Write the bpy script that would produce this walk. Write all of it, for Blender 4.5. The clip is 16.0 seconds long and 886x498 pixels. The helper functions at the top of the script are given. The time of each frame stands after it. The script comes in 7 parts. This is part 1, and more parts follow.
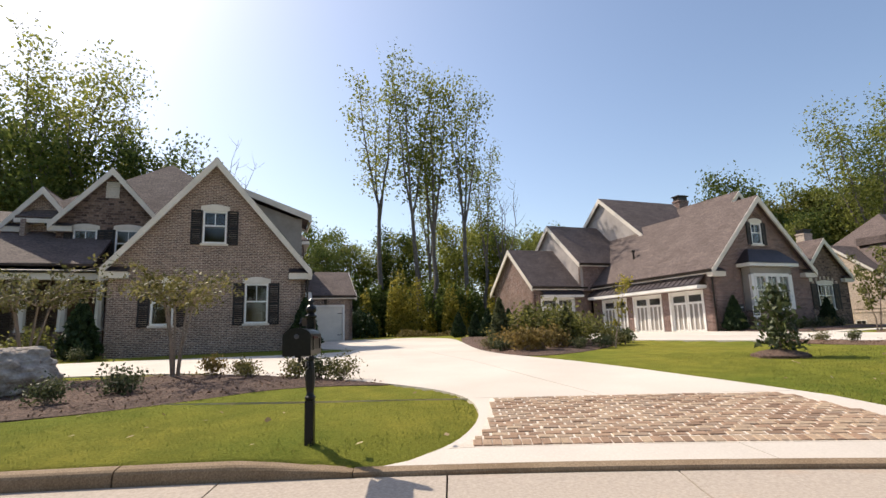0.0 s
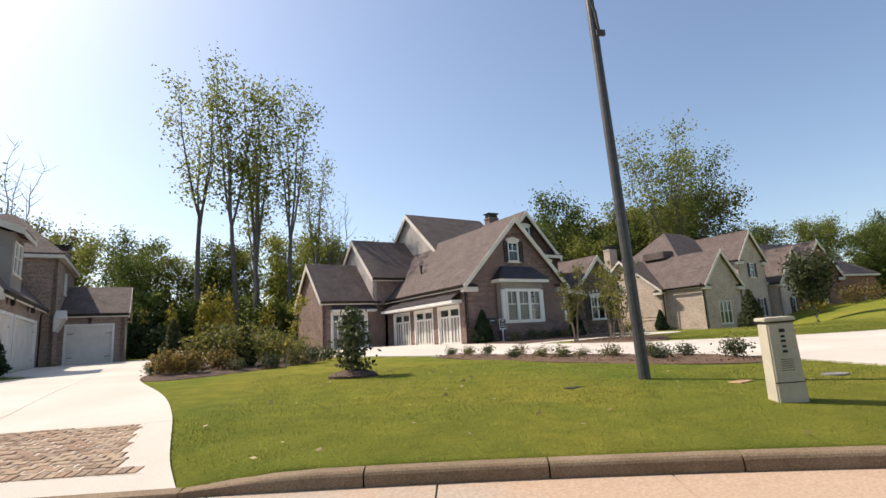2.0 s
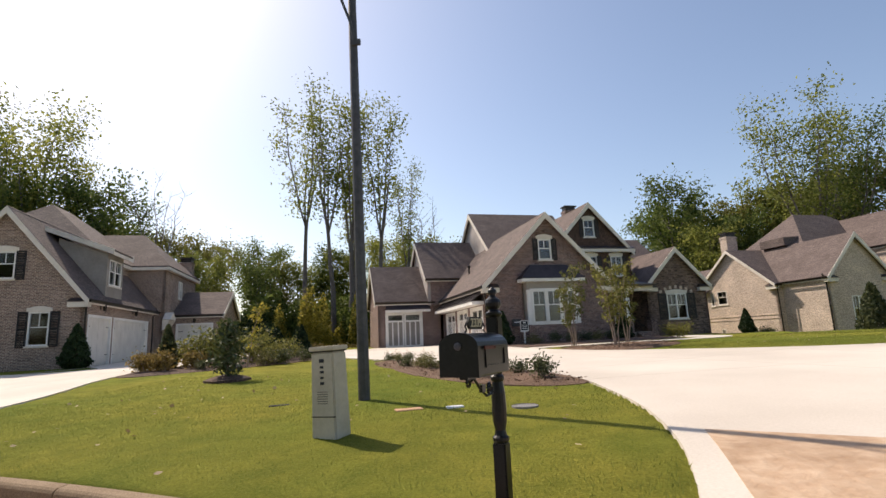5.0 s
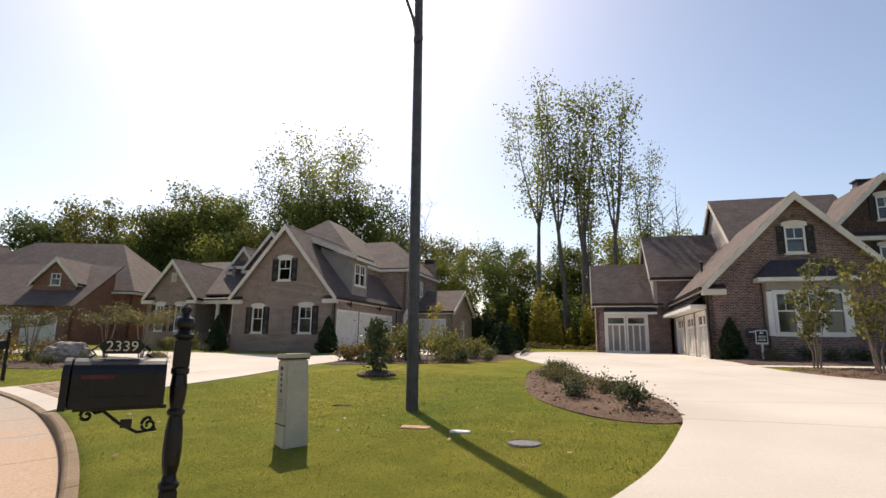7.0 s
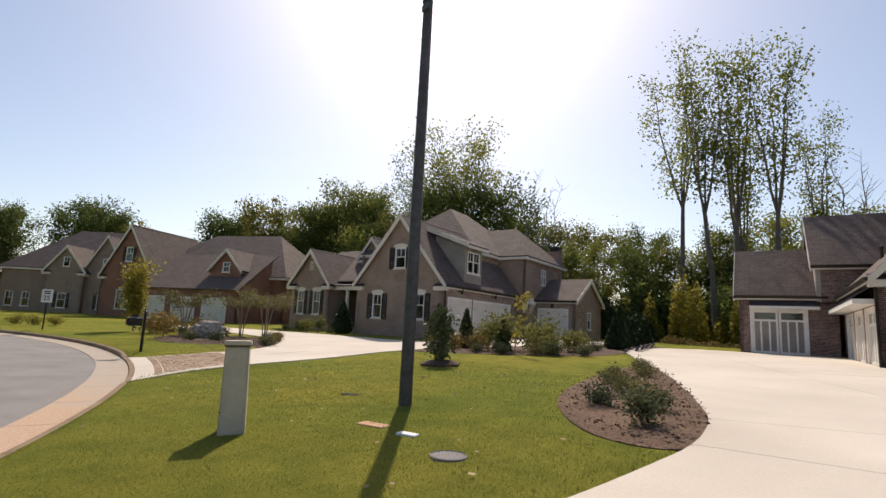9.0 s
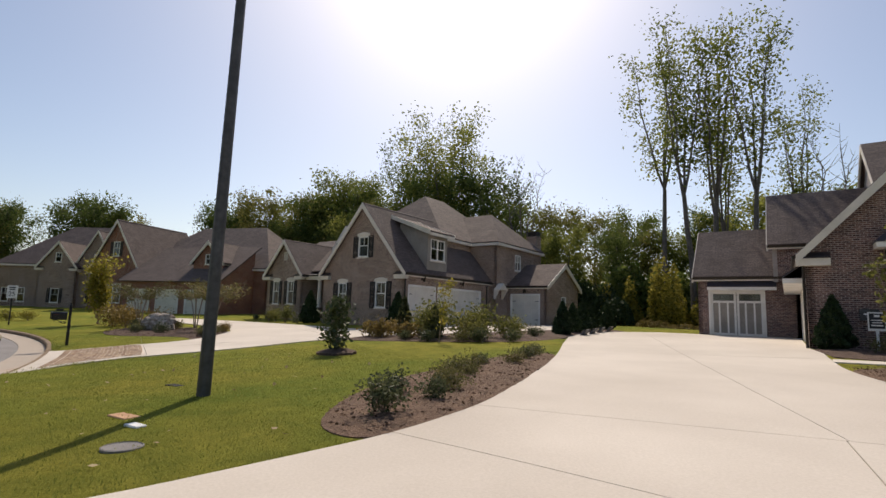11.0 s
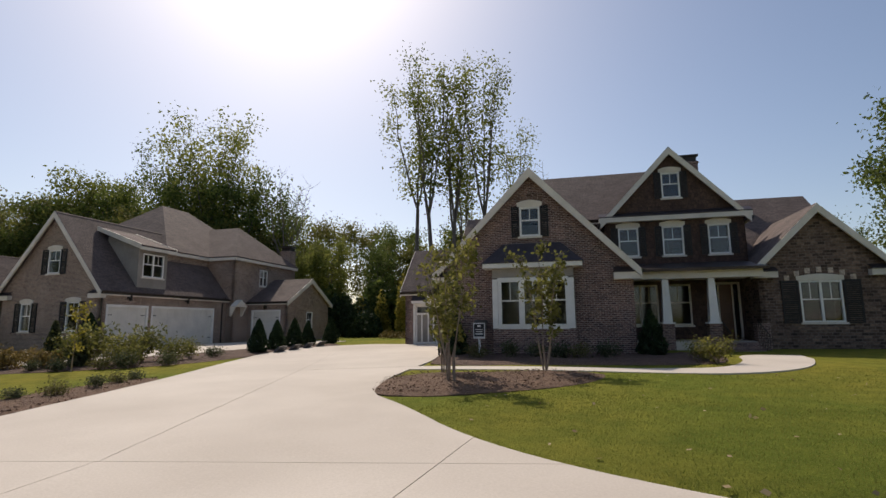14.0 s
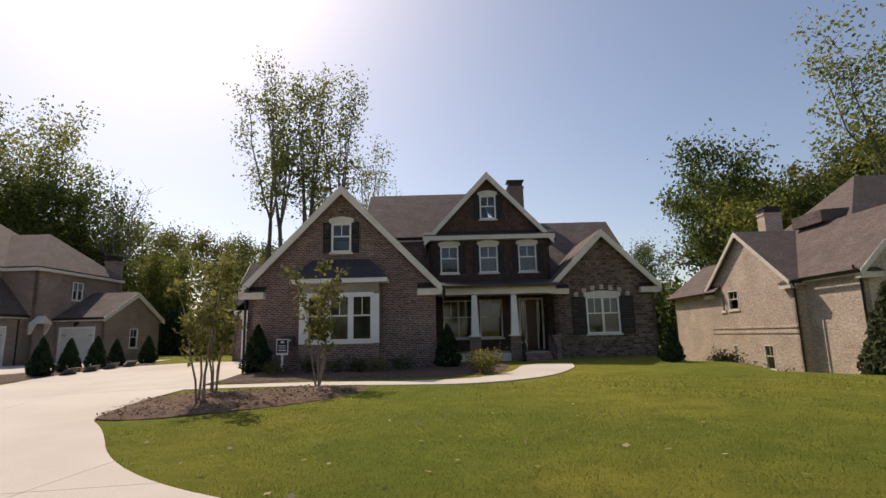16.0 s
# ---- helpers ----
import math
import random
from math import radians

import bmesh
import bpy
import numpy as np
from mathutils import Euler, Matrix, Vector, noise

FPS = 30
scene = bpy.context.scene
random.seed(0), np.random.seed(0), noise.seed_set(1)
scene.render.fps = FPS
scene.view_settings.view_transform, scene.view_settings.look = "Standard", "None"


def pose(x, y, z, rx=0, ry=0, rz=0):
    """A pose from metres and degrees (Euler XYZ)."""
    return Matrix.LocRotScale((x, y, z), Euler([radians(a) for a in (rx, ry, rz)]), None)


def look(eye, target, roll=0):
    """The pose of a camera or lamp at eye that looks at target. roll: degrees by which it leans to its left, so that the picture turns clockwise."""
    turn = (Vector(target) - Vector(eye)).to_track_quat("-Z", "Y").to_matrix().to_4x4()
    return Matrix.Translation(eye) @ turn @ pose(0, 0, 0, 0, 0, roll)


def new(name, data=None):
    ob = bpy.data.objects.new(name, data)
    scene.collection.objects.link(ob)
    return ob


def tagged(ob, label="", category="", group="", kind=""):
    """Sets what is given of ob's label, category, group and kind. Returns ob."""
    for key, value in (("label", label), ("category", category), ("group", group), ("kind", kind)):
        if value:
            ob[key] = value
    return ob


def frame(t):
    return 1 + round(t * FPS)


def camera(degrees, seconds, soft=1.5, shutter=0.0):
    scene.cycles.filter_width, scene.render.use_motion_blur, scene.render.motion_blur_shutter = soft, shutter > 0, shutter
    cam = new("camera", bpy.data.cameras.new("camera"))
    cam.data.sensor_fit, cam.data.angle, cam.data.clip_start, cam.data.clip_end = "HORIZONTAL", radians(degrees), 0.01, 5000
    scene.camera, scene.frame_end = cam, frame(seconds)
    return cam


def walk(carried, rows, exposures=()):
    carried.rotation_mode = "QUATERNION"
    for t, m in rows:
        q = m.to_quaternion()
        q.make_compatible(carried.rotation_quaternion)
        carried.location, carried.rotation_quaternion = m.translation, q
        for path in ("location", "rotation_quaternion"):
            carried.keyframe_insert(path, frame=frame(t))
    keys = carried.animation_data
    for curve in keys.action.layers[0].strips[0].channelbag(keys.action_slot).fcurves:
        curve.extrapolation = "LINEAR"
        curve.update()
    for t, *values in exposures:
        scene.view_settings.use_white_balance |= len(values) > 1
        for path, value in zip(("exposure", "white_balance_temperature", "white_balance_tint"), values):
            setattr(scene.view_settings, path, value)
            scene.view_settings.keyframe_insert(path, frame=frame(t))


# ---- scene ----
from mathutils.geometry import delaunay_2d_cdt

# ------------------------------------------------------------------ camera
cam = camera(82.3, 16.0)
UNIT = 0.698                           # metres in one unit of the plan below
# seconds, eye, a point two metres ahead, lean
ROWS = [
    (0, (0.419, -0.091, 0.990), (0.391, 1.882, 1.314), -1.8),
    (0.5, (1.872, -0.145, 1.006), (1.964, 1.826, 1.330), -2.1),
    (1, (3.258, -0.250, 1.011), (3.444, 1.714, 1.338), -2.3),
    (1.5, (4.664, -0.446, 0.977), (4.947, 1.505, 1.314), -2.6),
    (2, (5.888, -0.666, 0.994), (6.248, 1.271, 1.339), -3.2),
    (2.5, (7.068, -0.937, 1.001), (7.498, 0.983, 1.358), -3),
    (3, (8.121, -1.141, 1.009), (8.552, 0.776, 1.384), -3.1),
    (5.5, (12.200, -0.571, 1.028), (11.667, 1.327, 1.367), -2.5),
    (6, (12.815, -0.078, 1.031), (12.026, 1.731, 1.353), -2.6),
    (6.5, (13.320, 0.311, 1.071), (12.320, 2.015, 1.383), -2.1),
    (7, (13.721, 0.719, 1.138), (12.525, 2.281, 1.498), 0.8),
    (7.5, (14.002, 1.129, 1.167), (12.638, 2.560, 1.473), 2.8),
    (8, (14.212, 1.591, 1.151), (12.713, 2.881, 1.446), 3.4),
    (8.5, (14.400, 1.968, 1.195), (12.823, 3.158, 1.504), 3.3),
    (11, (16.003, 4.408, 1.355), (14.362, 5.525, 1.599), 1.7),
    (11.5, (16.531, 5.000, 1.414), (14.926, 6.169, 1.656), 1.4),
    (12, (17.048, 5.525, 1.474), (15.500, 6.768, 1.720), 1),
    (12.5, (17.586, 6.014, 1.499), (16.123, 7.354, 1.757), 0.6),
    (13, (18.174, 6.423, 1.525), (16.817, 7.867, 1.797), 0),
    (13.5, (18.755, 6.764, 1.558), (17.503, 8.298, 1.842), -0.2),
    (14, (19.370, 7.104, 1.590), (18.231, 8.721, 1.885), -0.5),
    (14.5, (19.904, 7.413, 1.605), (18.877, 9.102, 1.912), -0.4),
    (15, (20.436, 7.657, 1.630), (19.523, 9.408, 1.945), -0.6),
    (15.5, (20.929, 7.783, 1.619), (20.112, 9.579, 1.944), -0.9),
    (16, (21.375, 7.881, 1.606), (20.642, 9.711, 1.944), -1.4),
]
# seconds, stops, white balance
EXPOSURES = [(0.0, 0.55, 6950, 12), (3.0, 0.52, 6900, 11), (5.5, 0.43, 7200, 14), (7.0, 0.33, 7250, 14), (8.5, 0.2, 7250, 14), (11.0, -0.06, 7100, 13), (12.5, -0.2, 6950, 12), (14.5, -0.2, 7000, 14), (16.0, 0.0, 7300, 16)]
walk(cam, [(t, look(eye, ahead, lean)) for t, eye, ahead, lean in ROWS], EXPOSURES)

# ------------------------------------------------------------------ light
SUN_EL = radians(47)
SUN_DIR = Vector((-0.815 * math.cos(SUN_EL), 0.58 * math.cos(SUN_EL), math.sin(SUN_EL))).normalized()
world = bpy.data.worlds.new("sky")
scene.world = world
world.use_nodes = True
wn, wl = world.node_tree.nodes, world.node_tree.links
sky = wn.new("ShaderNodeTexSky")
sky.sky_type, sky.sun_disc = "NISHITA", False
sky.sun_elevation = SUN_EL
sky.sun_rotation = math.atan2(SUN_DIR.x, SUN_DIR.y)
sky.air_density, sky.dust_density, sky.ozone_density, sky.altitude = 1.0, 1.4, 1.7, 100
wn["Background"].inputs["Strength"].default_value = 0.132
wl.new(sky.outputs[0], wn["Background"].inputs["Color"])
sun = new("sun", bpy.data.lights.new("sun", "SUN"))
sun.data.energy, sun.data.angle, sun.data.color = 4.1, radians(0.55), (1.0, 0.93, 0.82)
sun.matrix_world = look((0, 0, 60), Vector((0, 0, 60)) - SUN_DIR)

# ------------------------------------------------------------------ materials
def material(name, rough=0.8, metal=0.0, spec=0.3):
    m = bpy.data.materials.new(name)
    m.use_nodes = True
    b = m.node_tree.nodes["Principled BSDF"]
    b.inputs["Roughness"].default_value = rough
    b.inputs["Metallic"].default_value = metal
    b.inputs["Specular IOR Level"].default_value = spec
    return m, m.node_tree.nodes, m.node_tree.links, b


def noise_tex(n, l, scale, coord="Object", detail=4.0, rough=0.6):
    tc = n.new("ShaderNodeTexCoord")
    t = n.new("ShaderNodeTexNoise")
    t.inputs["Scale"].default_value, t.inputs["Detail"].default_value, t.inputs["Roughness"].default_value = scale, detail, rough
    l.new(tc.outputs[coord], t.inputs["Vector"])
    return t


def ramp(n, l, src, stops):
    r = n.new("ShaderNodeValToRGB")
    e = r.color_ramp.elements
    for i, (p, c) in enumerate(stops):
        k = e[i] if i < 2 else e.new(p)
        k.position, k.color = p, (*c, 1)
    l.new(src, r.inputs[0])
    return r


def blend(n, l, mode, fac, a, b):
    x = n.new("ShaderNodeMix")
    x.data_type, x.blend_type = "RGBA", mode
    for sock, v in ((x.inputs[0], fac), (x.inputs[6], a), (x.inputs[7], b)):
        if isinstance(v, bpy.types.NodeSocket):
            l.new(v, sock)
        elif isinstance(v, tuple):
            sock.default_value = (*v, 1)
        else:
            sock.default_value = v
    return x.outputs[2]


def relief(n, l, b, src, strength, dist=0.02):
    u = n.new("ShaderNodeBump")
    u.inputs["Strength"].default_value, u.inputs["Distance"].default_value = strength, dist
    l.new(src, u.inputs["Height"])
    l.new(u.outputs[0], b.inputs["Normal"])


def mottled(name, c1, c2, fine=30.0, coarse=1.2, rough=0.8, metal=0.0, bump=0.2, c3=None, spec=0.3, dist=0.01, coord="Object"):
    """Two scales of noise between two colours, with fine relief."""
    m, n, l, b = material(name, rough, metal, spec)
    f, c = noise_tex(n, l, fine, coord, 6), noise_tex(n, l, coarse, coord, 3)
    base = ramp(n, l, f.outputs[0], [(0.3, c1), (0.7, c2)])
    mix = blend(n, l, "MULTIPLY", 0.8, base.outputs[0], ramp(n, l, c.outputs[0], [(0.3, c3 or (0.72, 0.72, 0.72)), (0.65, (1.1, 1.1, 1.1))]).outputs[0])
    l.new(mix, b.inputs["Base Color"])
    if bump:
        relief(n, l, b, f.outputs[0], bump, dist)
    return m


def brickwork(name, a, c, mortar, width=0.21, height=0.075, gap=0.009, stagger=0.5, bump=0.5):
    m, n, l, b = material(name, 0.9)
    tc = n.new("ShaderNodeTexCoord")
    t = n.new("ShaderNodeTexBrick")
    t.offset = stagger
    t.inputs["Color1"].default_value, t.inputs["Color2"].default_value, t.inputs["Mortar"].default_value = (*a, 1), (*c, 1), (*mortar, 1)
    t.inputs["Scale"].default_value, t.inputs["Mortar Size"].default_value = 1.0, gap
    t.inputs["Brick Width"].default_value, t.inputs["Row Height"].default_value = width, height
    t.inputs["Mortar Smooth"].default_value = 0.2
    l.new(tc.outputs["UV"], t.inputs["Vector"])
    col = t.outputs["Color"]
    grain = noise_tex(n, l, 0.8, "UV", 5)
    fine = noise_tex(n, l, 9.0, "UV", 4)
    col = blend(n, l, "MULTIPLY", 0.85, col, ramp(n, l, grain.outputs[0], [(0.3, (0.75, 0.72, 0.7)), (0.7, (1.15, 1.12, 1.1))]).outputs[0])
    col = blend(n, l, "MULTIPLY", 0.9, col, ramp(n, l, fine.outputs[0], [(0.3, (0.6, 0.58, 0.58)), (0.7, (1.35, 1.3, 1.25))]).outputs[0])
    l.new(col, b.inputs["Base Color"])
    inv = n.new("ShaderNodeMath")
    inv.operation = "SUBTRACT"
    inv.inputs[0].default_value = 1.0
    l.new(t.outputs["Fac"], inv.inputs[1])
    relief(n, l, b, inv.outputs[0], bump, 0.008)
    return m


def shingle(name, a, c):
    m = brickwork(name, a, c, tuple(v * 0.45 for v in a), 0.33, 0.14, 0.006, 0.37, 0.5)
    return m


BRICK = brickwork("brown_brick", (0.235, 0.142, 0.122), (0.085, 0.052, 0.050), (0.40, 0.34, 0.315), gap=0.011)
BRICK_GREY = brickwork("weathered_brick", (0.29, 0.20, 0.16), (0.15, 0.105, 0.09), (0.50, 0.44, 0.385), gap=0.012)
BRICK_RED = brickwork("red_brick", (0.30, 0.13, 0.09), (0.2, 0.085, 0.06), (0.33, 0.26, 0.22))
BRICK_CREAM = brickwork("limewashed_brick", (0.60, 0.51, 0.43), (0.46, 0.375, 0.32), (0.62, 0.56, 0.49))
STONE = brickwork("ledge_stone", (0.25, 0.175, 0.14), (0.07, 0.048, 0.042), (0.20, 0.165, 0.145), 0.27, 0.13, 0.014, 0.37, 0.9)
SHAKE = brickwork("cedar_shake", (0.12, 0.078, 0.063), (0.075, 0.049, 0.042), (0.05, 0.034, 0.03), 0.16, 0.2, 0.006, 0.43, 0.6)
ROOF = shingle("roof_shingle", (0.155, 0.124, 0.117), (0.118, 0.095, 0.091))
TRIM = mottled("cream_trim", (0.66, 0.60, 0.52), (0.72, 0.66, 0.58), 18, 1.5, 0.5, bump=0.04, c3=(0.88, 0.88, 0.87))
WHITE = mottled("white_paint", (0.76, 0.74, 0.70), (0.8, 0.78, 0.75), 22, 1.8, 0.45, bump=0.03, c3=(0.9, 0.9, 0.9))
DOOR_PAINT = mottled("garage_paint", (0.66, 0.62, 0.56), (0.7, 0.67, 0.61), 22, 1.8, 0.5, bump=0.03, c3=(0.9, 0.9, 0.9))
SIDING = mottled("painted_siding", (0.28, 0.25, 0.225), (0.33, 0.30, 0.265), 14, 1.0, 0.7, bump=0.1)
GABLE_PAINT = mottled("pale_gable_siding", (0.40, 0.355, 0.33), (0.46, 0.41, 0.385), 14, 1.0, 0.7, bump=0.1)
SHUTTER = mottled("dark_shutter_paint", (0.022, 0.019, 0.02), (0.035, 0.03, 0.03), 20, 2.0, 0.5, bump=0.05)
SEAM = mottled("bronze_metal_roofing", (0.06, 0.05, 0.055), (0.085, 0.07, 0.075), 10, 1.0, 0.42, 0.5, 0.05)
BRONZE = mottled("dark_bronze_gutter", (0.03, 0.024, 0.02), (0.045, 0.036, 0.03), 14, 1.5, 0.4, 0.3, 0.03)
DOOR_WOOD = mottled("stained_wood", (0.10, 0.045, 0.025), (0.16, 0.075, 0.04), 25, 2.0, 0.4, bump=0.1)
IRON = mottled("black_cast_iron", (0.006, 0.006, 0.0065), (0.012, 0.012, 0.013), 60, 4.0, 0.3, 0.0, 0.1, spec=0.3, dist=0.003)
CONCRETE = mottled("drive_concrete", (0.53, 0.475, 0.41), (0.61, 0.55, 0.485), 55, 0.35, 0.9, bump=0.12, c3=(0.86, 0.845, 0.83))
CURB = mottled("kerb_concrete", (0.16, 0.11, 0.068), (0.33, 0.245, 0.16), 90, 2.2, 0.92, bump=0.2, c3=(0.7, 0.64, 0.56))


def stained_gutter():
    """Grey concrete that orange brick dust covers towards the second drive."""
    m, n, l, b = material("stained_gutter_concrete", 0.92)
    f, c = noise_tex(n, l, 45, "Object", 6), noise_tex(n, l, 1.6, "Object", 5)
    grey = ramp(n, l, f.outputs[0], [(0.3, (0.32, 0.27, 0.22)), (0.7, (0.46, 0.39, 0.325))])
    dust = ramp(n, l, f.outputs[0], [(0.3, (0.38, 0.25, 0.165)), (0.7, (0.53, 0.385, 0.28))])
    tc, sep = n.new("ShaderNodeTexCoord"), n.new("ShaderNodeSeparateXYZ")
    l.new(tc.outputs["Object"], sep.inputs[0])
    span = n.new("ShaderNodeMapRange")
    span.inputs["From Min"].default_value, span.inputs["From Max"].default_value = 2.5, 8.5
    span.inputs["To Min"].default_value, span.inputs["To Max"].default_value = -0.1, 0.48
    l.new(sep.outputs[0], span.inputs["Value"])
    add = n.new("ShaderNodeMath")
    add.operation = "ADD"
    l.new(span.outputs[0], add.inputs[0])
    l.new(c.outputs[0], add.inputs[1])
    mask = ramp(n, l, add.outputs[0], [(0.5, (0, 0, 0)), (0.85, (1, 1, 1))])
    l.new(blend(n, l, "MIX", mask.outputs[0], grey.outputs[0], dust.outputs[0]), b.inputs["Base Color"])
    relief(n, l, b, f.outputs[0], 0.3, 0.01)
    return m


GUTTER = stained_gutter()
ASPHALT = mottled("worn_asphalt", (0.13, 0.12, 0.115), (0.34, 0.32, 0.31), 120, 0.8, 0.95, bump=0.6, c3=(0.8, 0.8, 0.8))
EARTH = mottled("brick_dust", (0.40, 0.265, 0.17), (0.54, 0.395, 0.28), 9, 1.6, 0.95, bump=0.6, c3=(0.72, 0.68, 0.64), dist=0.03)
MORTAR = mottled("sandy_joint", (0.58, 0.49, 0.40), (0.72, 0.64, 0.55), 60, 2.0, 0.95, bump=0.4)
MULCH = mottled("pine_bark_mulch", (0.055, 0.033, 0.025), (0.20, 0.13, 0.10), 26, 2.0, 0.95, bump=1.0, dist=0.05)
STRAW = mottled("pine_straw", (0.10, 0.06, 0.04), (0.27, 0.17, 0.115), 34, 2.0, 0.95, bump=1.0, dist=0.05)
BARK = mottled("tree_bark", (0.10, 0.085, 0.075), (0.20, 0.175, 0.155), 16, 2.0, 0.95, bump=0.8, dist=0.03)
BARK_PALE = mottled("smooth_bark", (0.24, 0.18, 0.14), (0.36, 0.28, 0.22), 16, 2.0, 0.9, bump=0.4, dist=0.02)
ROCK = mottled("weathered_boulder", (0.17, 0.13, 0.10), (0.55, 0.48, 0.42), 7, 1.2, 0.9, bump=0.9, dist=0.06)
GALV = mottled("dark_painted_steel", (0.06, 0.058, 0.06), (0.1, 0.097, 0.1), 12, 2.0, 0.5, 0.2, 0.05)
BEIGE = mottled("beige_plastic", (0.46, 0.41, 0.32), (0.53, 0.475, 0.38), 20, 3.0, 0.6, bump=0.05, c3=(0.85, 0.85, 0.84))
TERRACOTTA = mottled("clay_lid", (0.45, 0.25, 0.14), (0.55, 0.33, 0.2), 20, 3.0, 0.85)
# near-black colour standing in for the shade inside openings and slits
HOLE_SHADE = mottled("painted_hole_shade", (0.02, 0.02, 0.02), (0.03, 0.03, 0.028), 20, 3.0, 0.95)
SIGN_WHITE = mottled("sign_white", (0.7, 0.7, 0.7), (0.76, 0.76, 0.76), 10, 2.0, 0.5, bump=0)
SIGN_BLACK = mottled("sign_black", (0.02, 0.022, 0.03), (0.03, 0.032, 0.04), 10, 2.0, 0.4, bump=0)
GOLD = mottled("pale_gold_paint", (0.62, 0.55, 0.36), (0.7, 0.62, 0.42), 10, 2.0, 0.4, bump=0)
RED_FLAG = mottled("faded_red_paint", (0.07, 0.015, 0.012), (0.11, 0.025, 0.02), 10, 2.0, 0.5, bump=0)


def glass():
    m, n, l, b = material("window_glass", 0.03, 0.0, 0.5)
    b.inputs["Base Color"].default_value = (0.62, 0.66, 0.68, 1)
    b.inputs["Transmission Weight"].default_value = 1.0
    b.inputs["IOR"].default_value = 1.5
    t = noise_tex(n, l, 1.5, "Object", 1)
    relief(n, l, b, t.outputs[0], 0.04, 0.02)
    return m


GLASS = glass()


def grass():
    m, n, l, b = material("mown_lawn", 0.95, 0.0, 0.04)
    f = noise_tex(n, l, 45.0, "Object", 8, 0.75)
    c = noise_tex(n, l, 0.28, "Object", 4)
    p = noise_tex(n, l, 2.6, "Object", 4)
    base = ramp(n, l, f.outputs[0], [(0.25, (0.12, 0.142, 0.026)), (0.55, (0.23, 0.243, 0.046)), (0.78, (0.32, 0.32, 0.088))])
    col = blend(n, l, "MULTIPLY", 0.8, base.outputs[0], ramp(n, l, c.outputs[0], [(0.35, (0.7, 0.82, 0.7)), (0.62, (1.22, 1.04, 0.98))]).outputs[0])
    col = blend(n, l, "MULTIPLY", 0.7, col, ramp(n, l, p.outputs[0], [(0.33, (0.7, 0.76, 0.68)), (0.65, (1.2, 1.14, 1.08))]).outputs[0])
    l.new(col, b.inputs["Base Color"])
    relief(n, l, b, f.outputs[0], 0.9, 0.05)
    return m


GRASS = grass()


def leaf(name, dark, light, back=0.35, gloss=0.2):
    """Leaves vary one by one; some light comes through them."""
    m, n, l, b = material(name, 0.6, 0.0, gloss)
    g = n.new("ShaderNodeNewGeometry")
    o = n.new("ShaderNodeObjectInfo")
    r = ramp(n, l, g.outputs["Random Per Island"], [(0.0, dark), (1.0, light)])
    v = ramp(n, l, o.outputs["Random"], [(0.0, (0.78, 0.8, 0.8)), (1.0, (1.2, 1.12, 1.0))])
    col = blend(n, l, "MULTIPLY", 1.0, r.outputs[0], v.outputs[0])
    l.new(col, b.inputs["Base Color"])
    t = n.new("ShaderNodeBsdfTranslucent")
    l.new(col, t.inputs["Color"])
    x = n.new("ShaderNodeMixShader")
    x.inputs[0].default_value = back
    l.new(b.outputs[0], x.inputs[1])
    l.new(t.outputs[0], x.inputs[2])
    l.new(x.outputs[0], n["Material Output"].inputs["Surface"])
    return m


LEAF_OAK = leaf("oak_leaves", (0.05, 0.085, 0.022), (0.16, 0.2, 0.055), 0.5)
LEAF_POPLAR = leaf("poplar_leaves", (0.10, 0.13, 0.03), (0.30, 0.32, 0.085), 0.55)
LEAF_YELLOW = leaf("yellowing_leaves", (0.14, 0.14, 0.025), (0.36, 0.32, 0.07), 0.55)
LEAF_SHRUB = leaf("shrub_leaves", (0.035, 0.05, 0.024), (0.15, 0.165, 0.085))
LEAF_MAGNOLIA = leaf("magnolia_leaves", (0.03, 0.05, 0.018), (0.12, 0.14, 0.055), 0.25, 0.5)
LEAF_OLIVE = leaf("olive_shrub_leaves", (0.07, 0.075, 0.025), (0.24, 0.22, 0.09))
LEAF_DARK = leaf("evergreen_needles", (0.012, 0.028, 0.012), (0.045, 0.075, 0.03), 0.15)
LEAF_MYRTLE = leaf("myrtle_leaves", (0.08, 0.09, 0.025), (0.26, 0.25, 0.075), 0.5)
LEAF_RED = leaf("rusty_shrub_leaves", (0.11, 0.085, 0.028), (0.30, 0.22, 0.08), 0.35)
DRY_LEAF = leaf("fallen_leaf", (0.22, 0.14, 0.07), (0.55, 0.45, 0.28), 0.2)
BLADE = leaf("grass_blades", (0.16, 0.19, 0.04), (0.34, 0.34, 0.09), 0.5, 0.0)

# ------------------------------------------------------------------ builders
def finish(bm, mat, name):
    me = bpy.data.meshes.new(name)
    uv = bm.loops.layers.uv.verify()
    bm.normal_update()
    for f in bm.faces:
        nn = f.normal
        if abs(nn.z) > 0.98:
            a, c = Vector((1, 0, 0)), Vector((0, 1, 0))
        else:
            a = Vector((-nn.y, nn.x, 0)).normalized()
            c = nn.cross(a)
        for lp in f.loops:
            lp[uv].uv = (lp.vert.co.dot(a), lp.vert.co.dot(c))
    bm.to_mesh(me)
    bm.free()
    me.materials.append(mat)
    return me


def part(name, bm, mat, parent=None, label=""):
    ob = new(name, finish(bm, mat, name))
    ob.parent = parent
    return tagged(ob, label)


def empty(name, m, label, category, group="", kind=""):
    ob = new(name)
    ob.empty_display_size = 0.2
    ob.matrix_world = m
    return tagged(ob, label, category, group, kind)


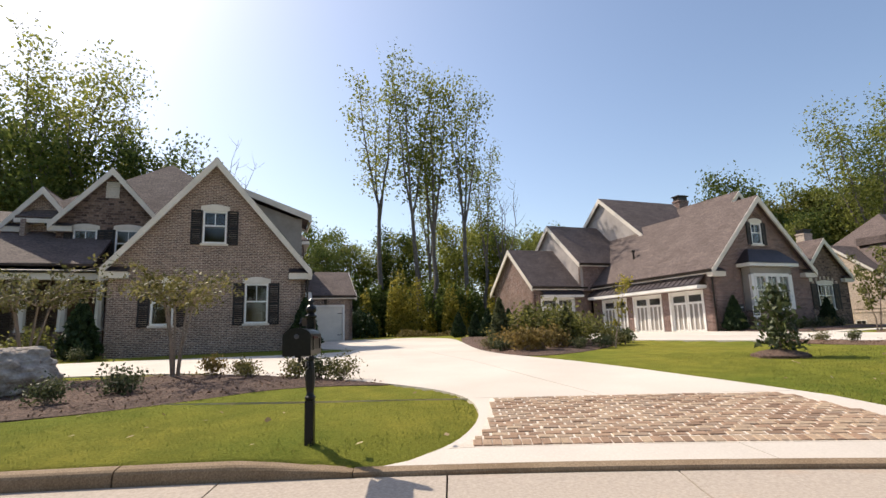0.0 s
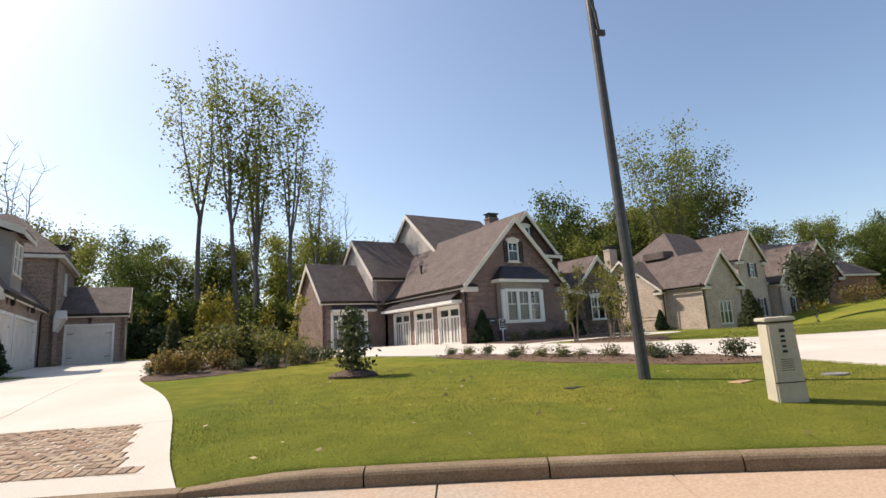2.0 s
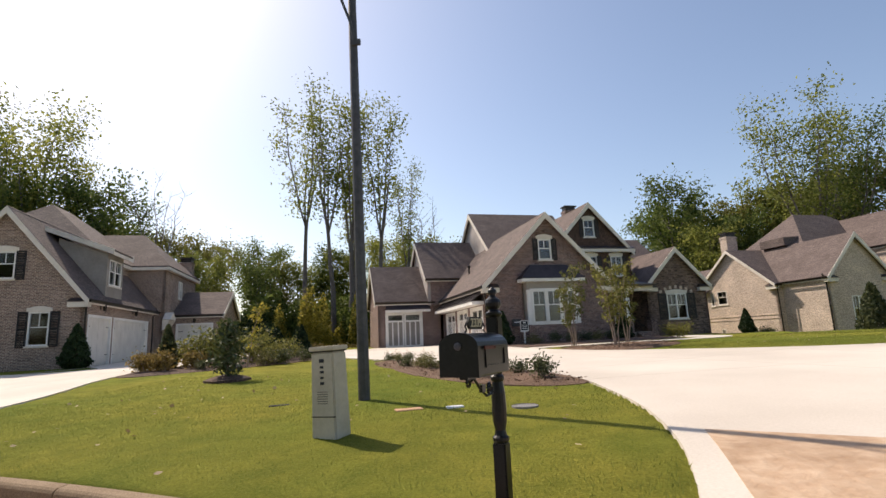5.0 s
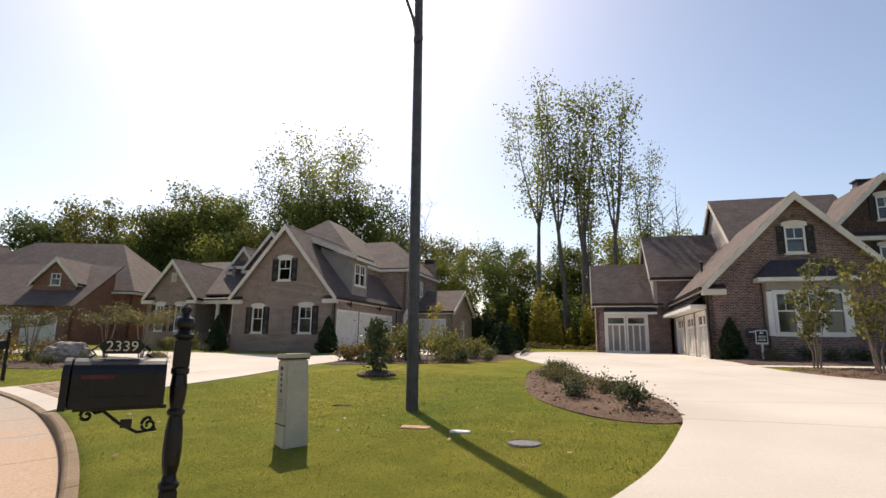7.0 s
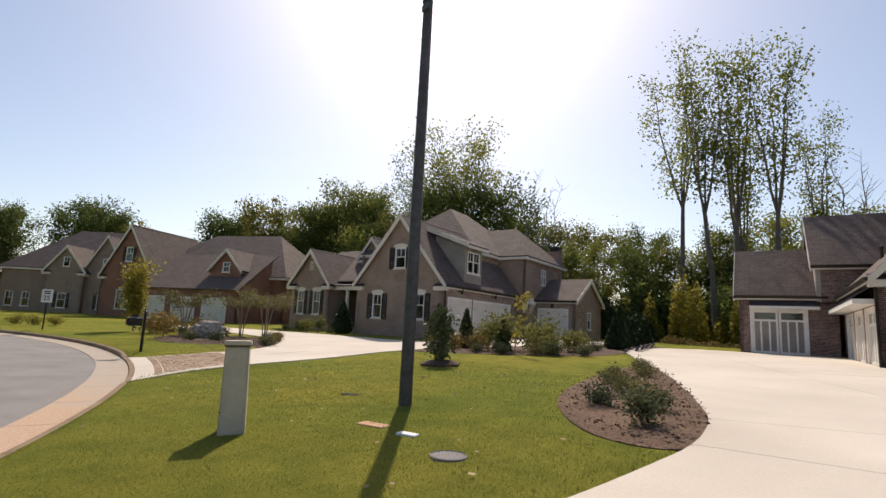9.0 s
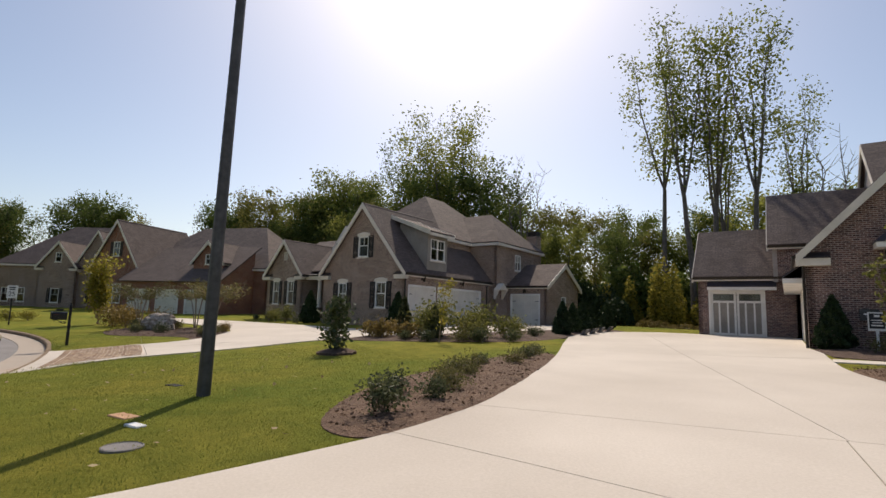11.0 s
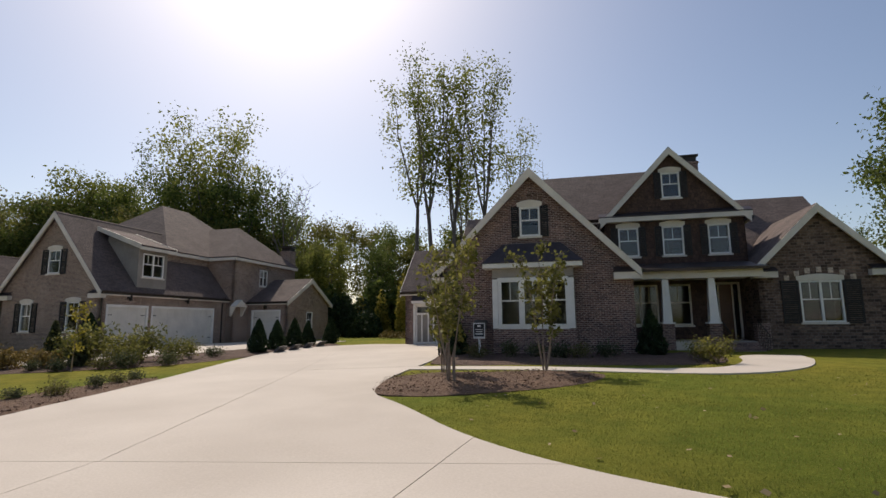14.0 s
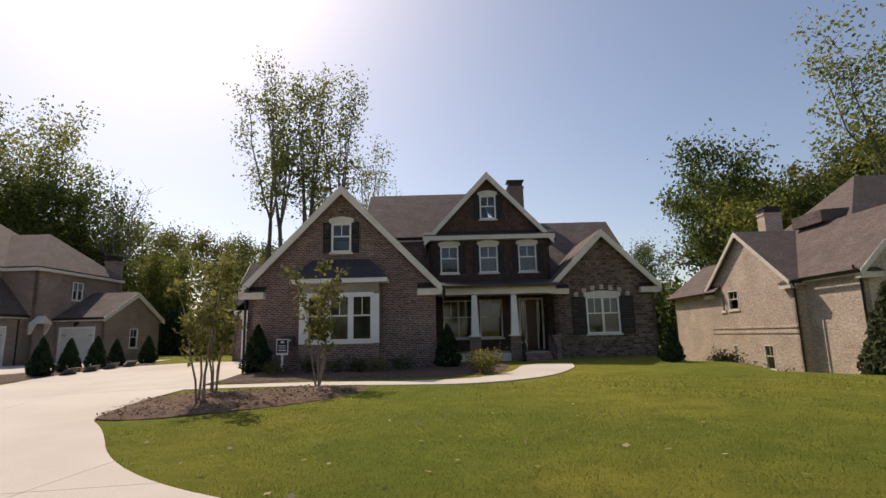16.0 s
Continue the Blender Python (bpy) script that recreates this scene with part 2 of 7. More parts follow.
def box(bm, x0, x1, y0, y1, z0, z1):
    r = bmesh.ops.create_cube(bm, size=1.0, matrix=Matrix.Translation(((x0 + x1) / 2, (y0 + y1) / 2, (z0 + z1) / 2)) @ Matrix.Diagonal((abs(x1 - x0), abs(y1 - y0), abs(z1 - z0), 1)))
    return r["verts"]


def poly_prism(bm, pts, shift):
    """A flat polygon (3D points) swept by a vector."""
    shift = Vector(shift)
    a = [bm.verts.new(p) for p in pts]
    c = [bm.verts.new(Vector(p) + shift) for p in pts]
    k = len(pts)
    fs = [bm.faces.new(a), bm.faces.new(c[::-1])]
    for i in range(k):
        j = (i + 1) % k
        fs.append(bm.faces.new((a[j], a[i], c[i], c[j])))
    bmesh.ops.recalc_face_normals(bm, faces=fs)


def lathe(bm, profile, segs=12, at=(0, 0, 0), square=()):
    """Turned shape from (radius, height) pairs."""
    rings = []
    for r, z in profile:
        rings.append([bm.verts.new((at[0] + r * math.cos(2 * math.pi * i / segs), at[1] + r * math.sin(2 * math.pi * i / segs), at[2] + z)) for i in range(segs)])
    for p, q in zip(rings, rings[1:]):
        for i in range(segs):
            bm.faces.new((p[i], p[(i + 1) % segs], q[(i + 1) % segs], q[i]))
    bm.faces.new(rings[0][::-1])
    bm.faces.new(rings[-1])


def tube(bm, pts, radii, segs=6):
    """A tube along points."""
    rings = []
    for i, p in enumerate(pts):
        d = (Vector(pts[min(i + 1, len(pts) - 1)]) - Vector(pts[max(i - 1, 0)])).normalized()
        s = d.orthogonal().normalized() if abs(d.z) > 0.99 else d.cross(Vector((0, 0, 1))).normalized()
        t = d.cross(s)
        r = radii[i] if isinstance(radii, (list, tuple)) else radii
        rings.append([bm.verts.new(Vector(p) + r * (math.cos(2 * math.pi * k / segs) * s + math.sin(2 * math.pi * k / segs) * t)) for k in range(segs)])
    for p, q in zip(rings, rings[1:]):
        for k in range(segs):
            bm.faces.new((p[k], p[(k + 1) % segs], q[(k + 1) % segs], q[k]))
    bm.faces.new(rings[0][::-1])
    bm.faces.new(rings[-1])


def inside(p, poly):
    x, y = p
    c = False
    for i in range(len(poly)):
        (x0, y0), (x1, y1) = poly[i - 1], poly[i]
        if (y0 > y) != (y1 > y) and x < (x1 - x0) * (y - y0) / (y1 - y0) + x0:
            c = not c
    return c


def triangulate(loops, extra=()):
    """Triangles of the first loop less the others. Returns points and triples."""
    pts, edges = [], []
    for lp in loops:
        k = len(pts)
        pts += [Vector(p) for p in lp]
        edges += [(k + i, k + (i + 1) % len(lp)) for i in range(len(lp))]
    pts += [Vector(p) for p in extra]
    v, _, f, *_ = delaunay_2d_cdt(pts, edges, [], 0, 1e-5)
    keep = []
    for t in f:
        c = sum((v[i] for i in t), Vector((0, 0))) / 3
        if inside(c, loops[0]) and not any(inside(c, h) for h in loops[1:]):
            keep.append(t)
    return v, keep


# ------------------------------------------------------------------ ground shape
KX, KY, KR = 0.5, -36.8, 42.0          # the road bends round this centre; the kerb's back edge has radius KR
RISE = [(-60, 0.0), (-0.62, 0.0), (-0.6, -0.05), (-0.05, -0.05), (0.0, 0.22), (0.25, 0.26), (2.4, 0.37), (5, 0.47), (8, 0.61), (12, 0.71), (16, 0.79), (20, 0.87), (25, 1.0), (40, 1.08), (80, 1.3), (3000, 2.0)]


def off(x, y):
    return math.hypot(x - KX, y - KY) - KR


def ground_z(x, y):
    d = off(x, y)
    z = float(np.interp(d, [a for a, _ in RISE], [b for _, b in RISE]))
    t = min(1.0, max(0.0, (x - 0.3 * y - 28) / 30)) * min(1.0, max(0.0, (d - 4) / 8))
    u, v = 0.930 * (x - 20.06) + 0.367 * (y - 30.31), 0.930 * (y - 30.31) - 0.367 * (x - 20.06)
    dip = 1.0
    for q in ((u - 13.6) / 4, (v + 9.0) / 10, (27 - v) / 6, (34 - u) / 8):
        q = min(1.0, max(0.0, q))
        dip *= q * q * (3 - 2 * q)
    return z + 2.2 * t * t * (3 - 2 * t) - 2.3 * dip


def kerb_xy(a, d=0.0):
    """A point d metres behind the kerb, a degrees right of the middle."""
    return KX + (KR + d) * math.sin(radians(a)), KY + (KR + d) * math.cos(radians(a))


def smooth(poly, n=3, closed=True):
    """Rounds a polygon or a line by cutting its corners."""
    for _ in range(n):
        q = []
        k = len(poly)
        for i in range(k if closed else k - 1):
            (x0, y0), (x1, y1) = poly[i], poly[(i + 1) % k]
            q += [(0.75 * x0 + 0.25 * x1, 0.75 * y0 + 0.25 * y1), (0.25 * x0 + 0.75 * x1, 0.25 * y0 + 0.75 * y1)]
        poly = q if closed else [poly[0]] + q + [poly[-1]]
    return poly


def sheet(bm, poly, lift, step=0.9, skirt=0.1, height=None):
    """A polygon laid on the ground, lifted, with edges that go down."""
    height = height or ground_z
    dense = []
    for i in range(len(poly)):
        (x0, y0), (x1, y1) = poly[i], poly[(i + 1) % len(poly)]
        k = max(1, int(math.hypot(x1 - x0, y1 - y0) / step))
        dense += [(x0 + (x1 - x0) * j / k, y0 + (y1 - y0) * j / k) for j in range(k)]
    xs, ys = [p[0] for p in poly], [p[1] for p in poly]
    rnd = random.Random(5)
    extra = []
    x = min(xs)
    while x < max(xs):
        y = min(ys)
        while y < max(ys):
            q = (x + rnd.uniform(-0.1, 0.1), y + rnd.uniform(-0.1, 0.1))
            if inside(q, dense):
                extra.append(q)
            y += step
        x += step
    v, f = triangulate([dense], extra)
    vs = [bm.verts.new((p[0], p[1], height(p[0], p[1]) + lift)) for p in v]
    for t in f:
        fc = bm.faces.new([vs[i] for i in t])
        if fc.normal.z < 0:
            fc.normal_flip()
    bm.normal_update()
    for fc in bm.faces:
        if fc.normal.z < 0:
            fc.normal_flip()
    if skirt:
        lo = [bm.verts.new((p[0], p[1], height(p[0], p[1]) + lift - skirt)) for p in dense]
        hi = [bm.verts.new((p[0], p[1], height(p[0], p[1]) + lift)) for p in dense]
        for i in range(len(dense)):
            j = (i + 1) % len(dense)
            bm.faces.new((hi[i], hi[j], lo[j], lo[i]))


def cut(poly, a, b, gap):
    """The part of a polygon left of the line a-b, less half a gap."""
    n = Vector((-(b[1] - a[1]), b[0] - a[0])).normalized()
    dist = [(p[0] - a[0]) * n.x + (p[1] - a[1]) * n.y - gap / 2 for p in poly]
    out = []
    for i in range(len(poly)):
        j = (i + 1) % len(poly)
        if dist[i] >= 0:
            out.append(poly[i])
        if (dist[i] >= 0) != (dist[j] >= 0):
            s = dist[i] / (dist[i] - dist[j])
            out.append((poly[i][0] + s * (poly[j][0] - poly[i][0]), poly[i][1] + s * (poly[j][1] - poly[i][1])))
    return out


def slabs(poly, lines, gap=0.013):
    """Splits a polygon along lines, leaving open joints."""
    done = [poly]
    for a, b in lines:
        nxt = []
        for p in done:
            for q in (cut(p, a, b, gap), cut(p, b, a, gap)):
                if len(q) > 2:
                    nxt.append(q)
        done = nxt
    return done

# ------------------------------------------------------------------ ground, road, kerb
def near_polygon(px, py, poly):
    """For arrays of points: whether each is inside, and how far from the outline."""
    ins = np.zeros(len(px), bool)
    far = np.full(len(px), 1e9)
    for i in range(len(poly)):
        (x0, y0), (x1, y1) = poly[i - 1], poly[i]
        dx, dy = x1 - x0, y1 - y0
        t = np.clip(((px - x0) * dx + (py - y0) * dy) / (dx * dx + dy * dy + 1e-9), 0, 1)
        far = np.minimum(far, np.hypot(px - x0 - t * dx, py - y0 - t * dy))
        if y0 != y1:
            ins ^= ((y0 > py) != (y1 > py)) & (px < x0 + dx * (py - y0) / dy)
    return ins, far


def build_ground():
    bm = bmesh.new()
    radii = [-41.5, -20, -8, -4, -2, -0.62, -0.6, -0.05, 0.0, 0.12, 0.25] + [0.4 + 0.2 * k for k in range(50)] + [10.6 + 0.4 * k for k in range(8)] + [13.8, 14.6, 15.4, 16.2, 17, 18, 19, 20, 21, 22.5, 25, 28, 32, 36, 40, 48, 60, 80, 120, 200, 400, 900]
    angles = [-45 + 0.16 * k for k in range(657)] + [60.5 + 2 * k for k in range(127)]
    n = len(angles)
    pts = np.array([kerb_xy(a, d) for d in radii for a in angles])
    lift = np.zeros(len(pts))
    for poly in (DRIVE_1, DRIVE_2):
        ins, far = near_polygon(pts[:, 0], pts[:, 1], poly)
        lift = np.where(ins, 2.0, np.maximum(lift, np.clip(1 - (far - 0.15) / 0.55, 0, 1)))
    rings = []
    for k, d in enumerate(radii):
        ring = []
        for i, a in enumerate(angles):
            x, y = pts[k * n + i]
            z = ground_z(x, y) - (0.06 if d < 0 else 0.0)
            w = lift[k * n + i]
            if d > 0.3:
                z += 0.03 * noise.noise(Vector((x * 0.35, y * 0.35, 0))) * max(0, 1 - w)
            if -0.01 < d < 45:
                if w > 1:
                    z = drive_height(x, y) - 0.05
                elif w > 0:
                    z += (drive_height(x, y) - z) * w
            if -0.01 < d < 0.7:
                z -= (1 - taper(a)) * 0.1 * (1 - d / 0.7) * (w < 0.5)
            ring.append(bm.verts.new((x, y, z)))
        rings.append(ring)
    for p, q in zip(rings, rings[1:]):
        for i in range(n):
            j = (i + 1) % n
            bm.faces.new((p[i], q[i], q[j], p[j]))
    bm.faces.new(rings[0])
    bm.normal_update()
    for f in bm.faces:
        if f.normal.z < 0:
            f.normal_flip()
        f.smooth = True
    return tagged(part("ground", bm, GRASS), "sunlit mown lawn rising gently from the kerb", "lawn", kind="structure")


# angles of the two drives along the kerb
D1 = (-1.25, 8.6)
D2 = (23.2, 34.5)


def taper(a):
    """The kerb falls to the drives over its last metre."""
    gap = min(abs(a - e) for e in D1 + D2)
    return min(1.0, gap / 1.4)


def ring_strip(bm, profile, a0, a1, step=1.2):
    """Sweeps (offset, height) pairs along the kerb line."""
    k = max(2, int((a1 - a0) / step))
    rows = []
    for i in range(k + 1):
        a = a0 + (a1 - a0) * i / k
        rows.append([bm.verts.new((*kerb_xy(a, d), z)) for d, z in profile])
    for p, q in zip(rows, rows[1:]):
        for j in range(len(profile) - 1):
            bm.faces.new((p[j], p[j + 1], q[j + 1], q[j]))
    for r in (rows[0], rows[-1]):
        try:
            bm.faces.new(r)
        except ValueError:
            pass
    bm.normal_update()
    bmesh.ops.recalc_face_normals(bm, faces=bm.faces[:])


bm = bmesh.new()
ring_strip(bm, [(-9.6, -0.04), (-9.6, 0.02), (-5.0, 0.10), (-0.98, 0.015), (-0.98, -0.05)], -178, 178, 2.0)
tagged(part("road", bm, ASPHALT), "worn grey asphalt street bending round the lots", "road", kind="structure")

def kerb_run(a0, a1, k):
    """Kerb stones cast in lengths, with open joints."""
    run = tagged(new("kerb"), "stained concrete kerb along the lawn", "kerb", kind="structure")
    length = (a1 - a0) / k
    for i in range(k):
        bm = bmesh.new()
        ring_strip(bm, [(-0.16, -0.1), (-0.155, 0.12), (-0.148, 0.165), (-0.132, 0.19), (-0.105, 0.208), (-0.03, 0.218), (0.03, 0.222), (0.03, -0.1)], a0 + i * length + 0.012, a0 + (i + 1) * length - 0.012, 0.5)
        for v in bm.verts:
            if v.co.z > 0:
                w = taper(math.degrees(math.atan2(v.co.x - KX, v.co.y - KY)))
                v.co.z = v.co.z * w + min(v.co.z, 0.11) * (1 - w)
        for f in bm.faces:
            f.smooth = False
        part("kerb_stone", bm, CURB, run)


kerb_run(-45, D1[0], 14)
kerb_run(D1[1], D2[0], 6)
kerb_run(D2[1], 60, 8)
for lo_, hi_ in (D1, D2):
    bm = bmesh.new()
    ring_strip(bm, [(-0.16, -0.1), (-0.157, 0.085), (-0.145, 0.105), (-0.03, 0.128), (-0.026, -0.1)], lo_, hi_, 0.6)
    tagged(part("drop_kerb", bm, CURB), "low dark-stained kerb across the foot of the drive", "kerb", kind="structure")
gut = tagged(new("gutter"), "pale stained concrete gutter beside the asphalt", "gutter", kind="structure")
for i in range(34):
    a0 = -45 + i * 3.0
    bm = bmesh.new()
    ring_strip(bm, [(-0.985, -0.1), (-0.985, 0.03), (-0.6, 0.035), (-0.163, 0.06), (-0.163, -0.1)], a0 + 0.012, a0 + 2.988, 0.75)
    part("gutter_slab", bm, GUTTER, gut)

# ------------------------------------------------------------------ drives
def fan_line(a0, a1, d, k):
    return [kerb_xy(a0 + (a1 - a0) * i / k, d) for i in range(k + 1)]


def drive_height(x, y):
    """The drives dip to the gutter at the kerb."""
    d = off(x, y)
    return float(np.interp(d, [-0.3, 0.0, 1.0, 2.4, 3.0], [0.09, 0.105, 0.24, 0.37, 0.39])) if d < 3.0 else ground_z(x, y)


DRIVE_1 = smooth([(-2.7, 11.0), (-1.3, 10.4), (-0.2, 9.5), (0.65, 8.5), (0.92, 7.4), (0.9, 6.6), (0.62, 5.8), (0.1, 5.3)], 2, False)[:] + \
    fan_line(D1[0] + 0.35, D1[1] - 0.1, -0.02, 14) + \
    smooth([(6.65, 4.85), (6.35, 5.6), (6.05, 6.6), (5.5, 8.4), (4.5, 11.1), (3.0, 14.0), (1.75, 16.9), (1.35, 20.5), (1.0, 27), (0.2, 33), (-2.0, 39.0)], 2, False) + \
    [(-6.2, 38.8), (-6.95, 36.7), (-9.6, 35.7), (-8.6, 32.5), (-9.35, 32.15), (-6.2, 23.6), (-4.6, 22.3)] + \
    smooth([(-3.3, 21.2), (-3.9, 19.6), (-5.6, 18.8), (-9.8, 18.2), (-15.0, 16.6), (-24, 12.5)], 2, False) + \
    smooth([(-24.5, 8.0), (-15.5, 11.6), (-9.0, 12.4), (-5.6, 12.6), (-4.0, 11.6)], 2, False)
LINES_1 = [((1.0, 7.97), (5.45, 7.76)), ((2.6, 8.7), (-2.6, 26.0)), ((-5.0, 16.0), (2.6, 15.5)), ((-9, 24.5), (2.0, 23.0)), ((-5.2, 10.5), (-5.4, 18.0)), ((-7.5, 31.0), (2, 30.5))]
DRIVE_2 = smooth([(9.0, 21.6), (11.4, 18.8), (13.3, 16.45), (15.8, 13.0), (17.1, 10.97), (17.8, 9.4), (18.02, 7.8), (18.16, 6.5), (18.15, 5.5), (18.05, 4.3), (17.78, 3.0), (17.45, 1.95)], 2, False) + \
    fan_line(D2[0] + 0.3, D2[1] - 0.1, -0.02, 16) + \
    smooth([(24.6, -1.2), (26.2, 1.0), (29.0, 4.0), (34, 6.6), (48, 9.0), (62, 8.0)], 2, False) + \
    smooth([(62, 13.5), (48, 15.2), (38, 15.0), (30.5, 14.9), (26.8, 15.25), (25.15, 15.6), (23.6, 16.3), (22.15, 17.28), (21.0, 17.98), (20.15, 18.4), (19.4, 19.25), (18.4, 20.8), (17.6, 22.5), (16.2, 25.8)], 2, False) + \
    [(14.95, 28.05), (11.05, 37.85), (6.4, 36.0), (4.4, 35.3)] + smooth([(3.4, 32.0), (3.9, 29.0), (5.9, 25.4)], 2, False)
LINE_MID = ((17.2, 10.97), (25.7, 15.6))
LINES_2A = [((12.63, 23.19), (20.74, 13.05)), ((24.03, 16.17), (24.55, 14.15)), ((11.0, 18.9), (19.0, 25.4)), ((7.0, 24.4), (15.5, 30.4))]
LINES_2B = [((20.74, 13.05), (21.67, 11.16)), ((18.05, 9.26), (20.34, 9.8)), ((24.03, 16.17), (24.55, 14.15)), ((30.5, 5.0), (30.5, 15.0)), ((36.5, 5.0), (36.5, 15.0))]
PAVE_1 = smooth([(1.13, 7.92), (1.05, 7.0), (0.94, 6.3), (0.78, 5.85), (0.5, 5.6)], 2, False) + fan_line(0.25, 7.75, 0.42, 10) + [(6.0, 5.3), (5.72, 6.2), (5.33, 7.72)]


def build_drive(name, label, poly, lines, lift, hole=None):
    root = tagged(new(name), label, "driveway", kind="structure")
    for q in lines(poly):
        bm = bmesh.new()
        sheet(bm, q, lift, 0.8, 0.16, drive_height)
        part("concrete_slab", bm, CONCRETE, root)
    return root


build_ground()
drive_one = build_drive("driveway_1", "wide sunlit pale concrete driveway with open joints", DRIVE_1, lambda p: slabs(p, LINES_1), 0.02)
drive_two = build_drive("driveway_2", "broad sunlit pale concrete driveway with open joints", DRIVE_2, lambda p: slabs(cut(p, *LINE_MID, 0.013), LINES_2A) + slabs(cut(p, *LINE_MID[::-1], 0.013), LINES_2B), 0.02)
bm = bmesh.new()
sheet(bm, fan_line(24.25, 33.6, 0.32, 12) + fan_line(33.2, 23.35, 3.2, 12), 0.028, 0.4, 0.02, drive_height)
tagged(part("apron", bm, EARTH), "orange-stained worn paving at the foot of the driveway", "apron", kind="structure")

# front walk to the porch
WALK = smooth([(17.4, 22.9), (19.2, 23.55), (21.8, 24.2), (24.6, 24.4), (26.4, 24.8), (27.5, 26.6), (27.9, 28.5), (27.9, 30.98)], 2, False) + smooth([(27.5, 33.08), (25.5, 32.5), (26.1, 29.3), (25.9, 26.4), (24.2, 25.3), (21.5, 25.05), (19.4, 24.6), (17.1, 23.8)], 2, False)
bm = bmesh.new()
sheet(bm, WALK, 0.03, 0.7, 0.09)
tagged(part("front_walk", bm, CONCRETE), "curved pale concrete walk leading to the porch", "path", kind="structure")

# planting beds
def bed(name, poly, mat, label, lift=0.06):
    bm = bmesh.new()
    rim = smooth(poly, 2)

    def mound(x, y):
        far = near_polygon(np.array([x]), np.array([y]), rim)[1][0]
        lumps = 0.035 * noise.noise(Vector((x * 3.1, y * 3.1, 2))) + 0.05 * noise.noise(Vector((x * 0.9, y * 0.9, 5)))
        return ground_z(x, y) + (lift + lumps) * min(1.0, far / 0.4)

    sheet(bm, rim, 0.014, 0.22, 0.1, mound)
    return tagged(part(name, bm, mat), label, "mulch bed", kind="structure")


BED_A = [(-0.35, 9.7), (-1.6, 9.9), (-2.8, 9.6), (-3.6, 8.7), (-4.6, 7.7), (-6.2, 6.9), (-9.5, 6.8), (-11.5, 8.6), (-9.8, 10.9), (-7.2, 11.8), (-5.2, 12.3), (-3.4, 11.6), (-1.4, 10.5)]
BED_B = [(1.65, 17.6), (2.3, 15.6), (2.95, 14.8), (4.3, 15.5), (5.6, 17.2), (6.7, 19.1), (7.5, 21.2), (6.4, 24.8), (4.6, 27.6), (3.4, 31), (3.2, 34), (1.2, 34), (1.0, 28), (1.3, 22.0)]
BED_C = [(17.9, 8.75), (17.75, 9.6), (17.1, 11.1), (15.9, 12.95), (14.2, 15.3), (12.9, 17.0), (11.9, 18.1), (11.2, 17.6), (11.9, 15.6), (13.1, 13.2), (14.0, 11.5), (14.9, 10.2), (16.0, 9.2), (17.0, 8.6)]
BED_D = [(20.0, 18.45), (21.2, 18.6), (22.0, 19.5), (22.9, 20.6), (23.6, 22.0), (23.5, 23.9), (21.9, 24.1), (20.3, 23.3), (19.0, 22.7), (18.3, 21.6), (18.5, 20.6), (19.4, 19.2)]
BED_E = [(17.20, 24.18), (21.50, 25.88), (23.90, 26.38), (25.80, 28.08), (25.30, 31.48), (24.50, 33.98), (22.20, 31.38), (14.80, 28.18), (16.10, 26.08)]
bed("mulch_bed_1", BED_A, MULCH, "dark bark mulch bed with low shrubs and boulder")
bed("mulch_bed_2", BED_B, MULCH, "dark mulch island bed between the driveways")
bed("mulch_bed_3", BED_C, STRAW, "brown pine straw strip along the driveway")
bed("mulch_bed_4", BED_D, STRAW, "brown pine straw bed under three saplings")
bed("mulch_bed_5", BED_E, MULCH, "dark mulch foundation bed below the brick gable")

# ------------------------------------------------------------------ house builders
class Side:
    """A wall line: a start point, the direction along the wall, and inwards."""

    def __init__(self, x, y, deg):
        self.o, c, s = Vector((x, y, 0)), math.cos(radians(deg)), math.sin(radians(deg))
        self.s, self.n = Vector((c, s, 0)), Vector((-s, c, 0))

    def at(self, s, d, z):
        return self.o + self.s * s + self.n * d + Vector((0, 0, z))

    def block(self, bm, s0, s1, d0, d1, z0, z1):
        poly_prism(bm, [self.at(s0, d0, z0), self.at(s1, d0, z0), self.at(s1, d1, z0), self.at(s0, d1, z0)], (0, 0, z1 - z0))


def wall(house, side, outline, holes=(), mat=None, thick=0.22, name="wall", label=""):
    """A wall of a given outline (along, height) with real openings."""
    loops = [list(outline)] + [[(a, c), (b, c), (b, d), (a, d)] for a, b, c, d in holes]
    v, f = triangulate(loops)
    bm = bmesh.new()
    front = [bm.verts.new(side.at(p[0], 0, p[1])) for p in v]
    back = [bm.verts.new(side.at(p[0], thick, p[1])) for p in v]
    for t in f:
        bm.faces.new([front[i] for i in t])
        bm.faces.new([back[i] for i in reversed(t)])
    for lp in loops:
        for i in range(len(lp)):
            p, q = lp[i], lp[(i + 1) % len(lp)]
            bm.faces.new([bm.verts.new(side.at(*w)) for w in ((p[0], 0, p[1]), (q[0], 0, q[1]), (q[0], thick, q[1]), (p[0], thick, p[1]))])
    bmesh.ops.remove_doubles(bm, verts=bm.verts[:], dist=1e-4)
    bmesh.ops.recalc_face_normals(bm, faces=bm.faces[:])
    return part(name, bm, mat, house, label)


